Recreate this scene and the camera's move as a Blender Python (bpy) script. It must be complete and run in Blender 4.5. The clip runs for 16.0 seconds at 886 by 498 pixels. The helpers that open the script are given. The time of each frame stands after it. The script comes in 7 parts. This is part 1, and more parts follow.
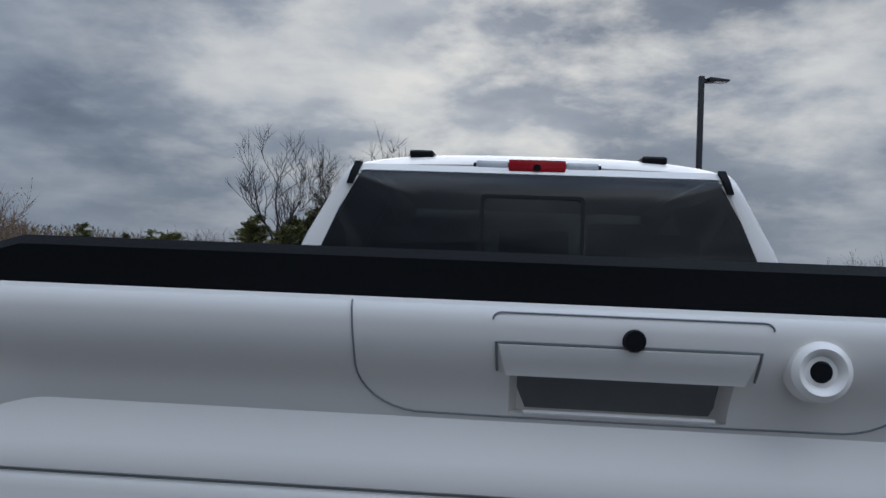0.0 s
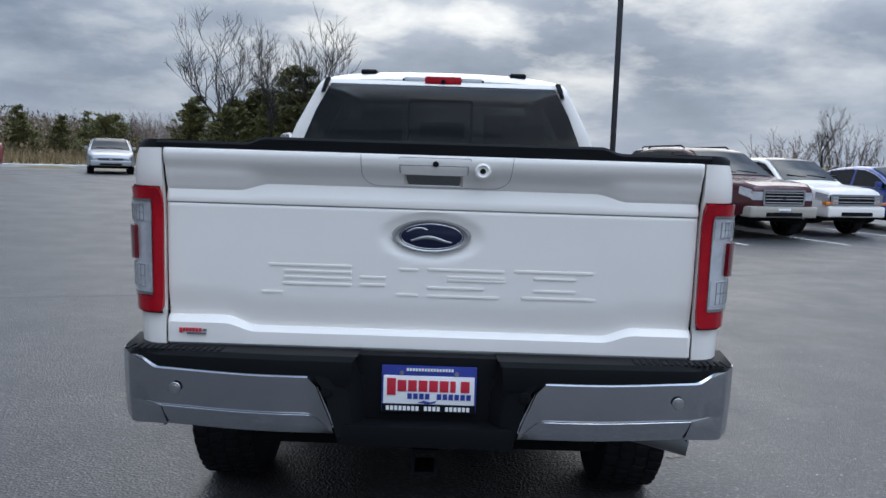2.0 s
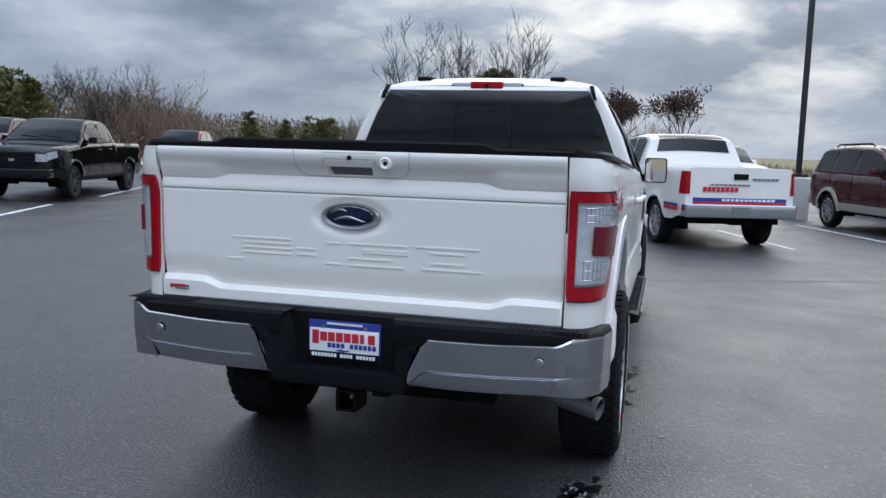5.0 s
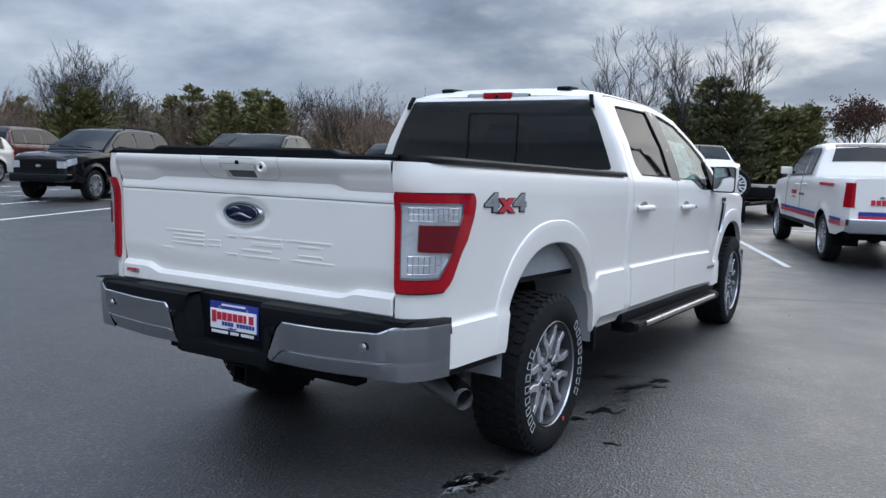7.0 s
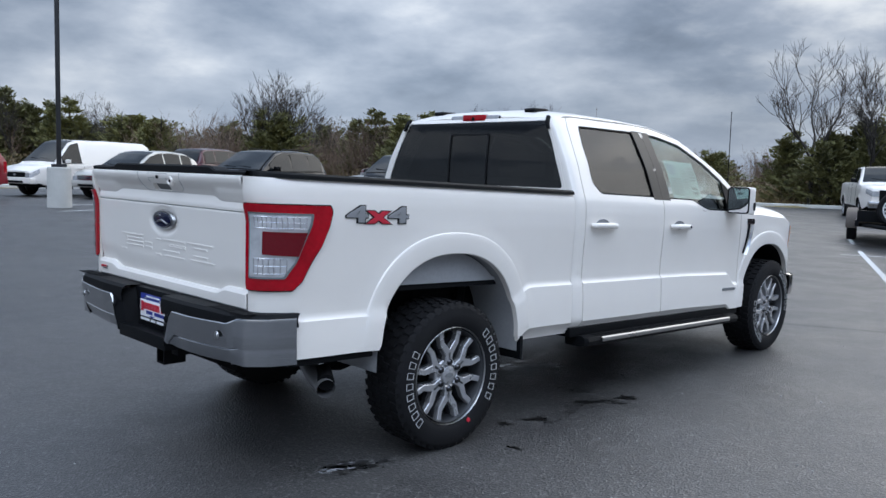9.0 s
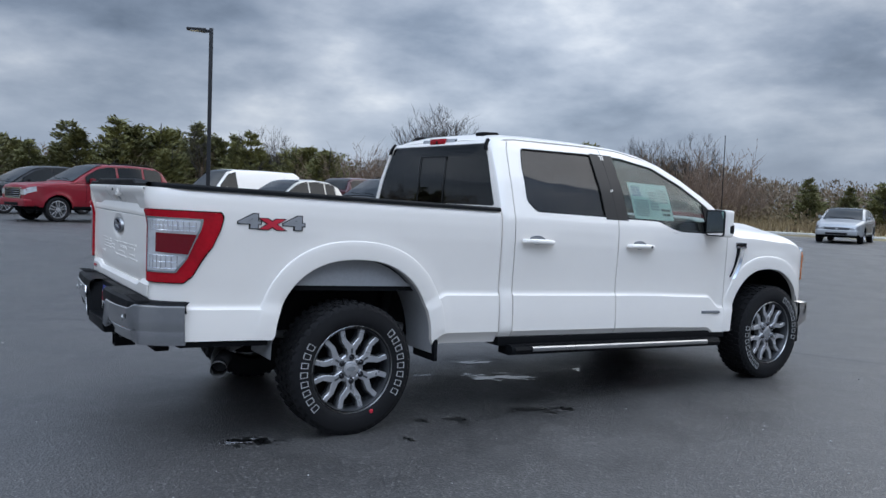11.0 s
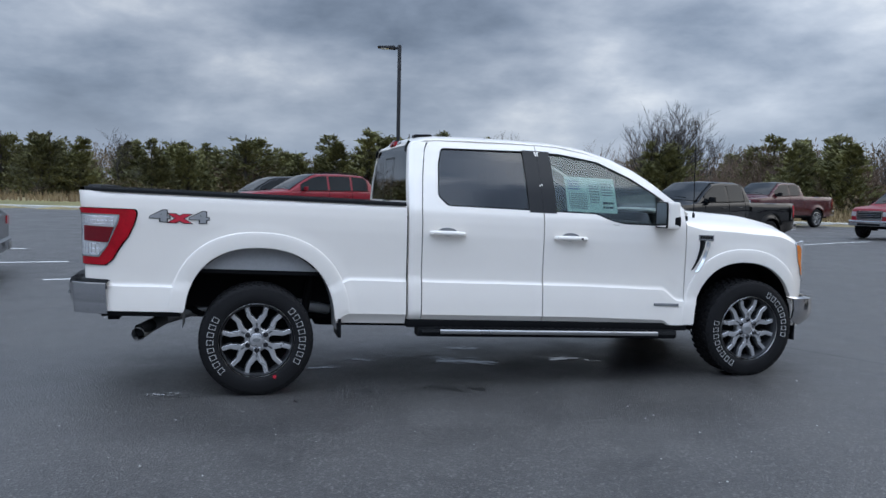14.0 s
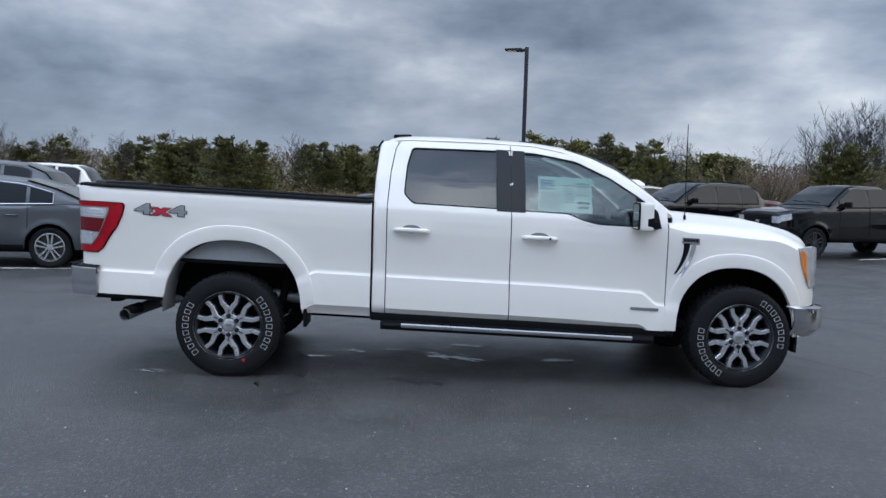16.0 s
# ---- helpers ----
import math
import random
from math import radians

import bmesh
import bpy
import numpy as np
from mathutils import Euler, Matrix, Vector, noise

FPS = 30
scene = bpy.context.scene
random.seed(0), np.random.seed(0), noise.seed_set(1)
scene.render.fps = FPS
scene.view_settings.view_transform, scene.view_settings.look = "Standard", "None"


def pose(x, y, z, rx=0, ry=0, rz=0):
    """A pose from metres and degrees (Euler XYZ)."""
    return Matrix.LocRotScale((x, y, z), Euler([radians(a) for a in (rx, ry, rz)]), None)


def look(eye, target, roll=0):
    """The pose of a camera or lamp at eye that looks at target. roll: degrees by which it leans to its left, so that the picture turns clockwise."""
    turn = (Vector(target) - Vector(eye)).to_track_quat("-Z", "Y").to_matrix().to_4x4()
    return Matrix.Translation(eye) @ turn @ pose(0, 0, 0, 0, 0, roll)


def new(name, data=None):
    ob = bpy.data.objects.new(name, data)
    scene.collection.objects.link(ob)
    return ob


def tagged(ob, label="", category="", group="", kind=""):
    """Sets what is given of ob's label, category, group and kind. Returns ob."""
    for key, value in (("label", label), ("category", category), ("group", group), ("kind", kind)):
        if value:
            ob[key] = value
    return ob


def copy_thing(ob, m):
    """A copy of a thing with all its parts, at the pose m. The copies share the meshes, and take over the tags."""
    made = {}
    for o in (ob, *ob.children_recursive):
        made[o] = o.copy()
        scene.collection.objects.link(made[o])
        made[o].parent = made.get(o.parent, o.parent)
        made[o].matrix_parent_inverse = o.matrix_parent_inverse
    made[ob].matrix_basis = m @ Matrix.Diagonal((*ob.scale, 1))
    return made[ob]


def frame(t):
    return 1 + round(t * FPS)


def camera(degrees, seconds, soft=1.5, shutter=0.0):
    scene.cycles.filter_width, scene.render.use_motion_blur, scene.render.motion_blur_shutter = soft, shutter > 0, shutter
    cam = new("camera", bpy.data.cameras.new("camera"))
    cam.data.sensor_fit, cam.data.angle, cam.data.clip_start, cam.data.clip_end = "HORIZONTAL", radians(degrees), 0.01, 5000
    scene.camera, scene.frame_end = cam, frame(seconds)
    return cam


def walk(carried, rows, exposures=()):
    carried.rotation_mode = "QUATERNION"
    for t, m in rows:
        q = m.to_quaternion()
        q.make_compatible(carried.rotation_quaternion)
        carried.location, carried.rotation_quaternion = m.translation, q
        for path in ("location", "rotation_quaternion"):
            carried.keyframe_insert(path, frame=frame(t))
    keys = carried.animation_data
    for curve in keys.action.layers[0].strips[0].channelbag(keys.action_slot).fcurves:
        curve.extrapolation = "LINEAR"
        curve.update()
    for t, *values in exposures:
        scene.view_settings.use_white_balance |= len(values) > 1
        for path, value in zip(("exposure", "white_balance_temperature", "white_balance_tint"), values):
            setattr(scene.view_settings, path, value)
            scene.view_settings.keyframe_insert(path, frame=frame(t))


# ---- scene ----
cam = camera(57.3, 16.0)
PATH = [
    (0, (-0.093, -1.829, 1.465), (-0.254, 0.164, 1.524), 2.3),
    (0.5, (-0.038, -2.301, 1.418), (-0.142, -0.305, 1.367), 1.9),
    (1, (-0.011, -2.792, 1.415), (-0.068, -0.798, 1.28), 1.8),
    (1.5, (0.036, -3.237, 1.426), (0.011, -1.247, 1.229), 1.7),
    (2, (0.043, -3.599, 1.447), (0.037, -1.613, 1.216), 1.8),
    (2.5, (0.047, -3.809, 1.463), (0.034, -1.825, 1.216), 2.0),
    (3, (0.064, -3.889, 1.473), (0.013, -1.906, 1.216), 2.0),
    (3.5, (0.185, -3.959, 1.476), (0.057, -1.98, 1.216), 2.0),
    (4, (0.478, -4.03, 1.468), (0.233, -2.062, 1.211), 1.7),
    (6.3, (2.041, -3.82, 1.457), (1.168, -2.038, 1.215), 1.6),
    (6.5, (2.199, -3.792, 1.471), (1.275, -2.035, 1.228), 1.5),
    (7, (2.57, -3.67, 1.466), (1.529, -1.978, 1.238), 1.4),
    (7.5, (2.902, -3.527, 1.472), (1.757, -1.901, 1.259), 1.4),
    (8, (3.271, -3.391, 1.484), (2.025, -1.84, 1.28), 1.5),
    (8.5, (3.583, -3.202, 1.479), (2.252, -1.723, 1.283), 1.6),
    (9, (3.947, -3.063, 1.485), (2.538, -1.657, 1.296), 1.7),
    (9.2, (4.077, -3.0, 1.475), (2.641, -1.621, 1.293), 1.7),
    (11.3, (5.511, -1.979, 1.443), (3.793, -0.962, 1.318), 2.1),
    (11.5, (5.663, -1.849, 1.46), (3.921, -0.875, 1.334), 1.9),
    (12, (5.94, -1.519, 1.45), (4.148, -0.641, 1.326), 1.7),
    (12.5, (6.163, -1.184, 1.463), (4.328, -0.399, 1.335), 1.5),
    (13, (6.449, -0.856, 1.463), (4.576, -0.168, 1.331), 1.3),
    (13.5, (6.635, -0.502, 1.471), (4.73, 0.088, 1.335), 1.2),
    (14, (6.819, -0.133, 1.467), (4.885, 0.358, 1.33), 1.15),
    (14.5, (6.973, 0.245, 1.46), (5.016, 0.631, 1.324), 1.2),
    (15, (7.076, 0.614, 1.468), (5.101, 0.897, 1.333), 1.4),
    (15.5, (7.182, 1.029, 1.48), (5.194, 1.202, 1.342), 1.55),
    (16, (7.194, 1.437, 1.473), (5.2, 1.501, 1.332), 1.7),
]
walk(cam, [(t, look(eye, target, roll)) for t, eye, target, roll in PATH],
     exposures=[(0.0, -0.50), (0.5, -0.50), (1.0, -0.30), (1.5, 0.0), (2.0, 0.12), (4.2, 0.14), (6.3, 0.20), (7.3, 0.22), (8.5, 0.20), (12.0, 0.17), (16.0, 0.15)])

# ---- sky and sun ----
SUN_AZ, SUN_EL = radians(4), radians(32)   # towards +y, behind the clouds
sun = new("sun", bpy.data.lights.new("sun", "SUN"))
sun.data.energy, sun.data.angle, sun.data.color = 0.75, radians(50), (1.0, 0.975, 0.94)
sun.matrix_world = look((30 * math.sin(SUN_AZ), 30 * math.cos(SUN_AZ), 30 * math.tan(SUN_EL)), (0, 0, 0))

world = bpy.data.worlds.new("overcast")
scene.world = world
world.use_nodes = True
wt = world.node_tree
wt.nodes.clear()


def wnode(kind, **props):
    n = wt.nodes.new(kind)
    for k, v in props.items():
        n.inputs[k].default_value = v
    return n


def wmath(op, a, b=None):
    n = wt.nodes.new("ShaderNodeMath")
    n.operation = op
    for i, v in enumerate((a, b)):
        if v is None:
            continue
        if isinstance(v, (int, float)):
            n.inputs[i].default_value = v
        else:
            wt.links.new(v, n.inputs[i])
    return n.outputs[0]


def wramp(fac, stops):
    n = wt.nodes.new("ShaderNodeValToRGB")
    wt.links.new(fac, n.inputs[0])
    while len(n.color_ramp.elements) < len(stops):
        n.color_ramp.elements.new(0.5)
    for e, (p, c) in zip(n.color_ramp.elements, stops):
        e.position, e.color = p, (*c, 1)
    return n.outputs[0]


def wmix(fac, a, b, mode="MIX"):
    n = wt.nodes.new("ShaderNodeMix")
    n.data_type, n.blend_type = "RGBA", mode
    for sock, v in ((n.inputs[0], fac), (n.inputs[6], a), (n.inputs[7], b)):
        if isinstance(v, (int, float)):
            sock.default_value = v
        elif isinstance(v, tuple):
            sock.default_value = (*v, 1)
        else:
            wt.links.new(v, sock)
    return n.outputs[2]


geo = wt.nodes.new("ShaderNodeTexCoord")
sep = wt.nodes.new("ShaderNodeSeparateXYZ")
wt.links.new(geo.outputs["Generated"], sep.inputs[0])
up = wmath("MAXIMUM", sep.outputs[2], 0.0)
# a flat cloud deck seen in perspective
den = wmath("ADD", up, 0.24)
comb = wt.nodes.new("ShaderNodeCombineXYZ")
wt.links.new(wmath("DIVIDE", sep.outputs[0], den), comb.inputs[0])
wt.links.new(wmath("DIVIDE", sep.outputs[1], den), comb.inputs[1])
# the billows on it are round masses, wider than they are high
mass = wt.nodes.new("ShaderNodeVectorMath")
mass.operation = "MULTIPLY"
wt.links.new(geo.outputs["Generated"], mass.inputs[0])
mass.inputs[1].default_value = (1.0, 1.0, 2.4)
big = wnode("ShaderNodeTexNoise", Scale=1.75, Detail=7.0, Roughness=0.50, Distortion=0.1)
mid = wnode("ShaderNodeTexNoise", Scale=1.9, Detail=8.0, Roughness=0.58, Distortion=0.1)
fine = wnode("ShaderNodeTexNoise", Scale=5.5, Detail=7.0, Roughness=0.55, Distortion=0.12)
wt.links.new(mass.outputs[0], big.inputs["Vector"])
wt.links.new(comb.outputs[0], mid.inputs["Vector"])
wt.links.new(mass.outputs[0], fine.inputs["Vector"])
cloud = wmath("ADD", wmath("MULTIPLY", big.outputs[0], 0.66), wmath("ADD", wmath("MULTIPLY", mid.outputs[0], 0.10), wmath("MULTIPLY", fine.outputs[0], 0.24)))
grey = wramp(cloud, [(0.42, (0.120, 0.157, 0.222)), (0.475, (0.196, 0.246, 0.333)), (0.518, (0.280, 0.334, 0.427)), (0.560, (0.38, 0.436, 0.53)), (0.62, (0.62, 0.665, 0.73))])
# the part of the deck in front of the sun is thinner
dirn = wt.nodes.new("ShaderNodeVectorMath")
dirn.operation = "DOT_PRODUCT"
wt.links.new(geo.outputs["Generated"], dirn.inputs[0])
gap_dir = Vector((0.03, 1.0, 0.42)).normalized()
dirn.inputs[1].default_value = gap_dir
near_sun = wmath("POWER", wmath("MAXIMUM", dirn.outputs["Value"], 0.0), 13.0)
gap = wmath("MULTIPLY", near_sun, wramp(wmath("ADD", wmath("MULTIPLY", mid.outputs[0], 0.6), wmath("MULTIPLY", fine.outputs[0], 0.4)), [(0.46, (0, 0, 0)), (0.60, (1, 1, 1))]))
lit = wmix(gap, grey, (1.15, 1.14, 1.08))
lit = wmix(wmath("MULTIPLY", near_sun, 0.05), lit, (0.64, 0.70, 0.79))
# the deck is thinner and paler to the left of the sun and over the field
for toward, power, gain in (((-0.79, 0.61, 0.16), 30.0, 0.45), ((-0.93, -0.36, 0.16), 60.0, 0.3)):
    d_ = wt.nodes.new("ShaderNodeVectorMath")
    d_.operation = "DOT_PRODUCT"
    wt.links.new(geo.outputs["Generated"], d_.inputs[0])
    d_.inputs[1].default_value = Vector(toward).normalized()
    f_ = wmath("MULTIPLY", wmath("POWER", wmath("MAXIMUM", d_.outputs["Value"], 0.0), power), gain)
    lit = wmix(f_, lit, wmix(1.0, lit, (1.75, 1.72, 1.66), "MULTIPLY"))
sky = wt.nodes.new("ShaderNodeTexSky")
sky.sky_type, sky.sun_disc, sky.sun_elevation, sky.sun_rotation = "NISHITA", False, SUN_EL, SUN_AZ
blue = wmix(1.0, sky.outputs[0], (0.10, 0.10, 0.10), "MULTIPLY")
# thin spots let a little blue sky through
thin = wramp(cloud, [(0.30, (0.35, 0.35, 0.35)), (0.40, (0.05, 0.05, 0.05))])
mixed = wmix(thin, lit, blue)
low = wramp(up, [(0.0, (0.6, 0.6, 0.6)), (0.12, (0, 0, 0))])
mixed = wmix(low, mixed, wmix(cloud, (0.31, 0.40, 0.54), (0.50, 0.56, 0.66)))
# an overcast sky is brightest overhead
lift = wramp(up, [(0.34, (1, 1, 1)), (0.60, (0.45, 0.45, 0.45)), (0.95, (0, 0, 0))])
mixed = wmix(lift, wmix(1.0, mixed, (3.25, 3.3, 3.35), "MULTIPLY"), mixed)
# and the clouds are thinner and brighter away from the tree line, towards +x and -y
away = wt.nodes.new("ShaderNodeVectorMath")
away.operation = "DOT_PRODUCT"
wt.links.new(geo.outputs["Generated"], away.inputs[0])
away.inputs[1].default_value = Vector((0.72, -0.62, 0.30)).normalized()
high = wramp(up, [(0.22, (0.05, 0.05, 0.05)), (0.60, (1, 1, 1))])
mixed = wmix(wmath("MULTIPLY", high, wramp(away.outputs["Value"], [(0.05, (0, 0, 0)), (0.75, (1, 1, 1))])), mixed, wmix(1.0, mixed, (2.7, 2.7, 2.7), "MULTIPLY"))
back = wt.nodes.new("ShaderNodeBackground")
wt.links.new(mixed, back.inputs[0])
back.inputs[1].default_value = 1.0
wt.links.new(back.outputs[0], wt.nodes.new("ShaderNodeOutputWorld").inputs[0])

# ---- materials ----
def material(name, base, rough=0.5, metal=0.0, vary=0.12, scale=4.0, fine=60.0, bump=0.0, coat=0.0, tint=None, spec=0.5, bump_scale=None, rough_vary=0.1, obj_vary=0.0):
    """A procedural surface: a base colour varied at two scales, roughness variation and fine relief."""
    m = bpy.data.materials.new(name)
    m.use_nodes = True
    t = m.node_tree
    b = t.nodes["Principled BSDF"]
    co = t.nodes.new("ShaderNodeTexCoord")
    n1, n2 = t.nodes.new("ShaderNodeTexNoise"), t.nodes.new("ShaderNodeTexNoise")
    n1.inputs["Scale"].default_value, n1.inputs["Detail"].default_value = scale, 4.0
    n2.inputs["Scale"].default_value, n2.inputs["Detail"].default_value = fine, 3.0
    for n in (n1, n2):
        t.links.new(co.outputs["Object"], n.inputs["Vector"])
    mix = t.nodes.new("ShaderNodeMix")
    mix.data_type = "FLOAT"
    mix.inputs[0].default_value = 0.4
    t.links.new(n1.outputs[0], mix.inputs[2])
    t.links.new(n2.outputs[0], mix.inputs[3])
    ramp = t.nodes.new("ShaderNodeValToRGB")
    lo = [c * (1 - vary) for c in base]
    hi = [min(1.0, c * (1 + vary)) for c in (tint or base)]
    ramp.color_ramp.elements[0].position, ramp.color_ramp.elements[0].color = 0.3, (*lo, 1)
    ramp.color_ramp.elements[1].position, ramp.color_ramp.elements[1].color = 0.7, (*hi, 1)
    t.links.new(mix.outputs[0], ramp.inputs[0])
    col = ramp.outputs[0]
    if obj_vary:
        info, hsv = t.nodes.new("ShaderNodeObjectInfo"), t.nodes.new("ShaderNodeHueSaturation")
        mr = t.nodes.new("ShaderNodeMapRange")
        mr.inputs[3].default_value, mr.inputs[4].default_value = 1 - obj_vary, 1 + obj_vary
        t.links.new(info.outputs["Random"], mr.inputs[0])
        t.links.new(mr.outputs[0], hsv.inputs["Value"])
        t.links.new(col, hsv.inputs["Color"])
        col = hsv.outputs[0]
    t.links.new(col, b.inputs["Base Color"])
    if rough_vary:
        mr = t.nodes.new("ShaderNodeMapRange")
        mr.inputs[3].default_value, mr.inputs[4].default_value = max(0.02, rough - rough_vary), min(1.0, rough + rough_vary)
        t.links.new(n1.outputs[0], mr.inputs[0])
        t.links.new(mr.outputs[0], b.inputs["Roughness"])
    else:
        b.inputs["Roughness"].default_value = rough
    b.inputs["Metallic"].default_value = metal
    b.inputs["Specular IOR Level"].default_value = spec
    b.inputs["Coat Weight"].default_value = coat
    b.inputs["Coat Roughness"].default_value = 0.04
    if bump:
        bn = t.nodes.new("ShaderNodeBump")
        bn.inputs["Strength"].default_value, bn.inputs["Distance"].default_value = bump, 0.01
        if bump_scale:
            n3 = t.nodes.new("ShaderNodeTexNoise")
            n3.inputs["Scale"].default_value, n3.inputs["Detail"].default_value = bump_scale, 5.0
            t.links.new(co.outputs["Object"], n3.inputs["Vector"])
            t.links.new(n3.outputs[0], bn.inputs["Height"])
        else:
            t.links.new(n2.outputs[0], bn.inputs["Height"])
        t.links.new(bn.outputs[0], b.inputs["Normal"])
    return m


def glass(name, tint, see, face=0.075, graze=0.85, rough=0.02):
    """A pane: dark tint that lets a share of light through, with a mirror's gloss by Fresnel."""
    m = bpy.data.materials.new(name)
    m.use_nodes = True
    t = m.node_tree
    t.nodes.clear()
    tr, gl, mx = t.nodes.new("ShaderNodeBsdfTransparent"), t.nodes.new("ShaderNodeBsdfGlossy"), t.nodes.new("ShaderNodeMixShader")
    fr, out, pw = t.nodes.new("ShaderNodeLayerWeight"), t.nodes.new("ShaderNodeOutputMaterial"), t.nodes.new("ShaderNodeMath")
    pw.operation = "MULTIPLY_ADD"
    cube = t.nodes.new("ShaderNodeMath")
    cube.operation = "POWER"
    cube.inputs[1].default_value = 4.0
    pw.inputs[1].default_value, pw.inputs[2].default_value = graze, face
    tr.inputs[0].default_value = (*[c * see for c in tint], 1)
    gl.inputs["Roughness"].default_value = rough
    fr.inputs[0].default_value = 0.5
    t.links.new(fr.outputs["Facing"], cube.inputs[0])
    t.links.new(cube.outputs[0], pw.inputs[0])
    t.links.new(pw.outputs[0], mx.inputs[0])
    t.links.new(tr.outputs[0], mx.inputs[1])
    t.links.new(gl.outputs[0], mx.inputs[2])
    t.links.new(mx.outputs[0], out.inputs[0])
    return m


def asphalt_material():
    m = bpy.data.materials.new("asphalt")
    m.use_nodes = True
    t = m.node_tree
    b = t.nodes["Principled BSDF"]
    co = t.nodes.new("ShaderNodeTexCoord")

    def noise_at(scale, detail, rough=0.55):
        n = t.nodes.new("ShaderNodeTexNoise")
        n.inputs["Scale"].default_value, n.inputs["Detail"].default_value, n.inputs["Roughness"].default_value = scale, detail, rough
        t.links.new(co.outputs["Object"], n.inputs["Vector"])
        return n.outputs[0]

    def ramp(fac, stops):
        n = t.nodes.new("ShaderNodeValToRGB")
        t.links.new(fac, n.inputs[0])
        while len(n.color_ramp.elements) < len(stops):
            n.color_ramp.elements.new(0.5)
        for e, (p, c) in zip(n.color_ramp.elements, stops):
            e.position, e.color = p, (*c, 1)
        return n.outputs[0]

    def mix(fac, a, c, mode="MIX"):
        n = t.nodes.new("ShaderNodeMix")
        n.data_type, n.blend_type = "RGBA", mode
        if isinstance(fac, float):
            n.inputs[0].default_value = fac
        else:
            t.links.new(fac, n.inputs[0])
        for s, v in ((n.inputs[6], a), (n.inputs[7], c)):
            if isinstance(v, tuple):
                s.default_value = (*v, 1)
            else:
                t.links.new(v, s)
        return n.outputs[2]

    large, blotch, grain, coarse = noise_at(0.16, 4), noise_at(1.3, 5, 0.6), noise_at(170, 2), noise_at(48, 3, 0.7)
    pebble = t.nodes.new("ShaderNodeTexVoronoi")
    pebble.inputs["Scale"].default_value = 85.0
    t.links.new(co.outputs["Object"], pebble.inputs["Vector"])
    sep = t.nodes.new("ShaderNodeSeparateColor")
    t.links.new(pebble.outputs["Color"], sep.inputs[0])
    base = ramp(large, [(0.34, (0.0195, 0.0184, 0.0180)), (0.66, (0.054, 0.0508, 0.0478))])
    base = mix(ramp(blotch, [(0.40, (0, 0, 0)), (0.66, (0.65, 0.65, 0.65))]), base, (0.0635, 0.0595, 0.0555))
    base = mix(ramp(sep.outputs[0], [(0.0, (0.0, 0.0, 0.0)), (0.75, (0.05, 0.05, 0.05)), (0.965, (0.85, 0.85, 0.85))]), base, (0.19, 0.184, 0.175))
    base = mix(ramp(coarse, [(0.42, (0.75, 0.75, 0.75)), (0.56, (0, 0, 0))]), base, (0.020, 0.0195, 0.0195))
    base = mix(ramp(grain, [(0.35, (0.5, 0.5, 0.5)), (0.6, (0, 0, 0))]), base, (0.026, 0.026, 0.028))
    t.links.new(base, b.inputs["Base Color"])
    rr = t.nodes.new("ShaderNodeMapRange")
    rr.inputs[1].default_value, rr.inputs[2].default_value = 0.3, 0.7
    rr.inputs[3].default_value, rr.inputs[4].default_value = 0.34, 0.58
    b.inputs["Specular IOR Level"].default_value = 0.85
    t.links.new(blotch, rr.inputs[0])
    t.links.new(rr.outputs[0], b.inputs["Roughness"])
    bn = t.nodes.new("ShaderNodeBump")
    bn.inputs["Strength"].default_value, bn.inputs["Distance"].default_value = 0.75, 0.005
    add = t.nodes.new("ShaderNodeMath")
    t.links.new(pebble.outputs["Distance"], add.inputs[0])
    t.links.new(coarse, add.inputs[1])
    t.links.new(add.outputs[0], bn.inputs["Height"])
    t.links.new(bn.outputs[0], b.inputs["Normal"])
    return m


M_ASPHALT = asphalt_material()
M_WHITE = material("white paint", (0.812, 0.765, 0.708), 0.32, vary=0.015, scale=1.5, fine=9, coat=0.5, rough_vary=0.04)
M_BLACKPAINT = material("black paint", (0.003, 0.003, 0.0038), 0.06, vary=0.1, spec=0.35, coat=0.12, rough_vary=0.02)
M_REDPAINT = material("red paint", (0.20, 0.007, 0.016), 0.32, vary=0.08, coat=0.35, spec=0.3)
M_MAROON = material("maroon paint", (0.055, 0.004, 0.008), 0.22, vary=0.1, coat=0.5, spec=0.4)
M_SILVER = material("silver paint", (0.34, 0.35, 0.36), 0.38, 0.35, vary=0.04, coat=0.8)
M_GREY = material("grey paint", (0.060, 0.064, 0.071), 0.35, 0.3, vary=0.06, coat=0.6)
M_GOLD = material("pale gold paint", (0.50, 0.49, 0.45), 0.36, 0.3, vary=0.05, coat=0.9)
M_BLUE = material("blue paint", (0.012, 0.04, 0.24), 0.35, vary=0.1, coat=1.0)
M_TAN = material("tan cladding", (0.36, 0.33, 0.28), 0.5, vary=0.06)
M_PLASTIC = material("black plastic", (0.0055, 0.006, 0.007), 0.5, vary=0.2, fine=220, bump=0.05, spec=0.1)
M_GAP = material("dark seam", (0.006, 0.006, 0.0065), 0.85, spec=0.1)
M_RUBBER = material("tyre rubber", (0.0095, 0.0095, 0.0105), 0.75, vary=0.3, scale=9, fine=160, bump=0.12, spec=0.18)
M_CHROME = material("chrome", (0.47, 0.475, 0.49), 0.10, 1.0, vary=0.02, rough_vary=0.03)
M_STEEL = material("brushed steel", (0.42, 0.42, 0.42), 0.32, 1.0, vary=0.08, fine=300)
M_RIM = material("machined alloy", (0.46, 0.46, 0.47), 0.27, 0.65, vary=0.05, fine=200)
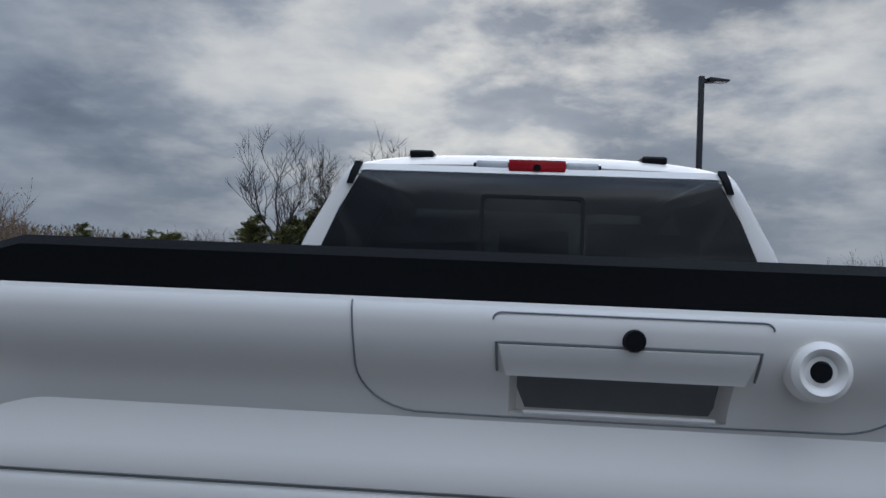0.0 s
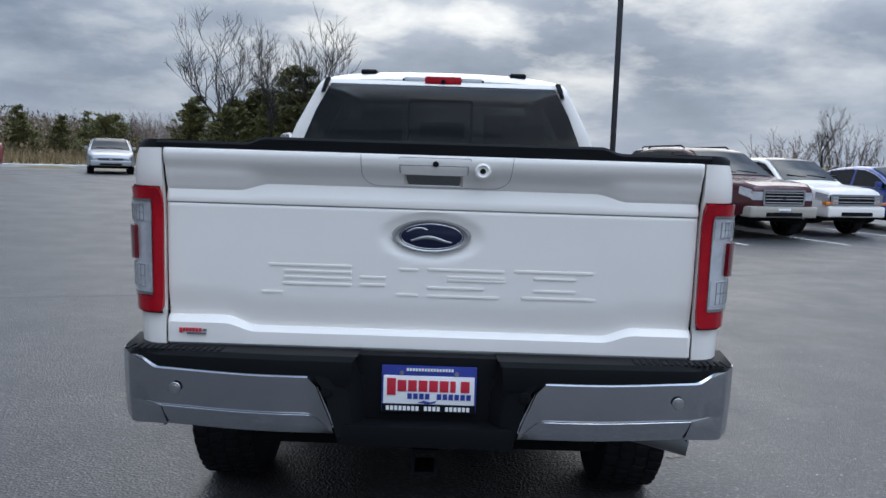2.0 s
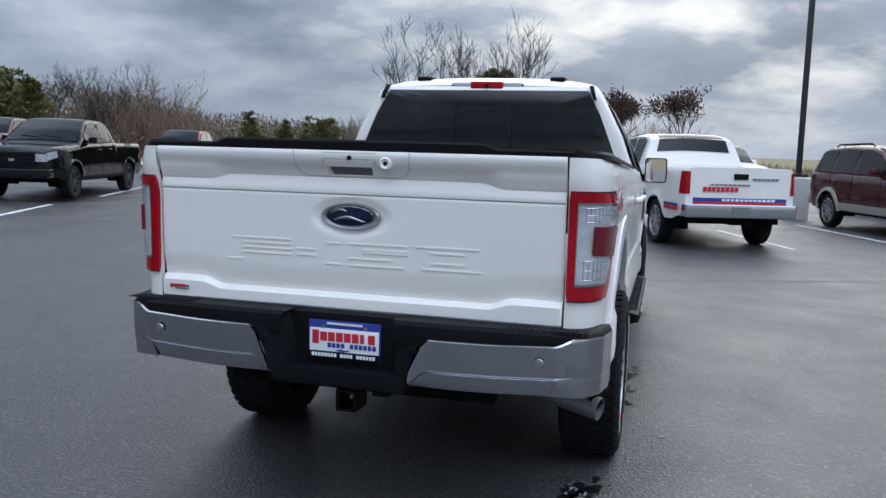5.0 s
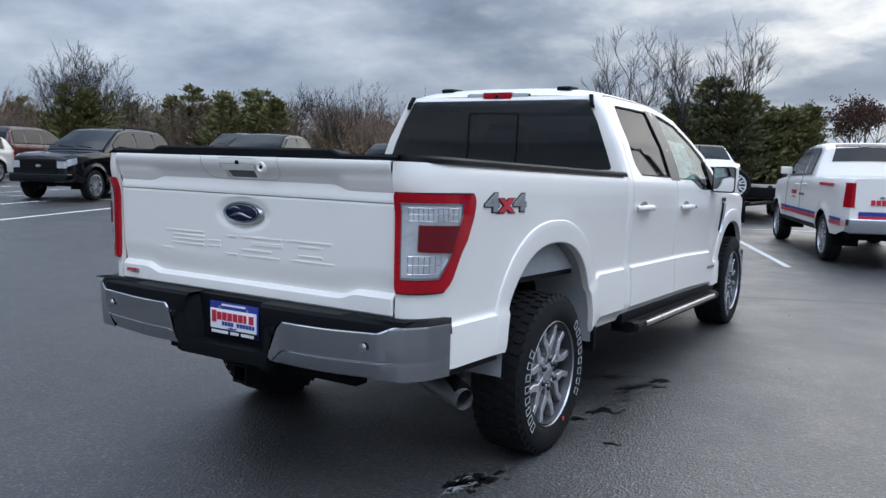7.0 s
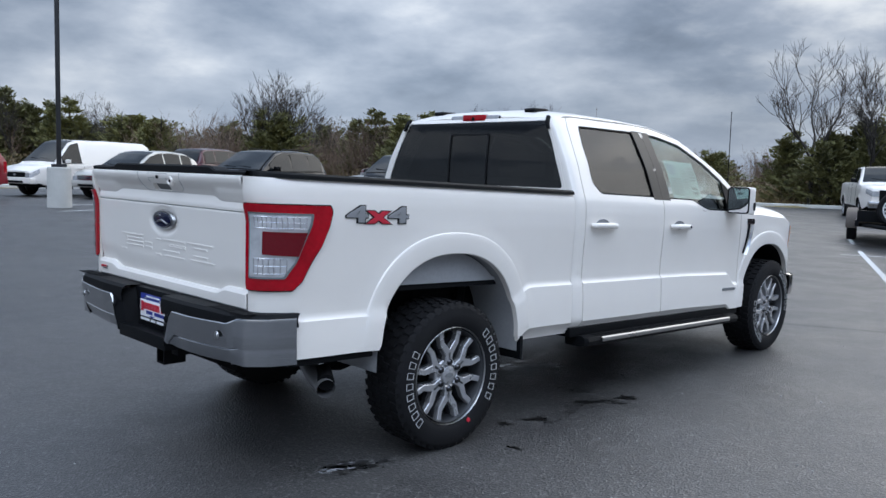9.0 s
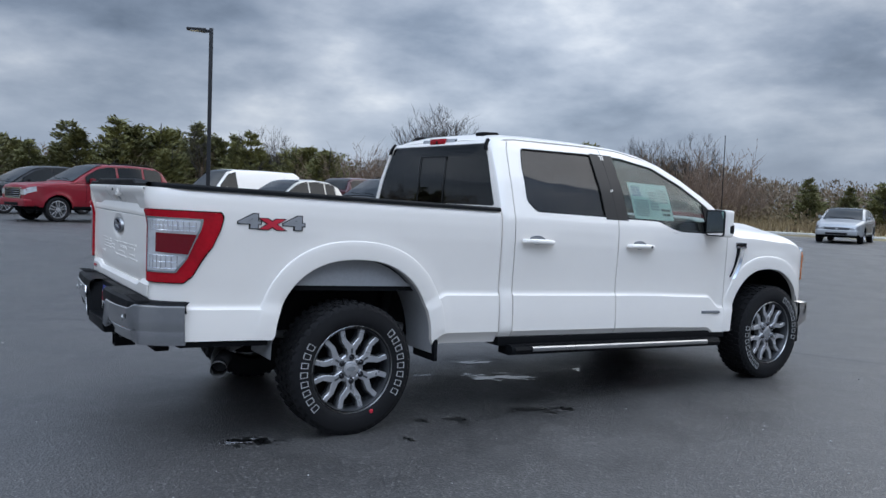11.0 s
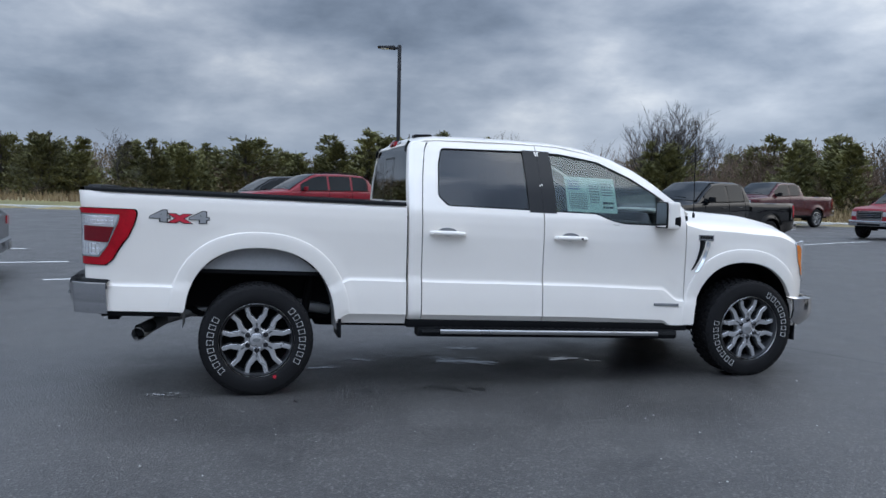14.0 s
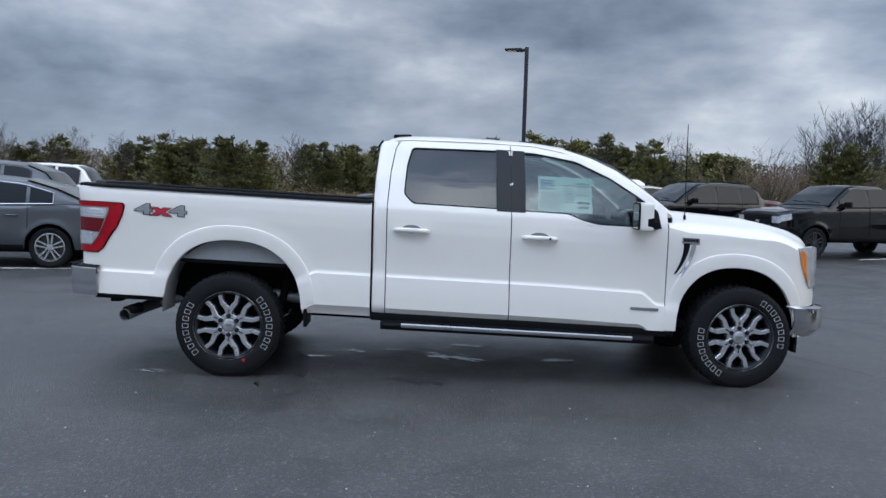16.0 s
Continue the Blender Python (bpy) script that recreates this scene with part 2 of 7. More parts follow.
M_RIMDARK = material("dark painted alloy", (0.05, 0.052, 0.056), 0.4, 0.4, vary=0.1)
M_LAMPRED = material("red lens", (0.36, 0.002, 0.010), 0.10, vary=0.25, scale=9, spec=0.3, coat=0.15, rough_vary=0.03)
M_LAMPDARK = material("deep red lens", (0.13, 0.003, 0.008), 0.12, vary=0.08, coat=0.3, spec=0.3, rough_vary=0.03)
M_LAMPCLEAR = material("clear ribbed lens", (0.62, 0.63, 0.65), 0.22, 0.55, vary=0.16, scale=14, coat=1.0)
M_AMBER = material("amber lens", (0.72, 0.20, 0.015), 0.2, coat=1.0)
M_EMBLEM = material("dark blue enamel", (0.004, 0.007, 0.030), 0.15, coat=0.2, spec=0.3, vary=0.06)
M_REDINK = material("red print", (0.50, 0.014, 0.035), 0.5)
M_BLUEINK = material("blue print", (0.02, 0.035, 0.24), 0.5)
M_WHITEINK = material("white print", (0.80, 0.80, 0.80), 0.5, vary=0.03)
M_GREYINK = material("grey print", (0.16, 0.165, 0.17), 0.45)
M_BADGE = material("satin grey badge", (0.34, 0.345, 0.355), 0.3, 0.5, vary=0.08)
M_STICKER = material("window sticker paper", (0.66, 0.86, 0.78), 0.6, vary=0.04)
M_CONCRETE = material("pale concrete", (0.50, 0.49, 0.46), 0.85, vary=0.14, scale=2.5, fine=70, bump=0.25)
M_POLE = material("dark bronze pole", (0.022, 0.022, 0.024), 0.5, 0.3, vary=0.15)
M_LINE = material("worn white road paint", (0.62, 0.62, 0.61), 0.75, vary=0.22, scale=9, fine=120, bump=0.2)
M_SEAM = material("asphalt joint", (0.10, 0.10, 0.102), 0.85, vary=0.3, scale=5)
M_OIL = material("wet dark stain", (0.008, 0.008, 0.008), 0.30, vary=0.4, scale=18)
# glossy puddle water; the pale base colour paints in the sky's reflection
M_PUDDLE = material("water with sky glint in its colour", (0.30, 0.30, 0.31), 0.10, vary=0.4, scale=22, fine=140, spec=0.9)
M_SEAT = material("dark seat cloth", (0.045, 0.045, 0.05), 0.85, vary=0.15, fine=300, bump=0.2)
M_TRIMDARK = material("interior trim", (0.014, 0.014, 0.015), 0.6, vary=0.1, spec=0.2)
M_TRIMGLOSS = material("satin black trim", (0.006, 0.006, 0.007), 0.32, vary=0.1, spec=0.3)
M_MARK = material("tyre white print", (0.46, 0.46, 0.46), 0.6, vary=0.12, fine=90)
M_HEADLAMP = material("headlight glass", (0.50, 0.51, 0.53), 0.12, 0.45, vary=0.3, scale=9, coat=0.7, rough_vary=0.03)
M_LINER = material("grey wheel liner", (0.30, 0.303, 0.31), 0.6, vary=0.12)
M_NUT = material("dark chrome", (0.07, 0.07, 0.075), 0.12, 1.0, vary=0.05, rough_vary=0.03)
M_CHIP = material("stone chips", (0.42, 0.42, 0.41), 0.8, vary=0.4, scale=40)
M_PRIMER = material("grey inner fender", (0.20, 0.205, 0.215), 0.55, vary=0.08)
M_GLASSDARK = glass("privacy glass", (0.55, 0.58, 0.60), 0.26, 0.07, 0.30)
M_GLASSREAR = glass("rear window glass", (0.60, 0.62, 0.62), 0.34, 0.062, 0.90)
M_GLASS = glass("tinted glass", (0.80, 0.90, 0.89), 0.74, 0.065, 0.40)
M_CARGLASS = glass("parked car glass", (0.6, 0.66, 0.68), 0.35, 0.10, 0.85)
M_MIRROR = material("mirror", (0.85, 0.85, 0.86), 0.03, 1.0, vary=0.0, rough_vary=0)


# ---- mesh helpers ----
def finish(bm, sharp=32):
    me = bpy.data.meshes.new("mesh")
    bm.to_mesh(me)
    bm.free()
    me.polygons.foreach_set("use_smooth", [True] * len(me.polygons))
    me.set_sharp_from_angle(angle=radians(sharp))
    return me


def part(name, bm, mat, parent, label="", sharp=32):
    ob = new(name, finish(bm, sharp))
    ob.data.materials.append(mat)
    if parent is not None:
        ob.parent = parent
    if label:
        tagged(ob, label)
    return ob


def thing(name, label, category, group="", kind="", m=None):
    ob = new(name)
    ob.empty_display_size = 0.2
    tagged(ob, label, category, group, kind)
    if m is not None:
        ob.matrix_world = m
    return ob


def box(bm, x0, x1, y0, y1, z0, z1, bev=0.0, m=None, seg=2):
    vs = [bm.verts.new(v) for v in ((x0, y0, z0), (x1, y0, z0), (x1, y1, z0), (x0, y1, z0), (x0, y0, z1), (x1, y0, z1), (x1, y1, z1), (x0, y1, z1))]
    fs = [bm.faces.new([vs[i] for i in f]) for f in ((3, 2, 1, 0), (4, 5, 6, 7), (0, 1, 5, 4), (1, 2, 6, 5), (2, 3, 7, 6), (3, 0, 4, 7))]
    if bev:
        es = list({e for f in fs for e in f.edges})
        r = bmesh.ops.bevel(bm, geom=es, offset=bev, segments=seg, affect="EDGES", profile=0.7)
        vs = list({v for f in r["faces"] for v in f.verts} | {v for v in vs if v.is_valid})
    if m is not None:
        bmesh.ops.transform(bm, matrix=m, verts=vs)
    return bm


def boxed(*a, **k):
    return box(bmesh.new(), *a, **k)


def grid(bm, rows, flip=False, close=False):
    """A sheet through rows of points."""
    vs = [[bm.verts.new(p) for p in r] for r in rows]
    for a, b in zip(vs, vs[1:]):
        n = len(a)
        for i in range(n if close else n - 1):
            j = (i + 1) % n
            q = (a[i], a[j], b[j], b[i])
            try:
                bm.faces.new(q[::-1] if flip else q)
            except ValueError:
                pass
    return vs


def tube(bm, pts, r, n=8, caps=True):
    """A round bar along points; r may be a number or one a point."""
    pts = [Vector(p) for p in pts]
    rs = r if isinstance(r, (list, tuple)) else [r] * len(pts)
    ref = None
    rings = []
    for i, p in enumerate(pts):
        d = (pts[min(i + 1, len(pts) - 1)] - pts[max(i - 1, 0)]).normalized()
        if ref is None:
            ref = d.orthogonal().normalized()
        ref = (ref - d * ref.dot(d)).normalized()
        side = d.cross(ref)
        rings.append([bm.verts.new(p + (ref * math.cos(2 * math.pi * k / n) + side * math.sin(2 * math.pi * k / n)) * rs[i]) for k in range(n)])
    for a, b in zip(rings, rings[1:]):
        for k in range(n):
            bm.faces.new((a[k], a[(k + 1) % n], b[(k + 1) % n], b[k]))
    if caps:
        bm.faces.new(rings[0][::-1])
        bm.faces.new(rings[-1])
    return bm


def lathe(bm, profile, n=32, m=None):
    """Turns (radius, x) pairs about the x axis."""
    rings = []
    for r, x in profile:
        rings.append([bm.verts.new((x, r * math.cos(2 * math.pi * k / n), r * math.sin(2 * math.pi * k / n))) for k in range(n)])
    for a, b in zip(rings, rings[1:]):
        for k in range(n):
            bm.faces.new((a[k], a[(k + 1) % n], b[(k + 1) % n], b[k]))
    if m is not None:
        bmesh.ops.transform(bm, matrix=m, verts=[v for r in rings for v in r])
    return rings


def prism(bm, poly, d0, d1, place):
    """Extrudes a 2D outline; place(u, v, d) gives the point."""
    a = [bm.verts.new(place(u, v, d0)) for u, v in poly]
    b = [bm.verts.new(place(u, v, d1)) for u, v in poly]
    n = len(poly)
    bm.faces.new(a[::-1])
    bm.faces.new(b)
    for i in range(n):
        bm.faces.new((a[i], a[(i + 1) % n], b[(i + 1) % n], b[i]))
    return a + b


def solid(ob, thick, offset=-1, ref=(0.0, 1.8, 0.8)):
    """Gives a sheet its thickness, inwards as seen from outside the thing's middle."""
    me = ob.data
    total = sum(f.area * f.normal.dot(f.center - Vector(ref)) for f in me.polygons)
    if total < 0:
        me.flip_normals()
    co = [v.co.copy() for v in me.vertices]
    no = [v.normal.copy() for v in me.vertices]
    a, b = thick * (1 + offset) / 2, thick * (1 - offset) / 2
    n = len(co)
    verts = [p + q * a for p, q in zip(co, no)] + [p - q * b for p, q in zip(co, no)]
    faces, sides = [], {}
    for f in me.polygons:
        vs = list(f.vertices)
        faces.append(vs)
        faces.append([v + n for v in reversed(vs)])
        for p, q in zip(vs, vs[1:] + vs[:1]):
            sides[(p, q)] = 1
    faces += [[q, p, p + n, q + n] for p, q in sides if (q, p) not in sides]
    out = bpy.data.meshes.new("mesh")
    out.from_pydata(verts, [], faces)
    out.polygons.foreach_set("use_smooth", [True] * len(out.polygons))
    out.set_sharp_from_angle(angle=radians(36))
    for m in me.materials:
        out.materials.append(m)
    ob.data = out
    bpy.data.meshes.remove(me)
    return ob


def smooth(t):
    t = min(1.0, max(0.0, t))
    return t * t * (3 - 2 * t)


# ---- ground ----
def ground_z(x, y):
    """The lot is level round the pickup and rises gently to one side."""
    return 0.30 * smooth((-x - 4 + 0.35 * max(0.0, y - 10)) / 13.0)

# ---- the white crew-cab pickup ----
M_TIP = material("dull exhaust steel", (0.24, 0.24, 0.24), 0.45, 0.65, vary=0.08, fine=90)
RAKE = Matrix(((1, 0, 0, 0), (0, 1, 0, 0), (0, -0.033, 1, 0), (0, 0, 0, 1)))   # the body sits nose-down on its wheels
truck = thing("pickup_truck", "white crew-cab four-wheel-drive pickup truck with chrome bumpers, parked on dark asphalt", "pickup truck")


def tp(name, bm, mat, parent=None, label="", raked=True, sharp=32):
    if raked:
        bmesh.ops.transform(bm, matrix=RAKE, verts=bm.verts[:])
    return part(name, bm, mat, parent or truck, label, sharp)


QZ = [0.40, 0.54, 0.585, 0.60, 0.72, 0.80, 0.842, 0.849, 0.862, 0.95, 1.08, 1.20, 1.30, 1.37, 1.40, 1.545, 1.62, 1.87, 1.93, 2.0]
QX = [0.87, 0.914, 0.944, 0.956, 0.9555, 0.9510, 0.9480, 0.9420, 0.9335, 0.935, 0.9425, 0.949, 0.948, 0.942, 0.930, 0.876, 0.848, 0.716, 0.668, 0.60]


def crease(y):
    if y < 1.15:
        return 0.765 + 0.082 * smooth((y - 0.5) / 0.17)
    return 0.848 - 0.012 * smooth((y - 2.4) / 0.8) - 0.09 * smooth((y - 3.18) / 0.16)


ARCHES = ((0.03, 0.525, 0.52, 0.535), (3.95, 0.475, 0.55, 0.525))   # centre, half width, base, height


def arch_z(y):
    z = 0.0
    for c, a, b, h in ARCHES:
        u = abs(y - c) / a
        if u < 1:
            z = max(z, b + h * (1 - u ** 2.3) ** (1 / 2.3))
    return z


def flare(y, z):
    out = 0.0
    for c, a, b, h in ARCHES:
        v = max(0.0, (z - b) / h)
        rho = ((abs(y - c) / a) ** 2.3 + v ** 2.3) ** (1 / 2.3)
        low = smooth((z - 0.52) / 0.12)
        out = max(out, 0.007 * (1 - smooth((rho - 1.14) / 0.20)) * (0.35 + 0.65 * low))
    return out


def end_round(x, y):
    if y < -0.86:
        t = min(1.0, (-0.86 - y) / 0.29)
        x = 0.809 + (x - 0.809) * max(0.0, 1 - t ** 2.6) ** (1 / 2.6)
    if y > 4.30:
        t = min(1.0, (y - 4.30) / 0.62)
        x = x * max(0.0, 1 - t ** 2.2) ** 0.75
    return x


def side_x(y, z):
    q = z + (0.848 - crease(y)) * min(1.0, max(0.0, (1.12 - z) / 0.2))
    return end_round(float(np.interp(q, QZ, QX)) + flare(y, z), y)


QROWS = [0.50, 0.54, 0.57, 0.583, 0.59, 0.60, 0.61, 0.64, 0.68, 0.72, 0.76, 0.79, 0.81, 0.822, 0.831, 0.838, 0.842, 0.8455, 0.849, 0.855, 0.864] + [0.88 + 0.02 * i for i in range(27)]


def span(a, b, step):
    n = max(2, int(round((b - a) / step)) + 1)
    return [a + (b - a) * i / (n - 1) for i in range(n)]


def corner_back(y, z):
    """The upper rear corner of the bed leans back to meet the tailgate's lip."""
    return 0.030 * smooth((z - 1.20) / 0.14) * smooth((-0.90 - y) / 0.2)


def side_panel(s, ys, bot, top):
    bm = bmesh.new()
    rows = []
    for y in ys:
        lo, hi = max(bot(y), arch_z(y)), top(y)
        col = []
        for q in QROWS + [1.5]:
            z = q - (0.848 - crease(y)) * min(1.0, max(0.0, (1.12 - q) / 0.2))
            z = min(hi, max(lo, z))
            col.append((s * side_x(y, z), y - corner_back(y, z), z))
        rows.append(col)
    grid(bm, rows, flip=s < 0)
    bmesh.ops.remove_doubles(bm, verts=bm.verts[:], dist=0.0004)
    return bm


def hit_poly(c, ang, poly):
    d = (math.cos(ang), math.sin(ang))
    best = None
    for (x0, y0), (x1, y1) in zip(poly, poly[1:] + poly[:1]):
        ex, ey = x1 - x0, y1 - y0
        det = ex * d[1] - ey * d[0]
        if abs(det) < 1e-9:
            continue
        t = (ex * (y0 - c[1]) - ey * (x0 - c[0])) / -det * -1
        u = (d[0] * (y0 - c[1]) - d[1] * (x0 - c[0])) / det
        if t > 0 and -1e-6 <= u <= 1 + 1e-6 and (best is None or t > best):
            best = t
    return (c[0] + d[0] * best, c[1] + d[1] * best)


def rounded(poly, r, n=4):
    """Rounds the corners of an outline."""
    out = []
    for i, p in enumerate(poly):
        a, b, c = Vector(poly[i - 1]), Vector(p), Vector(poly[(i + 1) % len(poly)])
        k = min(r, (a - b).length * 0.45, (c - b).length * 0.45)
        p0, p1 = b + (a - b).normalized() * k, b + (c - b).normalized() * k
        for j in range(n + 1):
            t = j / n
            out.append(tuple(p0 * (1 - t) ** 2 + b * 2 * t * (1 - t) + p1 * t * t))
    return out


def ring(bm, outer, inner, c, place, n=72, flip=False, layers=(0.0, 1.0)):
    angs = sorted([math.atan2(p[1] - c[1], p[0] - c[0]) for p in outer + inner] + [2 * math.pi * i / n - math.pi for i in range(n)])
    a = [hit_poly(c, t, outer) for t in angs]
    b = [hit_poly(c, t, inner) for t in angs]
    rows = [[place(*(Vector(p).lerp(Vector(q), k))) for p, q in zip(a, b)] for k in layers]
    grid(bm, rows, flip=flip, close=True)


def patch(bm, poly, c, place, flip=False, n=48, rings_=5):
    angs = sorted([math.atan2(p[1] - c[1], p[0] - c[0]) for p in poly] + [2 * math.pi * i / n - math.pi for i in range(n)])
    a = [hit_poly(c, t, poly) for t in angs]
    rows = [[place(*(Vector(c).lerp(Vector(p), k / rings_))) for p in a] for k in range(rings_, 0, -1)]
    vs = grid(bm, rows, flip=flip, close=True)
    bm.faces.new(vs[-1] if not flip else vs[-1][::-1])


# bed sides, doors, fenders
for s in (1, -1):
    bed = tp("bed_side", side_panel(s, [-1.15, -1.1498, -1.149, -1.147, -1.144, -1.14, -1.135] + span(-1.128, 1.081, 0.013), lambda y: 0.590 - 0.065 * smooth((y + 0.62) / 0.8) + 0.21 * smooth((-1.0 - y) / 0.02), lambda y: 1.403), M_WHITE)
    solid(bed, 0.018)
    bm = bmesh.new()      # black rail cap on the bed side
    rows = []
    for y in [-1.15, -1.149, -1.145, -1.138] + span(-1.125, 1.075, 0.05):
        x = end_round(0.940, y)
        rows.append([(s * (x + 0.003), y, 1.402), (s * x, y, 1.420), (s * (x - 0.012), y, 1.430), (s * (x - 0.085), y, 1.430), (s * (x - 0.10), y, 1.418), (s * (x - 0.10), y, 1.37)])
    grid(bm, rows, flip=s < 0)
    tp("bed_rail_cap", bm, M_PLASTIC, bed)
    bm = bmesh.new()
    rows = [[(s * 0.86, y, 1.40), (s * 0.85, y, 0.90)] for y in (-1.08, 1.06)]
    grid(bm, rows)
    tp("inner_bed_wall", bm, M_PLASTIC, bed)

    # grey inner fender liner over the wheel
    for c, a, b, h in ARCHES:
        bm = bmesh.new()
        rows = []
        for xx in (0.945, 0.80, 0.62):
            rows.append([(s * xx, c + (a + 0.012) * math.cos(t) * abs(math.cos(t)) ** -0.13 if abs(math.cos(t)) > 1e-3 else c, b - 0.05 + (h + 0.055) * max(0.0, math.sin(t)) ** 0.87) for t in [math.pi * i / 28 for i in range(29)]])
        grid(bm, rows)
        tp("wheel_liner", bm, M_LINER if c < 1 else M_PLASTIC)
        tp("inner_fender", boxed(*sorted((s * 0.56, s * 0.58)), c - a - 0.05, c + a + 0.05, 0.58, b + h + 0.06), M_GAP)
    # flat upper skirt of the rear liner, seen over the tyre
    bm = bmesh.new()
    skirt = [(0.03 + 0.525 * 1.01 * u, 0.89) for u in (-0.86, 0.86)]
    top_ = [(0.03 + 0.53 * math.cos(t), max(0.89, 0.50 + 0.56 * math.sin(t) ** 0.87)) for t in [math.pi * i / 24 for i in range(3, 22)]]
    prism(bm, [skirt[0], skirt[1]] + [p for p in top_ if p[1] > 0.892], 0.865, 0.872, lambda u, v, d: (s * d, u, v))
    tp("liner_skirt", bm, M_LINER)

    # raised lip round each wheel opening
    for c, a, b, h in ARCHES:
        bm = bmesh.new()
        rows = []
        for i in range(69):
            t = math.pi * (i - 2) / 64
            leg = 0.0 if 2 <= i <= 66 else (2 - i if i < 2 else i - 66) * 0.012
            u = math.copysign(abs(math.cos(t)) ** (2 / 2.3), math.cos(t)) if 2 <= i <= 66 else (1 if i < 2 else -1)
            v = max(0.0, math.sin(t)) ** (2 / 2.3) if 2 <= i <= 66 else 0.0
            row = []
            for rho, off in ((0.998, -0.03), (0.998, 0.006), (1.006, 0.0095), (1.05, 0.0105), (1.10, 0.0098), (1.15, 0.0088), (1.188, 0.0078), (1.202, 0.0060), (1.210, 0.0015), (1.216, -0.004)):
                y, z = c + a * u * rho, max(0.612 if c < 1 and u < 0 else 0.555, b + h * v * rho - leg)
                row.append((s * (side_x(y, z) + (off if off < 0 else off * (0.10 + 0.90 * smooth((z - 0.60) / 0.32)))), y, z))
            rows.append(row)
        grid(bm, rows, flip=s > 0)
        bmesh.ops.recalc_face_normals(bm, faces=bm.faces[:])
        tp("arch_lip", bm, M_WHITE, bed if c < 1 else truck, sharp=30)

    rd = tp("rear_door", side_panel(s, span(1.203, 2.158, 0.02), lambda y: 0.545, lambda y: 1.402), M_WHITE)
    solid(rd, 0.018)
    fd = tp("front_door", side_panel(s, span(2.166, 3.385, 0.02), lambda y: 0.545, lambda y: 1.402 - 0.072 * smooth((y - 2.56) / 0.24)), M_WHITE)
    solid(fd, 0.018)
    for door, outer, inner, c in (
        (rd, [(1.203, 1.400), (1.222, 1.65), (1.255, 1.85), (1.285, 1.902), (1.35, 1.912), (2.158, 1.930), (2.158, 1.400)],
         rounded([(1.395, 1.418), (1.322, 1.490), (1.340, 1.72), (1.378, 1.862), (2.150, 1.884), (2.150, 1.416)], 0.03), (1.74, 1.65)),
        (fd, [(2.166, 1.400), (2.166, 1.930), (2.35, 1.925), (2.70, 1.872), (3.00, 1.735), (3.17, 1.640), (3.385, 1.492), (3.385, 1.327), (2.82, 1.327), (2.70, 1.35), (2.58, 1.397)],
         rounded([(2.174, 1.414), (2.174, 1.882), (2.36, 1.878), (2.68, 1.832), (2.95, 1.715), (3.16, 1.585), (3.315, 1.478), (3.335, 1.344), (2.84, 1.344), (2.73, 1.365), (2.60, 1.412)], 0.02), (2.66, 1.58))):
        bm = bmesh.new()
        ring(bm, outer, inner, c, lambda y, z: (s * side_x(y, z), y, z), flip=s > 0)
        solid(tp("window_frame", bm, M_WHITE, door), 0.022)
        bm = bmesh.new()
        big_ = [(c[0] + (p[0] - c[0]) * 1.008, c[1] + (p[1] - c[1]) * 1.012) for p in inner]
        small = [(c[0] + (p[0] - c[0]) * 0.975, c[1] + (p[1] - c[1]) * 0.955) for p in inner]
        ring(bm, big_, small, c, lambda y, z: (s * (side_x(y, z) - 0.004), y, z), flip=s > 0)
        tp("window_seal", bm, M_PLASTIC, door)
        bm = bmesh.new()
        patch(bm, inner, c, lambda y, z: (s * (side_x(y, z) - 0.012), y, z), flip=s > 0)
        pane = tp("window_pane", bm, M_GLASSDARK if door is rd else M_GLASS, door)
        solid(pane, 0.004)
        pane.visible_shadow = False
    # black pillar covers
    for door, y0, y1, zt, zb in ((rd, 2.046, 2.1612, 1.888, 1.402), (fd, 2.1628, 2.272, 1.888, 1.402)):
        bm = bmesh.new()
        grid(bm, [[(s * (side_x(y, z) + 0.0015), y, z) for z in span(zb, zt, 0.06)] for y in (y0, (y0 + y1) / 2, y1)], flip=s < 0)
        solid(tp("pillar_cover", bm, M_TRIMGLOSS, door), 0.01)
    bm = bmesh.new()
    patch(bm, [(3.145, 1.345), (3.145, 1.575), (3.30, 1.485), (3.335, 1.345)], (3.22, 1.42), lambda y, z: (s * (side_x(y, z) + 0.004), y, z), flip=s > 0)
    solid(tp("mirror_sail", bm, M_PLASTIC, fd), 0.01)
    # door handles: a bar over a shallow cup
    for door, y0 in ((rd, 1.262), (fd, 2.254)):
        x = side_x(y0 + 0.13, 1.22)
        bm = bmesh.new()
        tube(bm, [(s * (x + 0.004), y0, 1.212), (s * (x + 0.030), y0 + 0.018, 1.214), (s * (x + 0.036), y0 + 0.07, 1.216), (s * (x + 0.036), y0 + 0.19, 1.216), (s * (x + 0.030), y0 + 0.24, 1.214), (s * (x + 0.004), y0 + 0.258, 1.212)], [0.016, 0.018, 0.019, 0.019, 0.018, 0.016], 10)
        handle = tp("door_handle", bm, M_WHITE, door)
        bm = bmesh.new()
        lathe(bm, [(0.0, 0.001), (0.036, 0.001), (0.040, 0.004), (0.043, 0.0)], 24, Matrix.Translation((s * x, y0 + 0.13, 1.225)) @ Matrix.Diagonal((s, 1.7, 0.75, 1)))
        tp("handle_cup", bm, M_PRIMER, door)
        if door is fd:
            bm = bmesh.new()
            lathe(bm, [(0.0, 0.004), (0.009, 0.004), (0.010, 0.0)], 14, Matrix.Translation((s * (x + 0.054), y0 + 0.205, 1.216)) @ Matrix.Diagonal((s, 1, 1, 1)))
            tp("key_lock", bm, M_PLASTIC, handle)
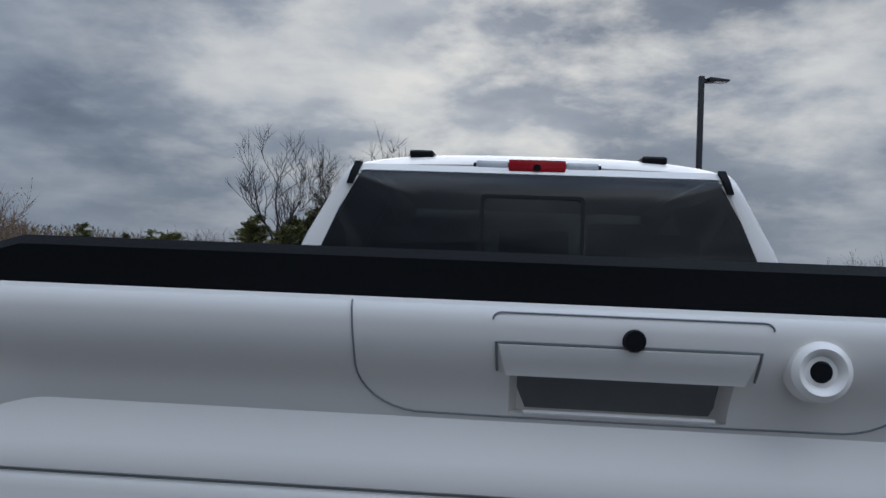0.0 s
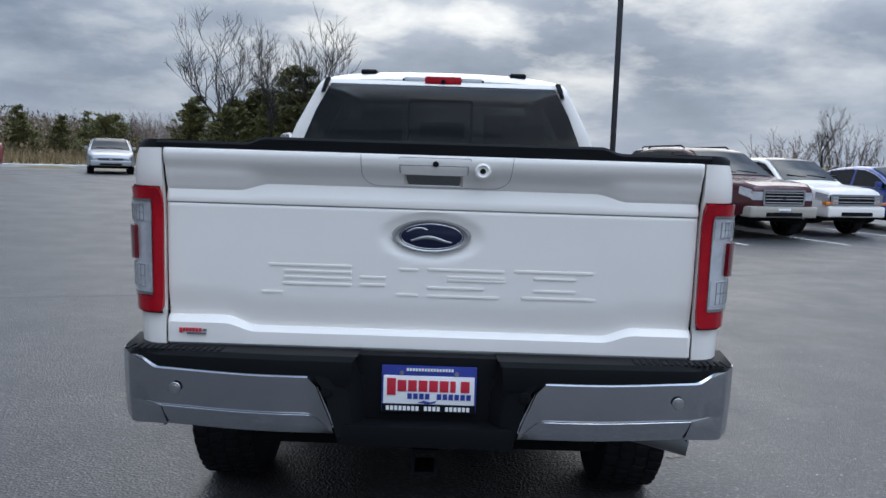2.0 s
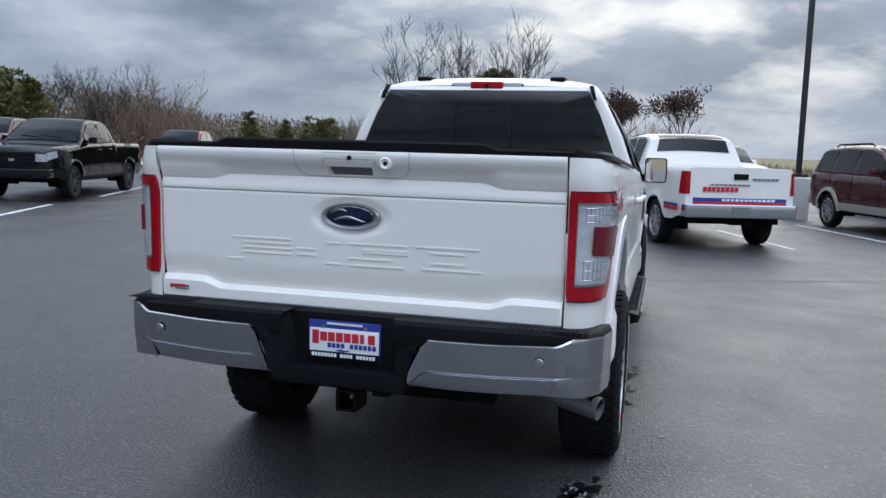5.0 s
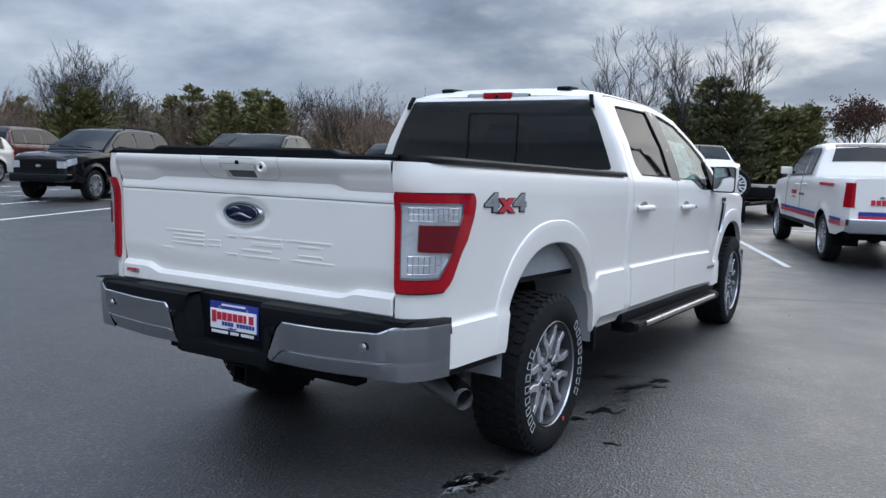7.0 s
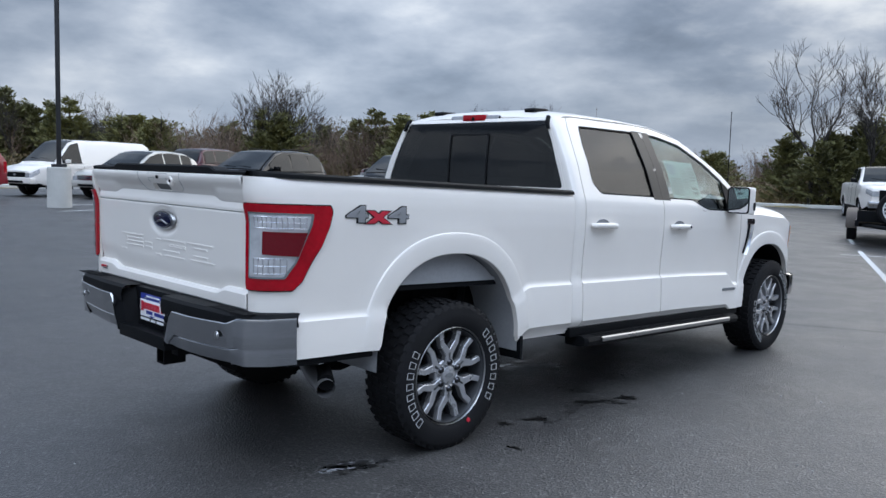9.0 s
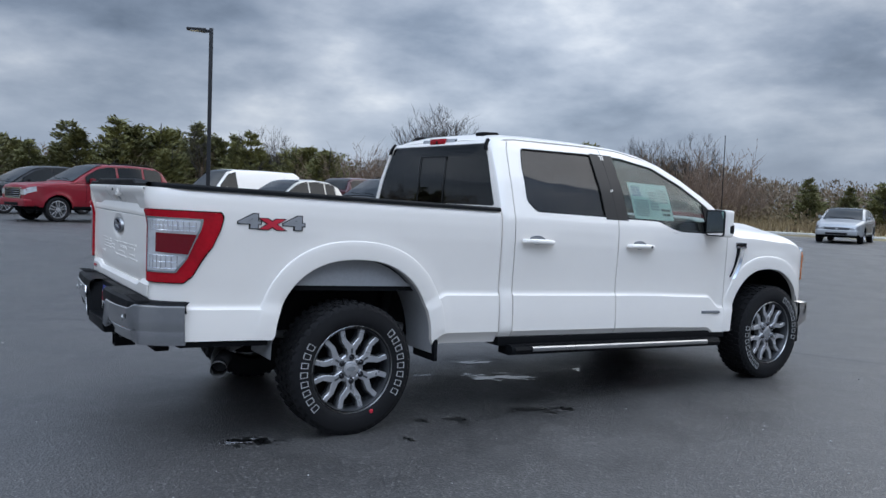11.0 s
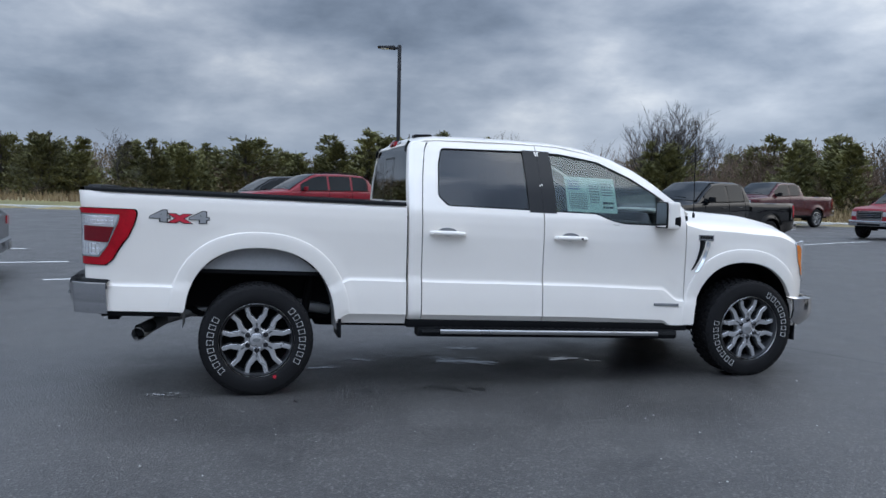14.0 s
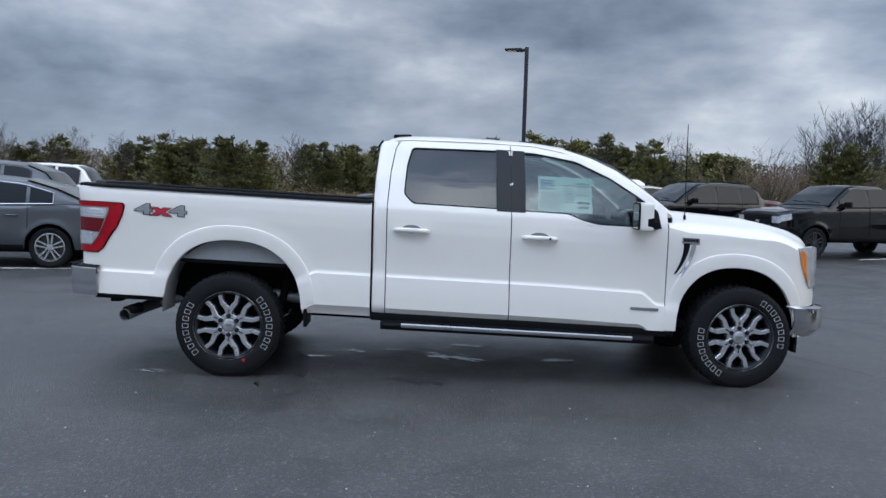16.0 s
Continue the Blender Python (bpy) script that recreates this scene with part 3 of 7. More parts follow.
    # mirror
    bm = boxed(0.0, 0.185, -0.055, 0.055, -0.008, 0.205, 0.035, seg=4)
    bmesh.ops.transform(bm, matrix=Matrix.Translation((0.955, 3.165, 1.335)), verts=bm.verts[:])
    if s < 0:
        bmesh.ops.transform(bm, matrix=Matrix.Diagonal((-1, 1, 1, 1)), verts=bm.verts[:])
        bmesh.ops.reverse_faces(bm, faces=bm.faces[:])
    mir = tp("side_mirror", bm, M_WHITE, fd)
    bm = bmesh.new()
    grid(bm, [[(s * 0.966, 3.104, 1.338), (s * 0.966, 3.104, 1.528)], [(s * 1.129, 3.104, 1.338), (s * 1.129, 3.104, 1.528)]])
    solid(tp("mirror_glass", bm, M_MIRROR, mir), 0.004, 0)
    bm = bmesh.new()
    ring(bm, rounded([(0.958, 1.33), (0.958, 1.537), (1.137, 1.537), (1.137, 1.33)], 0.03), rounded([(0.967, 1.339), (0.967, 1.527), (1.128, 1.527), (1.128, 1.339)], 0.02), (1.05, 1.435), lambda x, z: (s * x, 3.106, z))
    solid(tp("mirror_rim", bm, M_PLASTIC, mir), 0.012, 0)
    tp("mirror_arm", boxed(*sorted((s * 0.90, s * 0.99)), 3.20, 3.30, 1.335, 1.40, 0.015), M_PLASTIC, fd)
    tp("mirror_cap_trim", boxed(*sorted((s * 1.03, s * 1.142)), 3.16, 3.225, 1.35, 1.43, 0.02), M_PLASTIC, mir)

    fender = tp("front_fender", side_panel(s, span(3.393, 4.90, 0.015), lambda y: 0.55 + 0.24 * smooth((y - 4.36) / 0.05), lambda y: 1.325 + 0.045 * smooth((3.6 - y) / 0.3) - 0.30 * smooth((y - 4.20) / 0.75) - 0.02 * smooth((y - 3.7) / 0.5)), M_WHITE)
    solid(fender, 0.018)
    # fender vent with chrome blade
    bm = bmesh.new()
    for dy, w, d in ((0.0, 0.036, 0.006), ):
        rows = []
        for k in range(9):
            t = k / 8
            z = 1.245 - 0.245 * t
            y = 3.545 - 0.01 * t - 0.085 * t * t
            rows.append([(s * (side_x(y, z) + 0.002), y - 0.028 * (1 - t) - 0.004, z), (s * (side_x(y, z) + 0.016), y - 0.012 * (1 - t), z), (s * (side_x(y, z) + 0.004), y + 0.018 * (1 - 0.4 * t), z)])
        grid(bm, rows, flip=s > 0)
    vent = tp("fender_vent", bm, M_PLASTIC, fender, "black fender vent with a chrome blade")
    bm = bmesh.new()
    rows = []
    for k in range(9):
        t = k / 8
        z = 1.235 - 0.25 * t
        y = 3.578 - 0.005 * t - 0.09 * t * t
        rows.append([(s * (side_x(y, z) + 0.003), y - 0.006, z), (s * (side_x(y, z) + 0.020), y + 0.012, z), (s * (side_x(y, z) + 0.003), y + 0.034 * (1 - 0.5 * t), z)])
    grid(bm, rows, flip=s > 0)
    tp("vent_blade", bm, M_CHROME, vent)
    bm = bmesh.new()
    patch(bm, [(3.50, 1.243), (3.50, 1.288), (3.635, 1.288), (3.635, 1.243)], (3.57, 1.265), lambda y, z: (s * (side_x(y, z) + 0.007), y, z), flip=s > 0, n=8, rings_=1)
    plate_ = tp("badge_plate", bm, M_CHROME, vent)
    solid(plate_, 0.008)
    bm = bmesh.new()
    for k in range(5):
        y0 = 3.512 + k * 0.0235
        box(bm, *sorted((s * (side_x(y0, 1.265) + 0.006), s * (side_x(y0, 1.265) + 0.010))), y0, y0 + 0.018, 1.256, 1.280)
    tp("badge_bars", bm, M_PLASTIC, vent)
    # small grey badge low on the front door
    bm = bmesh.new()
    x = side_x(3.22, 0.71)
    box(bm, *sorted((s * (x - 0.004), s * (x + 0.006))), 3.115, 3.335, 0.700, 0.722, 0.002)
    tp("door_badge", bm, M_GREYINK, fd)
    bm = bmesh.new()
    for k in range(10):
        y0 = 3.125 + k * 0.0205
        box(bm, *sorted((s * (x + 0.005), s * (x + 0.008))), y0, y0 + 0.014, 0.705, 0.717)
    tp("badge_bars", bm, M_PRIMER, fd)

    # side of the cab behind the rear door
    bm = bmesh.new()
    rows = []
    for z in span(0.545, 1.90, 0.03):
        y_door = float(np.interp(z, [0.5, 1.4, 1.65, 1.85, 1.905], [1.195, 1.195, 1.214, 1.247, 1.275]))
        y_back = float(np.interp(z, [0.5, 1.40, 1.60, 1.86, 1.93], [1.092, 1.092, 1.10, 1.125, 1.17]))
        x = float(np.interp(z + (0.848 - 0.848), QZ, QX))
        rows.append([(s * (x - 0.07), y_back + 0.004, z), (s * (x - 0.03), y_back + 0.001, z), (s * (x - 0.012), y_back + 0.008, z), (s * (x - 0.002), y_back + 0.024, z), (s * x, (y_back + y_door) / 2, z), (s * x, y_door, z)])
    grid(bm, rows, flip=s > 0)
    solid(tp("cab_corner", bm, M_WHITE), 0.018)

    # 4x4 badge: grey letters with a red cross
    x = side_x(-0.52, 1.25)
    badge = None
    for txt, dy, mt in (("4", -0.130, M_BADGE), ("x", 0.0, M_REDINK), ("4", 0.130, M_BADGE)):
        cu = bpy.data.curves.new("badge", "FONT")
        cu.body, cu.size, cu.extrude, cu.bevel_depth, cu.align_x, cu.align_y, cu.offset = txt, 0.115, 0.004, 0.0008, "CENTER", "CENTER", 0.0035
        tmp = new("tmp", cu)
        me = bpy.data.meshes.new_from_object(tmp.evaluated_get(bpy.context.evaluated_depsgraph_get()))
        bpy.data.objects.remove(tmp)
        bm = bmesh.new()
        bm.from_mesh(me)
        bmesh.ops.transform(bm, matrix=Matrix.Translation((s * (x + 0.003), -0.52 + dy, 1.249)) @ Matrix.Rotation(radians(90 * s), 4, "Z") @ Matrix.Rotation(radians(90), 4, "X") @ Matrix.Diagonal((2.1 if txt == "4" else 2.0, 0.90 if txt == "4" else 1.0, 1, 1)), verts=bm.verts[:])
        badge = tp("badge_letter", bm, mt, bed, "grey badge letter" if txt == "4" else "red badge letter")
        cu = bpy.data.curves.new("badge", "FONT")
        cu.body, cu.size, cu.extrude, cu.align_x, cu.align_y, cu.offset = txt, 0.115, 0.003, "CENTER", "CENTER", 0.0085
        tmp = new("tmp", cu)
        me = bpy.data.meshes.new_from_object(tmp.evaluated_get(bpy.context.evaluated_depsgraph_get()))
        bpy.data.objects.remove(tmp)
        bm = bmesh.new()
        bm.from_mesh(me)
        bmesh.ops.transform(bm, matrix=Matrix.Translation((s * (x + 0.0015), -0.52 + dy, 1.249)) @ Matrix.Rotation(radians(90 * s), 4, "Z") @ Matrix.Rotation(radians(90), 4, "X") @ Matrix.Diagonal((2.0 if txt == "4" else 1.9, 0.92 if txt == "4" else 1.0, 1, 1)), verts=bm.verts[:])
        tp("letter_backing", bm, M_TRIMGLOSS, badge)

    # tail light: red shell with clear and dark lenses
    def turn_of(y):
        t = (-0.86 - y) / 0.29
        return t if t <= 0 else math.asin(min(1.0, t) ** 1.3)

    def tl(a, z, off):
        y = -0.86 - 0.29 * (a if a < 0 else math.sin(a) ** (1 / 1.3))
        k = max(0.0, math.sin(max(0.0, a))) ** 1.5
        return (s * (side_x(y, z) + off * math.cos(max(0.0, a)) + 0.004 * k), y - (off + 0.004) * k - corner_back(y, z), z)
    shell = [(-1.15, 0.905), (-1.15, 1.283), (-0.815, 1.287), (-0.800, 1.262), (-0.818, 1.19), (-0.955, 0.945), (-1.00, 0.905)]
    bm = bmesh.new()
    patch(bm, rounded([(turn_of(y), z) for y, z in shell], 0.035, 6), (0.75, 1.10), lambda a, z: tl(a, z, 0.012), flip=s > 0, n=96, rings_=14)
    lamp = tp("tail_light", bm, M_LAMPRED, truck, "red tail light with clear ribbed lenses")
    solid(lamp, 0.05)
    bm = bmesh.new()
    ring(bm, rounded([((p[0] - 0.85) * 1.035 + 0.85, (p[1] - 1.10) * 1.03 + 1.10) for p in [(turn_of(y), z) for y, z in shell]], 0.035, 6), rounded([(turn_of(y), z) for y, z in shell], 0.035, 6), (0.75, 1.10), lambda a, z: tl(a, z, 0.0035), flip=s > 0, n=96)
    tp("lamp_gasket", bm, M_GAP, lamp)
    bezel = [(-1.1482, 0.957), (-1.1482, 1.250), (-0.905, 1.250), (-0.918, 1.190), (-0.985, 1.030), (-1.035, 0.957)]
    inset = [(-1.1478, 0.966), (-1.1478, 1.242), (-0.918, 1.242), (-0.930, 1.190), (-0.996, 1.030), (-1.042, 0.966)]
    turned = lambda poly: [(turn_of(y), z) for y, z in poly]
    bm = bmesh.new()
    ring(bm, rounded(turned(bezel), 0.02), rounded(turned(inset), 0.014), (0.85, 1.10), lambda a, z: tl(a, z, 0.0165), flip=s > 0, n=80, layers=(0.0, 0.5, 1.0))
    solid(tp("lens_bezel", bm, M_CHROME, lamp), 0.008)
    bm = bmesh.new()
    patch(bm, rounded(turned(inset), 0.014), (0.85, 1.10), lambda a, z: tl(a, z, 0.0135), flip=s > 0, n=64, rings_=6)
    solid(tp("lens_tray", bm, M_LAMPCLEAR, lamp), 0.004)
    for nm, poly, mt, off in (("reverse_lens", [(-1.1468, 1.178), (-1.1468, 1.236), (-0.926, 1.236), (-0.940, 1.172)], M_LAMPCLEAR, 0.017), ("brake_lens", [(-1.118, 1.066), (-1.118, 1.168), (-0.942, 1.165), (-0.980, 1.058)], M_LAMPDARK, 0.026), ("lower_lens", [(-1.1468, 0.974), (-1.1468, 1.054), (-1.002, 1.050), (-1.038, 0.974)], M_LAMPCLEAR, 0.017)):
        bm = bmesh.new()
        poly = turned(poly)
        c = (sum(p[0] for p in poly) / 4, sum(p[1] for p in poly) / 4)
        patch(bm, rounded(poly, 0.012), c, lambda a, z: tl(a, z, off), flip=s > 0, rings_=8)
        solid(tp(nm, bm, mt, lamp), 0.012)
    for za, zb_, ya, yb, n_ in ((1.183, 1.232, -1.140, -0.945, 11), (0.980, 1.048, -1.140, -1.030, 7)):
        bm = bmesh.new()     # upright prisms behind the clear lenses
        for k in range(n_):
            a0 = turn_of(ya) + (turn_of(yb) - turn_of(ya)) * k / (n_ - 1)
            tube(bm, [tl(a0, z, 0.0165) for z in (za, (za + zb_) / 2, zb_)], 0.0018, 5)
        for z in (za, (za + zb_) / 2, zb_):
            tube(bm, [tl(turn_of(ya) + (turn_of(yb) - turn_of(ya)) * i / 10, z, 0.0168) for i in range(11)], 0.0012, 5)
        tp("lens_ribs", bm, M_CHROME, lamp)

    # step bar
    bm = bmesh.new()
    rows = []
    for y in [1.17, 1.19, 1.25, 2.2, 3.2, 3.28, 3.30]:
        k = 0.5 if y in (1.17, 3.30) else 1.0
        rows.append([(s * 0.85, y, 0.505), (s * 0.98, y, 0.508), (s * (0.98 + 0.035 * k), y, 0.498), (s * (0.98 + 0.045 * k), y, 0.478), (s * (0.98 + 0.035 * k), y, 0.448), (s * 0.96, y, 0.436), (s * 0.85, y, 0.44)])
    grid(bm, rows, flip=s < 0, close=True)
    for r in (rows[0], rows[-1]):
        bm.faces.new([bm.verts.new(p) for p in r])
    step = tp("step_bar", bm, M_PLASTIC, truck, "black running board with a brushed metal edge")
    bm = bmesh.new()
    grid(bm, [[(s * 1.020, y, 0.497), (s * 1.028, y, 0.490), (s * 1.029, y, 0.478), (s * 1.026, y, 0.470)] for y in (1.33, 3.12)], flip=s < 0)
    solid(tp("metal_edge", bm, M_STEEL, step), 0.004, 1)
    bm = bmesh.new()
    for k in range(34):
        box(bm, *sorted((s * 0.87, s * 1.0)), 1.30 + k * 0.055, 1.325 + k * 0.055, 0.507, 0.511)
    tp("tread_ribs", bm, M_RUBBER, step)
    for y in (1.35, 2.25, 3.10):
        tp("bracket", boxed(*sorted((s * 0.60, s * 0.92)), y, y + 0.06, 0.45, 0.50, 0.008), M_PLASTIC, step)
    # rocker shade panel and mud flap
    tp("rocker_panel", boxed(*sorted((s * 0.80, s * 0.945)), 1.09, 3.42, 0.50, 0.56, 0.01), M_PLASTIC)
    tp("mud_flap", boxed(*sorted((s * 0.70, s * 0.965)), 0.575, 0.60, 0.42, 0.56, 0.006), M_PLASTIC)
    tp("front_flap", boxed(*sorted((s * 0.72, s * 0.93)), 4.435, 4.46, 0.43, 0.60, 0.006), M_PLASTIC)
    tp("valance", boxed(*sorted((s * 0.60, s * 0.93)), -1.02, -0.52, 0.552, 0.582, 0.008), M_PLASTIC)

    # headlight wrapping the corner
    def hl(y, z, off):
        return (s * (side_x(y, z) + off), y + (off if y > 4.5 else 0), z)
    bm = bmesh.new()
    patch(bm, rounded([(4.435, 1.255), (4.62, 1.275), (4.78, 1.24), (4.80, 0.96), (4.585, 0.93), (4.47, 1.12)], 0.02), (4.63, 1.12), lambda y, z: hl(y, z, 0.006), flip=s > 0, rings_=8)
    hd = tp("headlight", bm, M_HEADLAMP, truck, "clear headlight with an amber corner")
    solid(hd, 0.03)
    bm = bmesh.new()
    patch(bm, rounded([(4.450, 1.235), (4.498, 1.238), (4.515, 1.10), (4.555, 0.985), (4.545, 0.98), (4.482, 1.11)], 0.012), (4.492, 1.13), lambda y, z: hl(y, z, 0.011), flip=s > 0, rings_=4)
    solid(tp("amber_corner", bm, M_AMBER, hd), 0.008)

# dark shell behind the panel gaps
for s in (1, -1):
    bm = bmesh.new()
    grid(bm, [[(s * (side_x(y, z) - 0.03), y, z) for z in (0.56, 0.7, 0.85, 1.0, 1.2, 1.33)] for y in span(1.05, 3.45, 0.08)])
    tp("inner_shell", bm, M_GAP)
# roof, pillars and windshield share one curved surface
RY = [1.16, 1.20, 1.26, 1.35, 1.6, 2.0, 2.35, 2.60, 2.85, 3.05, 3.2, 3.35, 3.47]
RC = [1.905, 1.938, 1.958, 1.972, 1.985, 1.990, 1.983, 1.962, 1.920, 1.850, 1.755, 1.640, 1.530]
RE = [1.875, 1.890, 1.908, 1.918, 1.926, 1.935, 1.931, 1.893, 1.815, 1.718, 1.630, 1.525, 1.448]


def roof_pt(u, y, lift=0.0):
    zc, ze = float(np.interp(y, RY, RC)), float(np.interp(y, RY, RE))
    xe = float(np.interp(ze, QZ, QX)) - 0.002
    return (u * xe, y - 0.05 * (u * u) * smooth((y - 2.5) / 0.5), ze + 0.004 + (zc - ze) * max(0.0, 1 - abs(u) ** 3.0) ** 0.7 + lift)


us = [-1, -0.985, -0.96, -0.92, -0.86] + [-0.8 + 0.1 * i for i in range(17)] + [0.86, 0.92, 0.96, 0.985, 1]
bm = bmesh.new()
grid(bm, [[roof_pt(u, y) for u in us] for y in RY[:4] + span(1.4, 2.62, 0.06)], flip=True)
roof = tp("roof", bm, M_WHITE)
solid(roof, 0.02)
for s in (1, -1):
    bm = bmesh.new()
    grid(bm, [[roof_pt(s * u, y) for u in (0.875, 0.92, 0.96, 0.985, 1.0)] for y in span(2.60, 3.47, 0.05)], flip=s > 0)
    solid(tp("windshield_pillar", bm, M_WHITE), 0.03)
    bm = bmesh.new()
    box(bm, s * 0.436 - 0.047, s * 0.436 + 0.047, 1.22, 1.37, 1.940, 1.984, 0.016, seg=3)
    for v in bm.verts:
        if v.co.z > 1.96:
            v.co.z -= 0.016 * smooth((1.275 - v.co.y) / 0.055) + 0.008 * smooth((v.co.y - 1.33) / 0.04)
    tp("roof_pad", bm, M_PLASTIC, roof)
bm = bmesh.new()
grid(bm, [[roof_pt(u, y, -0.006) for u in span(-0.88, 0.88, 0.08)] for y in span(2.62, 3.47, 0.06)], flip=True)
ws = tp("windshield", bm, M_GLASS)
solid(ws, 0.004)
ws.visible_shadow = False


# back of the cab
def back_y(z):
    return float(np.interp(z, [0.5, 1.40, 1.60, 1.86, 1.95], [1.092, 1.092, 1.10, 1.125, 1.185]))


outer = [(-0.885, 1.36), (-0.80, 1.60), (-0.665, 1.90), (0.665, 1.90), (0.80, 1.60), (0.885, 1.36)]
inner = rounded([(-0.835, 1.44), (-0.782, 1.58), (-0.662, 1.875), (0.662, 1.875), (0.782, 1.58), (0.835, 1.44)], 0.03)
bm = bmesh.new()
ring(bm, outer, inner, (0, 1.65), lambda x, z: (x, back_y(z), z), layers=(0, 0.5, 1))
solid(tp("cab_back", bm, M_WHITE), 0.02)
bm = bmesh.new()
patch(bm, inner, (0, 1.65), lambda x, z: (x, back_y(z) + 0.006, z))
rw = tp("rear_window", bm, M_GLASSREAR, truck, "dark tinted rear window with a sliding centre pane")
solid(rw, 0.004)
rw.visible_shadow = False
bm = bmesh.new()
ring(bm, rounded([(-0.20, 1.43), (-0.20, 1.795), (0.175, 1.795), (0.175, 1.43)], 0.02), rounded([(-0.188, 1.44), (-0.188, 1.783), (0.163, 1.783), (0.163, 1.44)], 0.02), (0, 1.62), lambda x, z: (x, back_y(z), z))
tp("slider_frame", bm, M_TRIMGLOSS, rw)
for s in (1, -1):
    bm = bmesh.new()
    grid(bm, [[(s * x, back_y(z) - 0.006, z) for x in (float(np.interp(z, [1.80, 1.90], [0.682, 0.646])), float(np.interp(z, [1.80, 1.90], [0.702, 0.672])))] for z in span(1.82, 1.902, 0.02)])
    solid(tp("window_corner_trim", bm, M_PLASTIC, rw), 0.02, 0)
    tp("cargo_lamp", boxed(*sorted((s * 0.105, s * 0.225)), 1.150, 1.21, 1.890, 1.925, 0.012), M_LAMPCLEAR, roof)
bl = tp("high_brake_light", boxed(-0.105, 0.105, 1.138, 1.21, 1.885, 1.93, 0.012), M_LAMPRED, roof, "red high-mounted brake light")
bm = bmesh.new()
lathe(bm, [(0.0, 0.006), (0.012, 0.006), (0.014, 0.0)], 16, Matrix.Translation((0, 1.139, 1.900)) @ Matrix.Rotation(radians(-90), 4, "Z"))
tp("cargo_camera", bm, M_PLASTIC, bl)
tp("lamp_housing", boxed(-0.235, 0.235, 1.155, 1.22, 1.882, 1.918, 0.01), M_PLASTIC, roof)

# tailgate
TZ = [0.812, 0.83, 0.85, 0.868, 0.885, 0.90, 0.93, 0.965, 1.0, 1.05, 1.10, 1.15, 1.20, 1.235, 1.2395, 1.2425, 1.2455, 1.256, 1.27, 1.285, 1.296, 1.3015, 1.305, 1.3085, 1.314, 1.325, 1.34, 1.352, 1.360, 1.368, 1.376, 1.385, 1.394, 1.401, 1.405]


def gate_y(x, z):
    """How far back the outer skin of the tailgate stands: rolled top, undercut band, chamfer, groove, flat field, kicked-out foot."""
    k = 1 - smooth((abs(x) - 0.49) / 0.10)
    lo = 1 - smooth((abs(x) - 0.53) / 0.10)
    zz = z + 0.022 * (1 - k) * smooth((z - 1.246) / 0.03) * (1 - smooth((z - 1.31) / 0.05))
    y = float(np.interp(zz, [0.81, 0.845, 0.99, 1.10, 1.238, 1.2415, 1.2435, 1.247, 1.305, 1.330, 1.355, 1.366, 1.380, 1.396, 1.402, 1.405],
                        [-1.140, -1.140, -1.146, -1.150, -1.153, -1.149, -1.149, -1.160, -1.1435, -1.157, -1.177, -1.184, -1.189, -1.190, -1.186, -1.178]))
    y -= (1 - k) * 0.006 * smooth((zz - 1.25) / 0.05) * (1 - smooth((zz - 1.31) / 0.04))
    zc = 0.868 + 0.028 * (1 - lo)
    if z < zc:
        y -= 0.016 * smooth((zc - z) / 0.022)
    else:
        y += 0.010 * (1 - smooth((z - zc) / 0.10))
    d = math.hypot(x / 0.175, (z - 1.158) / 0.080)
    if d < 1.0:
        y += 0.012 * smooth((1 - d) / 0.35)
    if 1.3135 < z < 1.3465 and abs(x - 0.002) < 0.0845:
        y += 0.020
    y -= 0.0 if abs(x) < 0.797 else -0.006 * smooth((abs(x) - 0.797) / 0.009)
    return y


def gate_row(x, z):
    """Rows of the panel that run along its creases."""
    lo = 1 - smooth((abs(x) - 0.53) / 0.10)
    k = 1 - smooth((abs(x) - 0.49) / 0.10)
    z = z + 0.028 * (1 - lo) * smooth((z - 0.815) / 0.045) * (1 - smooth((z - 0.90) / 0.06)) - 0.022 * (1 - k) * smooth((z - 1.248) / 0.05) * (1 - smooth((z - 1.31) / 0.06))
    return (x, gate_y(x, z), z)


bm = bmesh.new()
xs = [-0.8025, -0.801, -0.797] + sorted(set(span(-0.79, -0.18, 0.014) + span(-0.17, 0.17, 0.0068) + span(0.18, 0.79, 0.014))) + [0.797, 0.801, 0.8025]
grid(bm, [[gate_row(x, z) for x in xs] for z in sorted(set(TZ + span(0.96, 1.24, 0.012) + span(0.85, 0.95, 0.008) + [1.3125, 1.3145, 1.3455, 1.3475, 1.319, 1.332]))])
gate = tp("tailgate", bm, M_WHITE)
solid(gate, 0.055)
bm = bmesh.new()      # black cap along the top, higher in the middle
rows = []
for x in span(-0.825, 0.825, 0.02):
    h = 1.427 + 0.018 * (1 - smooth((abs(x) - 0.50) / 0.06))
    rows.append([(x, -1.176, 1.403), (x, -1.178, h - 0.008), (x, -1.170, h), (x, -1.090, h - 0.004), (x, -1.080, 1.38)])
grid(bm, rows, flip=True)
tp("tailgate_cap", bm, M_PLASTIC, gate)
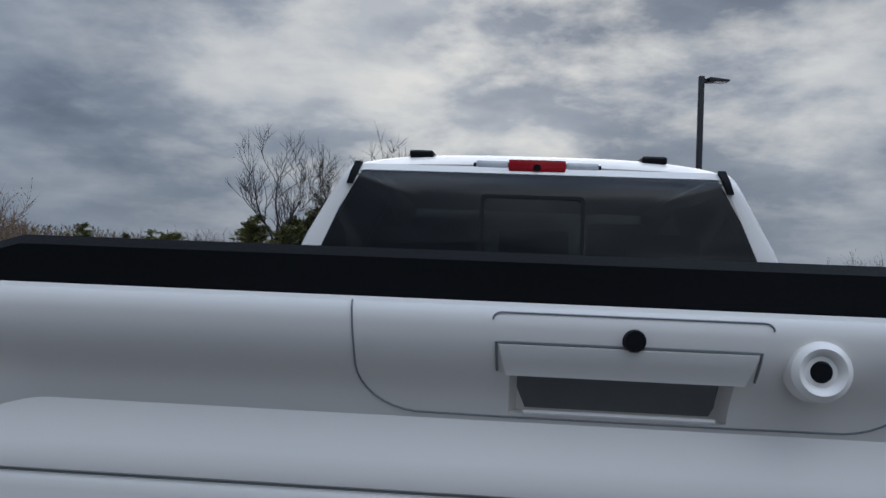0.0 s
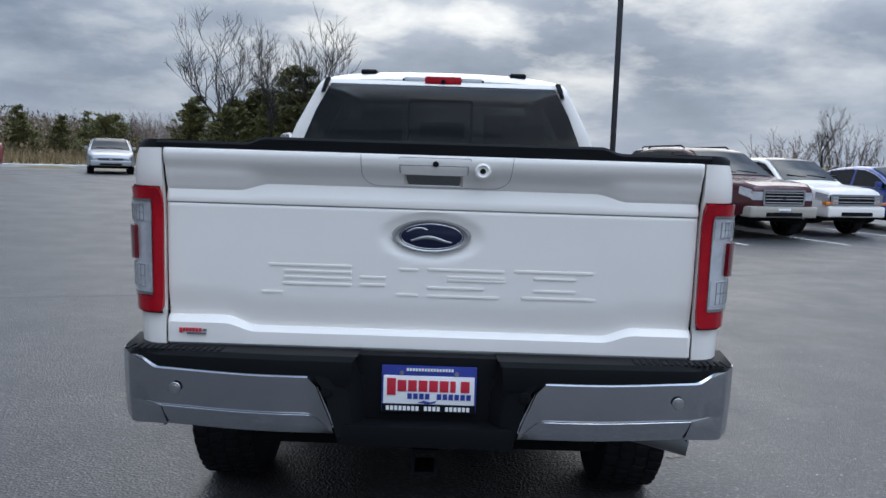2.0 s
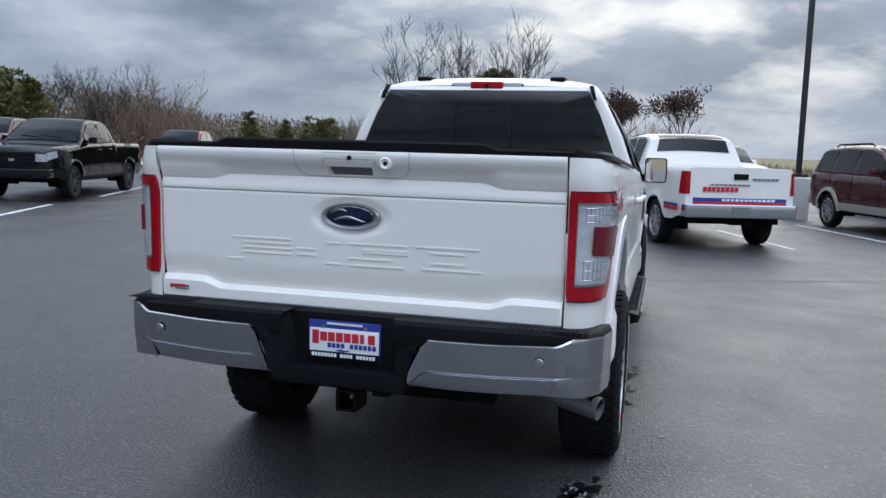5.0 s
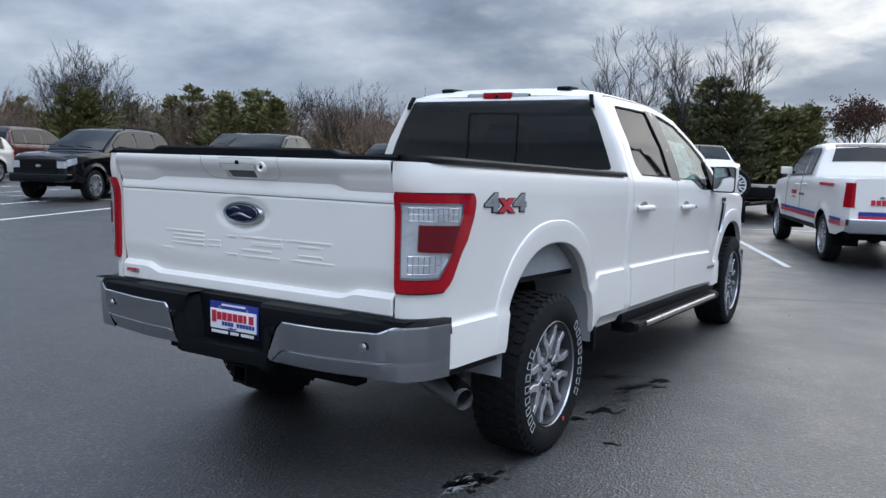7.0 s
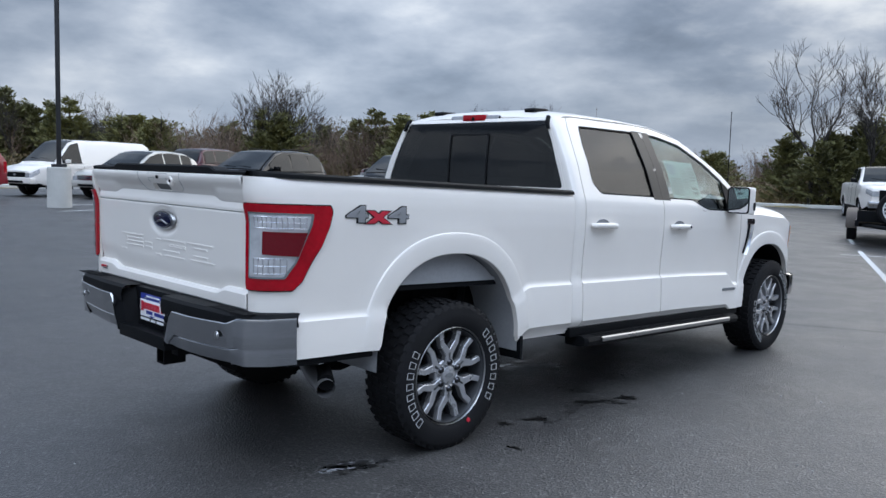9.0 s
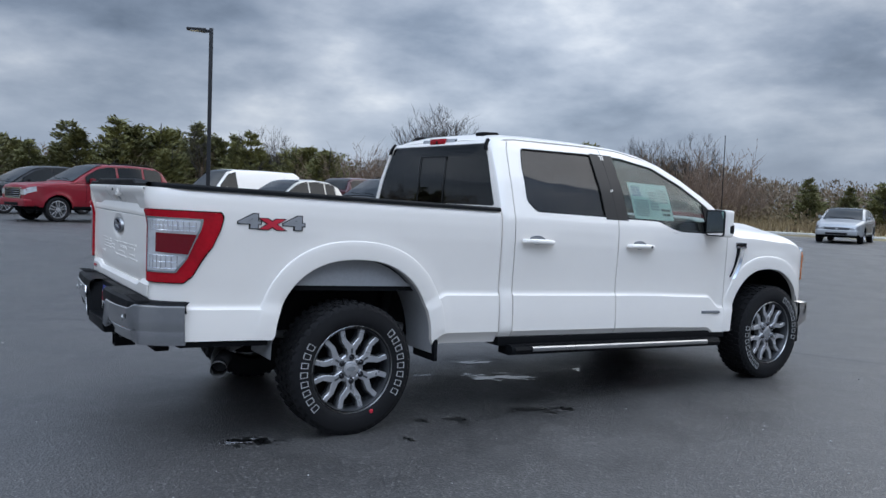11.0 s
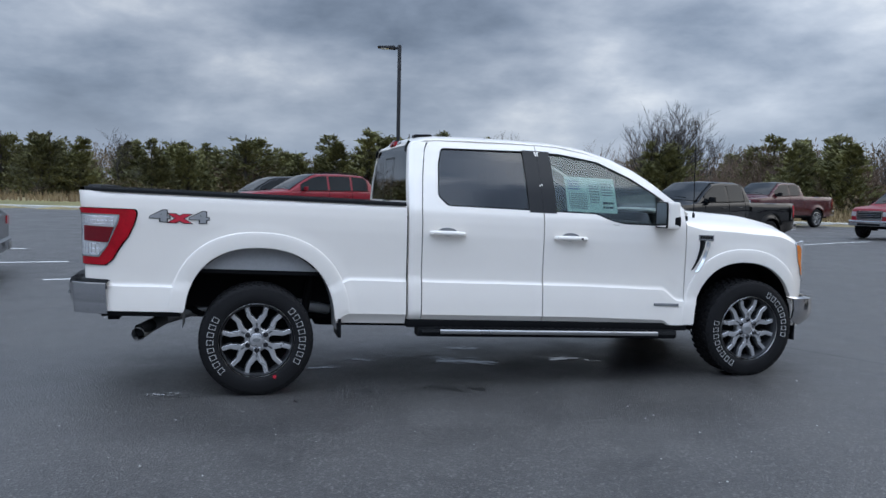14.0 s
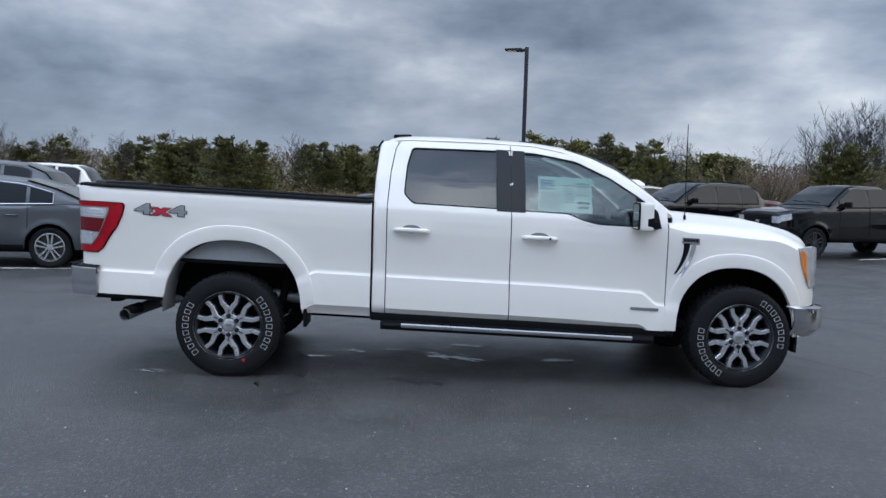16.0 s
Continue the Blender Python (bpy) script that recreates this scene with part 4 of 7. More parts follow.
# emblem: chrome ring round a dark blue oval with a light plain mark
for nm, r, d, mt in (("emblem_ring", 1.0, 0.012, M_STEEL), ("emblem_field", 0.87, 0.016, M_EMBLEM)):
    bm = bmesh.new()
    lathe(bm, [(0.0, d), (0.85, d), (0.95, d * 0.9), (1.0, 0.0)] if nm == "emblem_field" else [(0.82, d), (0.93, d * 1.2), (1.0, d * 0.6), (1.02, 0.0)], 48, Matrix.Translation((0, -1.1445, 1.162)) @ Matrix.Rotation(radians(-90), 4, "Z") @ Matrix.Diagonal((1, 0.118 * r, 0.049 * r, 1)))
    em = tp(nm, bm, mt, gate)
bm = bmesh.new()
tube(bm, [(0.094 * math.cos(2 * math.pi * i / 48), -1.1598, 1.162 + 0.0375 * math.sin(2 * math.pi * i / 48)) for i in range(49)], 0.0011, 5, caps=False)
tp("emblem_line", bm, M_STEEL, gate)
bm = bmesh.new()      # a plain slanted flourish
tube(bm, [(-0.074 + 0.062 * t, -1.1605, 1.1745 + 0.012 * math.sin(2.6 * t)) for t in [i / 14 for i in range(15)]], [0.0014 + 0.0022 * math.sin(math.pi * (0.1 + 0.85 * i / 14)) for i in range(15)], 6)
tube(bm, [(-0.062 + 0.124 * t, -1.1605, 1.1515 + 0.007 * math.sin(5.2 * t - 0.6)) for t in [i / 18 for i in range(19)]], [0.0016 + 0.0046 * math.sin(math.pi * (0.06 + 0.9 * i / 18)) for i in range(19)], 6)
tp("emblem_mark", bm, M_STEEL, gate)
# stamped bars
for x0, x1, z in ((480, 627, 467), (507, 627, 478), (507, 627, 489), (505, 627, 500), (467, 505, 515), (642, 687, 487), (642, 687, 500), (712, 745, 472), (708, 745, 517), (762, 897, 472), (797, 900, 485), (797, 900, 490), (762, 862, 504), (762, 890, 519), (915, 1055, 473), (950, 1025, 485), (950, 1025, 507), (930, 1060, 520)):
    a, b = (x0 - 767) * 0.001723, (x1 - 767) * 0.001723
    z = 1.06 - (z - 467 - ((x0 + x1) / 2 - 480) * 0.014) * 0.00175
    y = gate_y((a + b) / 2, z)
    tp("stamped_bar", boxed(a, b, y - 0.0028, y + 0.006, z - 0.004, z + 0.004, 0.0018, seg=2), M_WHITE, gate)
bm = bmesh.new()
tube(bm, [(lambda p: (p[0], p[1] - 0.0004, p[2]))(gate_row(x, 1.2425)) for x in span(-0.795, 0.795, 0.02)], 0.0016, 5)
tp("panel_seam", bm, M_PRIMER, gate)
# handle pocket, camera, lock, seams round the handle panel
def on_gate(pts, r, lift=0.0004, step=0.006):
    """A thin seam that follows the skin through (x, z) points."""
    bm = bmesh.new()
    line = []
    for p, q in zip(pts, pts[1:]):
        n = max(1, int(math.hypot(q[0] - p[0], q[1] - p[1]) / step))
        line += [(p[0] + (q[0] - p[0]) * i / n, p[1] + (q[1] - p[1]) * i / n) for i in range(n)]
    line.append(pts[-1])
    tube(bm, [(x, gate_y(x, z) - lift, z) for x, z in line], r, 5)
    return bm


def arc(cx, cz, rx, rz, a0, a1, n=8):
    return [(cx + rx * math.cos(radians(a0 + (a1 - a0) * i / n)), cz + rz * math.sin(radians(a0 + (a1 - a0) * i / n))) for i in range(n + 1)]


tp("panel_seam", on_gate([(-0.216, 1.402), (-0.214, 1.365)] + arc(-0.160, 1.350, 0.054, 0.040, 180, 265) + [(-0.1, 1.3095), (0.1, 1.3095)] + arc(0.176, 1.350, 0.056, 0.040, 275, 360) + [(0.234, 1.365), (0.238, 1.402)], 0.0009), M_PRIMER, gate)
tp("panel_seam", on_gate(arc(-0.096, 1.391, 0.007, 0.006, 180, 90, 4) + arc(0.105, 1.391, 0.007, 0.006, 90, 0, 4), 0.0008), M_PRIMER, gate)
bm = bmesh.new()      # pull flap over the pocket
grid(bm, [[(0.002 + u * (0.100 - 0.007 * (1.3715 - z) / 0.026), gate_y(0.30, z) - 0.003 - 0.0015 * (z < 1.35), z) for u in [i / 8 - 1 for i in range(17)]] for z in (1.3715, 1.366, 1.358, 1.351, 1.3465)])
flap = tp("handle_flap", bm, M_WHITE, gate)
solid(flap, 0.006)
tp("panel_seam", on_gate([(-0.0985, 1.350), (-0.1, 1.3735), (0.104, 1.3735), (0.1025, 1.350)], 0.0011, 0.0012), M_GREYINK, gate)
# grey sheet on the pocket's back: the recess's shade put into colour
bm = bmesh.new()
grid(bm, [[(0.002 + u * (0.076 + (z - 1.3155) * 0.42), gate_y(0.002, z) - 0.001, z) for u in (-1, -0.5, 0, 0.5, 1)] for z in (1.3450, 1.338, 1.330, 1.323, 1.3165)])
tp("pocket_shade", bm, M_GREYINK, gate)
bm = bmesh.new()
tube(bm, [(-0.076, gate_y(0.2, 1.314) + 0.001, 1.3145), (0.080, gate_y(0.2, 1.314) + 0.001, 1.3145)], 0.0022, 8)
tp("handle_lip", bm, M_WHITE, gate)
bm = bmesh.new()
lathe(bm, [(0.0, 0.006), (0.008, 0.006), (0.010, -0.004)], 20, Matrix.Translation((0.007, gate_y(0, 1.379), 1.379)) @ Matrix.Rotation(radians(-90), 4, "Z"))
tp("tailgate_camera", bm, M_PLASTIC, gate)
bm = bmesh.new()
lathe(bm, [(0.0, 0.009), (0.012, 0.009), (0.014, 0.012), (0.018, 0.014), (0.023, 0.010), (0.025, -0.006)], 28, Matrix.Translation((0.147, gate_y(0.147, 1.362), 1.362)) @ Matrix.Rotation(radians(-90), 4, "Z"))
lock = tp("tailgate_lock", bm, M_WHITE, gate)
bm = bmesh.new()
lathe(bm, [(0.0, 0.012), (0.007, 0.012), (0.009, 0.008)], 20, Matrix.Translation((0.147, gate_y(0.147, 1.362), 1.362)) @ Matrix.Rotation(radians(-90), 4, "Z"))
tp("lock_cylinder", bm, M_PLASTIC, lock)
# dealer sticker, unreadable marks as bars
bm = bmesh.new()
for k in range(7):
    box(bm, -0.765 + 0.010 * k, -0.758 + 0.010 * k, -1.1625, -1.150, 0.846 - (0.004 if k == 0 else 0), 0.857)
st = tp("dealer_sticker", bm, M_REDINK, gate, "small sticker with red and dark bars")
bm = bmesh.new()
for k in range(8):
    box(bm, -0.742 + 0.0075 * k, -0.737 + 0.0075 * k, -1.1625, -1.150, 0.838, 0.843)
box(bm, -0.694, -0.682, -1.1625, -1.150, 0.848, 0.855)
tp("sticker_bars", bm, M_GREYINK, st)

# bed floor and front wall
tp("bed_floor", boxed(-0.86, 0.86, -1.10, 1.08, 0.86, 0.90), M_PLASTIC)
tp("bed_front_wall", boxed(-0.86, 0.86, 1.05, 1.082, 0.88, 1.40, 0.01), M_PLASTIC)
tp("front_rail_cap", boxed(-0.86, 0.86, 1.03, 1.08, 1.40, 1.425, 0.008), M_PLASTIC)

# rear bumper
def bump_path(n=26):
    return [(float(np.interp(t, [0, 0.3, 0.62, 0.76, 0.88, 1.0], [0.0, 0.45, 0.80, 0.90, 0.95, 0.972])), float(np.interp(t, [0, 0.3, 0.62, 0.76, 0.88, 1.0], [-1.285, -1.285, -1.262, -1.215, -1.13, -1.0]))) for t in [i / n for i in range(n + 1)]]


bumper = tp("rear_bumper", boxed(-0.30, 0.30, -1.20, -1.10, 0.56, 0.80, 0.015), M_PLASTIC, truck, "black plastic rear bumper with two chrome wings")
for s in (1, -1):
    path = [p for p in bump_path(60)]
    bm = bmesh.new()
    rows = []
    for x, y in path:
        if x < 0.262:
            continue
        top = 0.748 + 0.024 * smooth((x - 0.80) / 0.07)
        cut = max(0.0, min(1.0, (0.335 - x) / 0.073))     # slanted inner end
        top = top - (top - 0.563) * cut
        col = []
        for f, d in ((0.0, 0.052), (0.04, 0.046), (0.18, 0.034), (0.33, 0.024), (0.355, 0.027), (0.385, 0.016), (0.65, 0.007), (0.93, 0.001), (0.97, 0.0), (1.0, 0.008)):
            if x > 0.80:
                d *= max(0.2, 1 - (x - 0.80) / 0.1)
            z = 0.560 + 0.012 * smooth((x - 0.5) / 0.4) + (top - 0.560) * f
            nx, ny = (0, 1) if x < 0.8 else (-0.6, 0.8)
            col.append((s * (x + nx * d), y + ny * d, z))
        rows.append(col)
    grid(bm, rows, flip=s > 0)
    wing = tp("chrome_wing", bm, M_CHROME, bumper)
    solid(wing, 0.012)
    bm = bmesh.new()     # black step on top
    rows = []
    for x, y in path:
        if x < 0.22:
            continue
        top = 0.748 + 0.024 * smooth((x - 0.80) / 0.07)
        rows.append([(s * x, y + 0.012, top - 0.03), (s * x, y + 0.006, top + 0.006), (s * (x - 0.004), y + 0.012, 0.79), (s * (x - 0.015), y + 0.03, 0.803), (s * min(x - 0.02, 0.95), max(y, min(-0.99, max(y + 0.09, -1.16))), 0.805), (s * min(x - 0.03, 0.93), max(y, min(-0.985, max(y + 0.15, -1.10))), 0.80)])
    grid(bm, rows, flip=s > 0)
    tp("bumper_step", bm, M_PLASTIC, bumper)
    bm = bmesh.new()
    for k in range(14):
        x0 = 0.62 + k * 0.021
        box(bm, *sorted((s * x0, s * (x0 + 0.011))), -1.235, -1.165, 0.803, 0.8062)
    tp("step_ribs", bm, M_RUBBER, bumper)
    bm = bmesh.new()      # slanted black cheek beside the plate
    grid(bm, [[(s * 0.335, -1.278, 0.752), (s * 0.30, -1.285, 0.70), (s * 0.262, -1.282, 0.563)], [(s * 0.28, -1.27, 0.775), (s * 0.235, -1.262, 0.70), (s * 0.21, -1.25, 0.555)], [(s * 0.22, -1.20, 0.79), (s * 0.185, -1.19, 0.70), (s * 0.18, -1.19, 0.55)]], flip=s < 0)
    tp("bumper_cheek", bm, M_PLASTIC, bumper)
    for x, z, y in ((0.745, 0.695, -1.268), (0.292, 0.70, -1.283)):
        bm = bmesh.new()
        lathe(bm, [(0.0, 0.006), (0.010, 0.006), (0.011, 0.003), (0.016, 0.003), (0.018, 0.0)], 18, Matrix.Translation((s * x, y, z)) @ Matrix.Rotation(radians(-90), 4, "Z"))
        tp("parking_sensor", bm, M_STEEL if x > 0.5 else M_PLASTIC, bumper)
tp("bumper_lower", boxed(-0.262, 0.262, -1.275, -1.12, 0.535, 0.60, 0.012), M_PLASTIC, bumper)
for s in (1, -1):
    tp("plate_recess_box", boxed(*sorted((s * 0.19, s * 0.235)), -1.205, -1.12, 0.665, 0.735, 0.008), M_PLASTIC, bumper)
tp("sill_strip", boxed(-0.80, 0.80, -1.15, -1.08, 0.797, 0.812, 0.004), M_STEEL, bumper)
# dealer plate: white plate with red and blue bars in place of the lettering
plate = tp("dealer_plate", boxed(-0.137, 0.150, -1.213, -1.203, 0.628, 0.772, 0.004), M_BLUEINK, truck, "dealer plate with red and blue bars on white")
tp("plate_field", boxed(-0.131, 0.144, -1.2165, -1.212, 0.655, 0.742, 0.001), M_WHITEINK, plate)
tp("plate_foot", boxed(-0.135, 0.148, -1.2165, -1.212, 0.630, 0.653, 0.001), M_GAP, plate)
for k in range(8):
    x = -0.120 + 0.0318 * k
    tp("plate_bar", boxed(x, x + 0.0265 - (0.010 if k == 6 else 0), -1.219, -1.216, 0.694 - (0.012 if k == 0 else 0), 0.734 - (0 if k == 0 else 0.005), 0.001), M_REDINK, plate)
for k in range(11):
    if k != 4:
        x = -0.058 + 0.0178 * k
        tp("plate_bar", boxed(x, x + 0.0135, -1.219, -1.216, 0.671, 0.688), M_BLUEINK, plate)
bm = bmesh.new()
prism(bm, [(-0.026, 0.660), (-0.008, 0.666), (0.012, 0.662), (0.030, 0.667), (0.026, 0.660), (0.006, 0.656)], -1.219, -1.216, lambda u, v, d: (u, d, v))
tp("plate_mark", bm, M_BLUEINK, plate)
for k in range(20):
    if k not in (8, 13):
        x = -0.122 + 0.0128 * k
        tp("plate_bar", boxed(x, x + 0.0092, -1.219, -1.216, 0.635, 0.648), M_WHITEINK, plate)
for k in range(16):
    x = -0.062 + 0.0090 * k
    tp("plate_bar", boxed(x, x + 0.0064, -1.217, -1.212, 0.757, 0.765), M_WHITEINK, plate)
for s in (1, -1):
    bm = bmesh.new()
    lathe(bm, [(0.0, 0.004), (0.006, 0.004), (0.007, 0.0)], 12, Matrix.Translation((0.006 + s * 0.083, -1.213, 0.750)) @ Matrix.Rotation(radians(-90), 4, "Z"))
    tp("plate_screw", bm, M_STEEL, plate)

# hood, grille, front bumper
bm = bmesh.new()
rows = []
for y in span(3.40, 4.86, 0.04):
    zc = float(np.interp(y, [3.40, 3.48, 3.7, 4.16, 4.53, 4.70, 4.86], [1.47, 1.490, 1.485, 1.465, 1.40, 1.35, 1.27]))
    ze = 1.325 + 0.045 * smooth((3.6 - y) / 0.3) - 0.30 * smooth((y - 4.20) / 0.75) - 0.02 * smooth((y - 3.7) / 0.5)
    xe = side_x(y, ze) - 0.002
    row = []
    for u in [-1, -0.97, -0.93, -0.88, -0.8, -0.7, -0.62, -0.55, -0.4, -0.2, 0, 0.2, 0.4, 0.55, 0.62, 0.7, 0.8, 0.88, 0.93, 0.97, 1]:
        w = (1 - abs(u) ** 3.2) ** 0.55 if abs(u) < 1 else 0
        row.append((u * xe, y, ze + (zc - ze) * (0.82 * w + 0.18 * w * smooth((0.68 - abs(u)) / 0.1))))
    rows.append(row)
grid(bm, rows, flip=True)
hood = tp("hood", bm, M_WHITE)
solid(hood, 0.015)
tp("cowl", boxed(-0.88, 0.88, 3.36, 3.44, 1.36, 1.44, 0.02), M_PLASTIC)
bm = bmesh.new()
tube(bm, [(0.716, 3.585, 1.42), (0.716, 3.585, 1.46)], 0.011, 10)
ant = tp("antenna", bm, M_PLASTIC)
bm = bmesh.new()
tube(bm, [(0.716, 3.585, 1.45), (0.716, 3.578, 2.185)], [0.0042, 0.0032], 6)
tp("mast", bm, M_PLASTIC, ant)
bm = bmesh.new()
grid(bm, [[(x, 4.86 - 0.20 * (x / 0.7) ** 2, z) for x in span(-0.70, 0.70, 0.1)] for z in (0.80, 0.90, 1.05, 1.20, 1.25)])
grille = tp("grille", bm, M_PLASTIC, truck, "black grille with chrome bars")
solid(grille, 0.04)
for z in (0.92, 1.03, 1.14):
    bm = bmesh.new()
    tube(bm, [(x, 4.875 - 0.20 * (x / 0.7) ** 2, z) for x in span(-0.68, 0.68, 0.1)], 0.018, 8)
    tp("grille_bar", bm, M_CHROME, grille)
bm = bmesh.new()
rows = []
for t in [i / 36 for i in range(37)]:
    a = math.pi * t
    x = -0.962 * math.copysign(abs(math.cos(a)) ** 0.62, math.cos(a))
    y = 4.41 + 0.425 * max(0.0, math.sin(a)) ** 0.85
    rows.append([(x * 0.985, y - 0.06, 0.80), (x, y, 0.785), (x, y + 0.012, 0.70), (x, y - 0.005, 0.62), (x * 0.96, y - 0.06, 0.555)])
grid(bm, rows, flip=False)
fb = tp("front_bumper", bm, M_CHROME, truck, "chrome front bumper")
solid(fb, 0.015)
tp("air_dam", boxed(-0.74, 0.74, 4.36, 4.56, 0.43, 0.58, 0.03), M_PLASTIC)

# chassis, axles, exhaust, hitch
for s in (1, -1):
    tp("frame_rail", boxed(s * 0.47 - 0.04, s * 0.47 + 0.04, -1.12, 4.6, 0.50, 0.66, 0.008), M_GAP)
    bm = bmesh.new()
    tube(bm, [(s * 0.52, -0.62, 0.60), (s * 0.52, -0.1, 0.48), (s * 0.52, 0.15, 0.47), (s * 0.52, 0.75, 0.56)], 0.035, 8)
    tp("leaf_spring", bm, M_GAP, raked=False)
    bm = bmesh.new()
    tube(bm, [(s * 0.64, 0.33, 0.42), (s * 0.62, 0.42, 0.86)], 0.032, 10)
    tp("shock_absorber", bm, M_GAP, raked=False)
bm = bmesh.new()
tube(bm, [(-0.75, 0, 0.395), (0.75, 0, 0.395)], 0.055, 12)
lathe(bm, [(0.0, -0.14), (0.10, -0.13), (0.16, 0.0), (0.10, 0.13), (0.0, 0.14)], 16, Matrix.Translation((0.0, 0, 0.395)))
tp("rear_axle", bm, M_GAP, raked=False)
tp("underbody", boxed(-0.80, 0.80, 1.05, 4.55, 0.56, 0.62), M_GAP)
tp("engine_block", boxed(-0.55, 0.55, 3.5, 4.6, 0.55, 1.1), M_GAP)
tp("fuel_tank", boxed(-0.42, 0.42, 0.45, 1.5, 0.42, 0.58, 0.05), M_GAP)
tp("spare_cover", boxed(-0.38, 0.38, -0.98, -0.28, 0.46, 0.62, 0.08), M_GAP)
bm = bmesh.new()
tube(bm, [(0.55, 0.55, 0.56), (0.58, 0.30, 0.60), (0.50, -0.45, 0.56), (0.56, -0.66, 0.505), (0.76, -0.745, 0.478), (0.93, -0.80, 0.452)], 0.046, 20, caps=False)
ex = tp("exhaust_pipe", bm, M_TIP, raked=False)
bm = bmesh.new()
tube(bm, [(0.80, -0.722, 0.476), (0.915, -0.791, 0.453)], 0.041, 20, caps=True)
tp("pipe_bore", bm, M_GAP, ex)
bm = bmesh.new()
ring(bm, [(-0.043, 0.452), (-0.043, 0.535), (0.040, 0.535), (0.040, 0.452)], [(-0.032, 0.463), (-0.032, 0.524), (0.029, 0.524), (0.029, 0.463)], (0, 0.49), lambda x, z: (x, -1.11, z), n=4)
hitch = tp("tow_hitch", bm, M_PLASTIC, raked=False)
solid(hitch, 0.12, 0)
tp("hitch_beam", boxed(-0.55, 0.55, -1.05, -0.97, 0.50, 0.58, 0.012), M_GAP, raked=False)
tp("pin_plug", boxed(0.10, 0.17, -1.16, -1.08, 0.52, 0.58, 0.01), M_PLASTIC, raked=False)


# ---- wheels ----
def hero_wheel(s, y):
    """All-terrain tyre with tread blocks and plain white sidewall marks on a six-spoke split alloy rim."""
    hub = Matrix.Translation((s * 0.848, y, 0.397)) @ Matrix.Diagonal((s, 1, 1, 1))
    R = 0.403
    bm = bmesh.new()
    lathe(bm, [(0.256, -0.118), (0.27, -0.132), (0.33, -0.140), (0.375, -0.130), (R - 0.012, -0.112), (R - 0.008, 0.0), (R - 0.012, 0.112), (0.375, 0.130), (0.34, 0.140), (0.30, 0.139), (0.275, 0.132), (0.256, 0.116)], 64, hub)
    wheel = part("wheel", bm, M_RUBBER, truck, "all-terrain tyre with white sidewall marks on a machined six-spoke alloy rim")
    bm = bmesh.new()
    for k in range(44):
        a0 = 2 * math.pi * k / 44
        for x0, x1, da, ra in ((-0.118, -0.066, 0.0, R - 0.002), (-0.058, -0.006, 0.07, R), (0.004, 0.056, 0.0, R), (0.064, 0.118, 0.07, R - 0.002)):
            a = a0 + da
            w = 0.045
            pts = [(x0, a), (x1, a + 0.02), (x1 - 0.006, a + w * 1.9), (x0 + 0.004, a + w * 1.6)]
            lo = [bm.verts.new(hub @ Vector((x, (R - 0.02) * math.cos(t), (R - 0.02) * math.sin(t)))) for x, t in pts]
            hi = [bm.verts.new(hub @ Vector((x, ra * math.cos(t), ra * math.sin(t)))) for x, t in pts]
            bm.faces.new(hi)
            for i in range(4):
                bm.faces.new((lo[i], lo[(i + 1) % 4], hi[(i + 1) % 4], hi[i]))
        # shoulder lugs
        t0, t1 = a0, a0 + 0.09
        q = [bm.verts.new(hub @ Vector((x, r * math.cos(t), r * math.sin(t)))) for x, r, t in ((0.118, R - 0.004, t0), (0.118, R - 0.004, t1), (0.136, 0.366, t1 - 0.01), (0.136, 0.366, t0 + 0.01))]
        bm.faces.new(q)
    part("tread", bm, M_RUBBER, wheel, sharp=20)
    # white sidewall marks: open outlines, no lettering
    first = 186 if y < 1 else 205
    for base_a, n in ((math.radians(first), 8), (math.radians(first + 180), 8)):
        for k in range(n):
            a = base_a + (k - n / 2 + 0.5) * 0.172
            bm = bmesh.new()
            for r0, r1, da0, da1 in ((0.297, 0.343, -0.056, -0.047), (0.297, 0.343, 0.041, 0.050), (0.339, 0.343, -0.047, 0.041), (0.297, 0.301, -0.047, 0.041)):
                rows = [[hub @ Vector((0.1412, r * math.cos(a + da0 + (da1 - da0) * i / 3), r * math.sin(a + da0 + (da1 - da0) * i / 3))) for i in range(4)] for r in (r0, r1)]
                grid(bm, rows)
            solid(part("sidewall_mark", bm, M_MARK, wheel), 0.002, 0)
    wide = hub @ Matrix.Diagonal((1, 1.1, 1.1, 1))
    bm = bmesh.new()
    lathe(bm, [(0.230, 0.124), (0.222, 0.108), (0.218, 0.05), (0.215, -0.10)], 56, wide)
    rim = part("rim", bm, M_RIMDARK, wheel, "dark rim barrel with machined spokes")
    bm = bmesh.new()
    lathe(bm, [(0.242, 0.124), (0.241, 0.128), (0.2395, 0.1295), (0.238, 0.127), (0.236, 0.120)], 56, wide)
    part("rim_lip", bm, M_STEEL, rim)
    bm = bmesh.new()
    lathe(bm, [(0.216, 0.02), (0.16, 0.015), (0.06, 0.02), (0.0, 0.02)], 40, wide)
    part("brake_disc", bm, M_GAP, wheel)
    for k in range(6):
        a = 2 * math.pi * k / 6
        turn = wide @ Matrix.Rotation(a, 4, "X")
        bm = bmesh.new()
        # a stem that splits in two near the rim
        outline = [(-0.024, 0.050), (-0.0245, 0.100), (-0.062, 0.152), (-0.078, 0.219), (-0.049, 0.227), (-0.037, 0.170), (0.0, 0.130), (0.037, 0.170), (0.049, 0.227), (0.078, 0.219), (0.062, 0.152), (0.0245, 0.100), (0.024, 0.050)]
        vs = prism(bm, outline, 0.068, 0.104, lambda u, v, d: turn @ Vector((d + (0.004 if v > 0.2 else 0), u, v)))
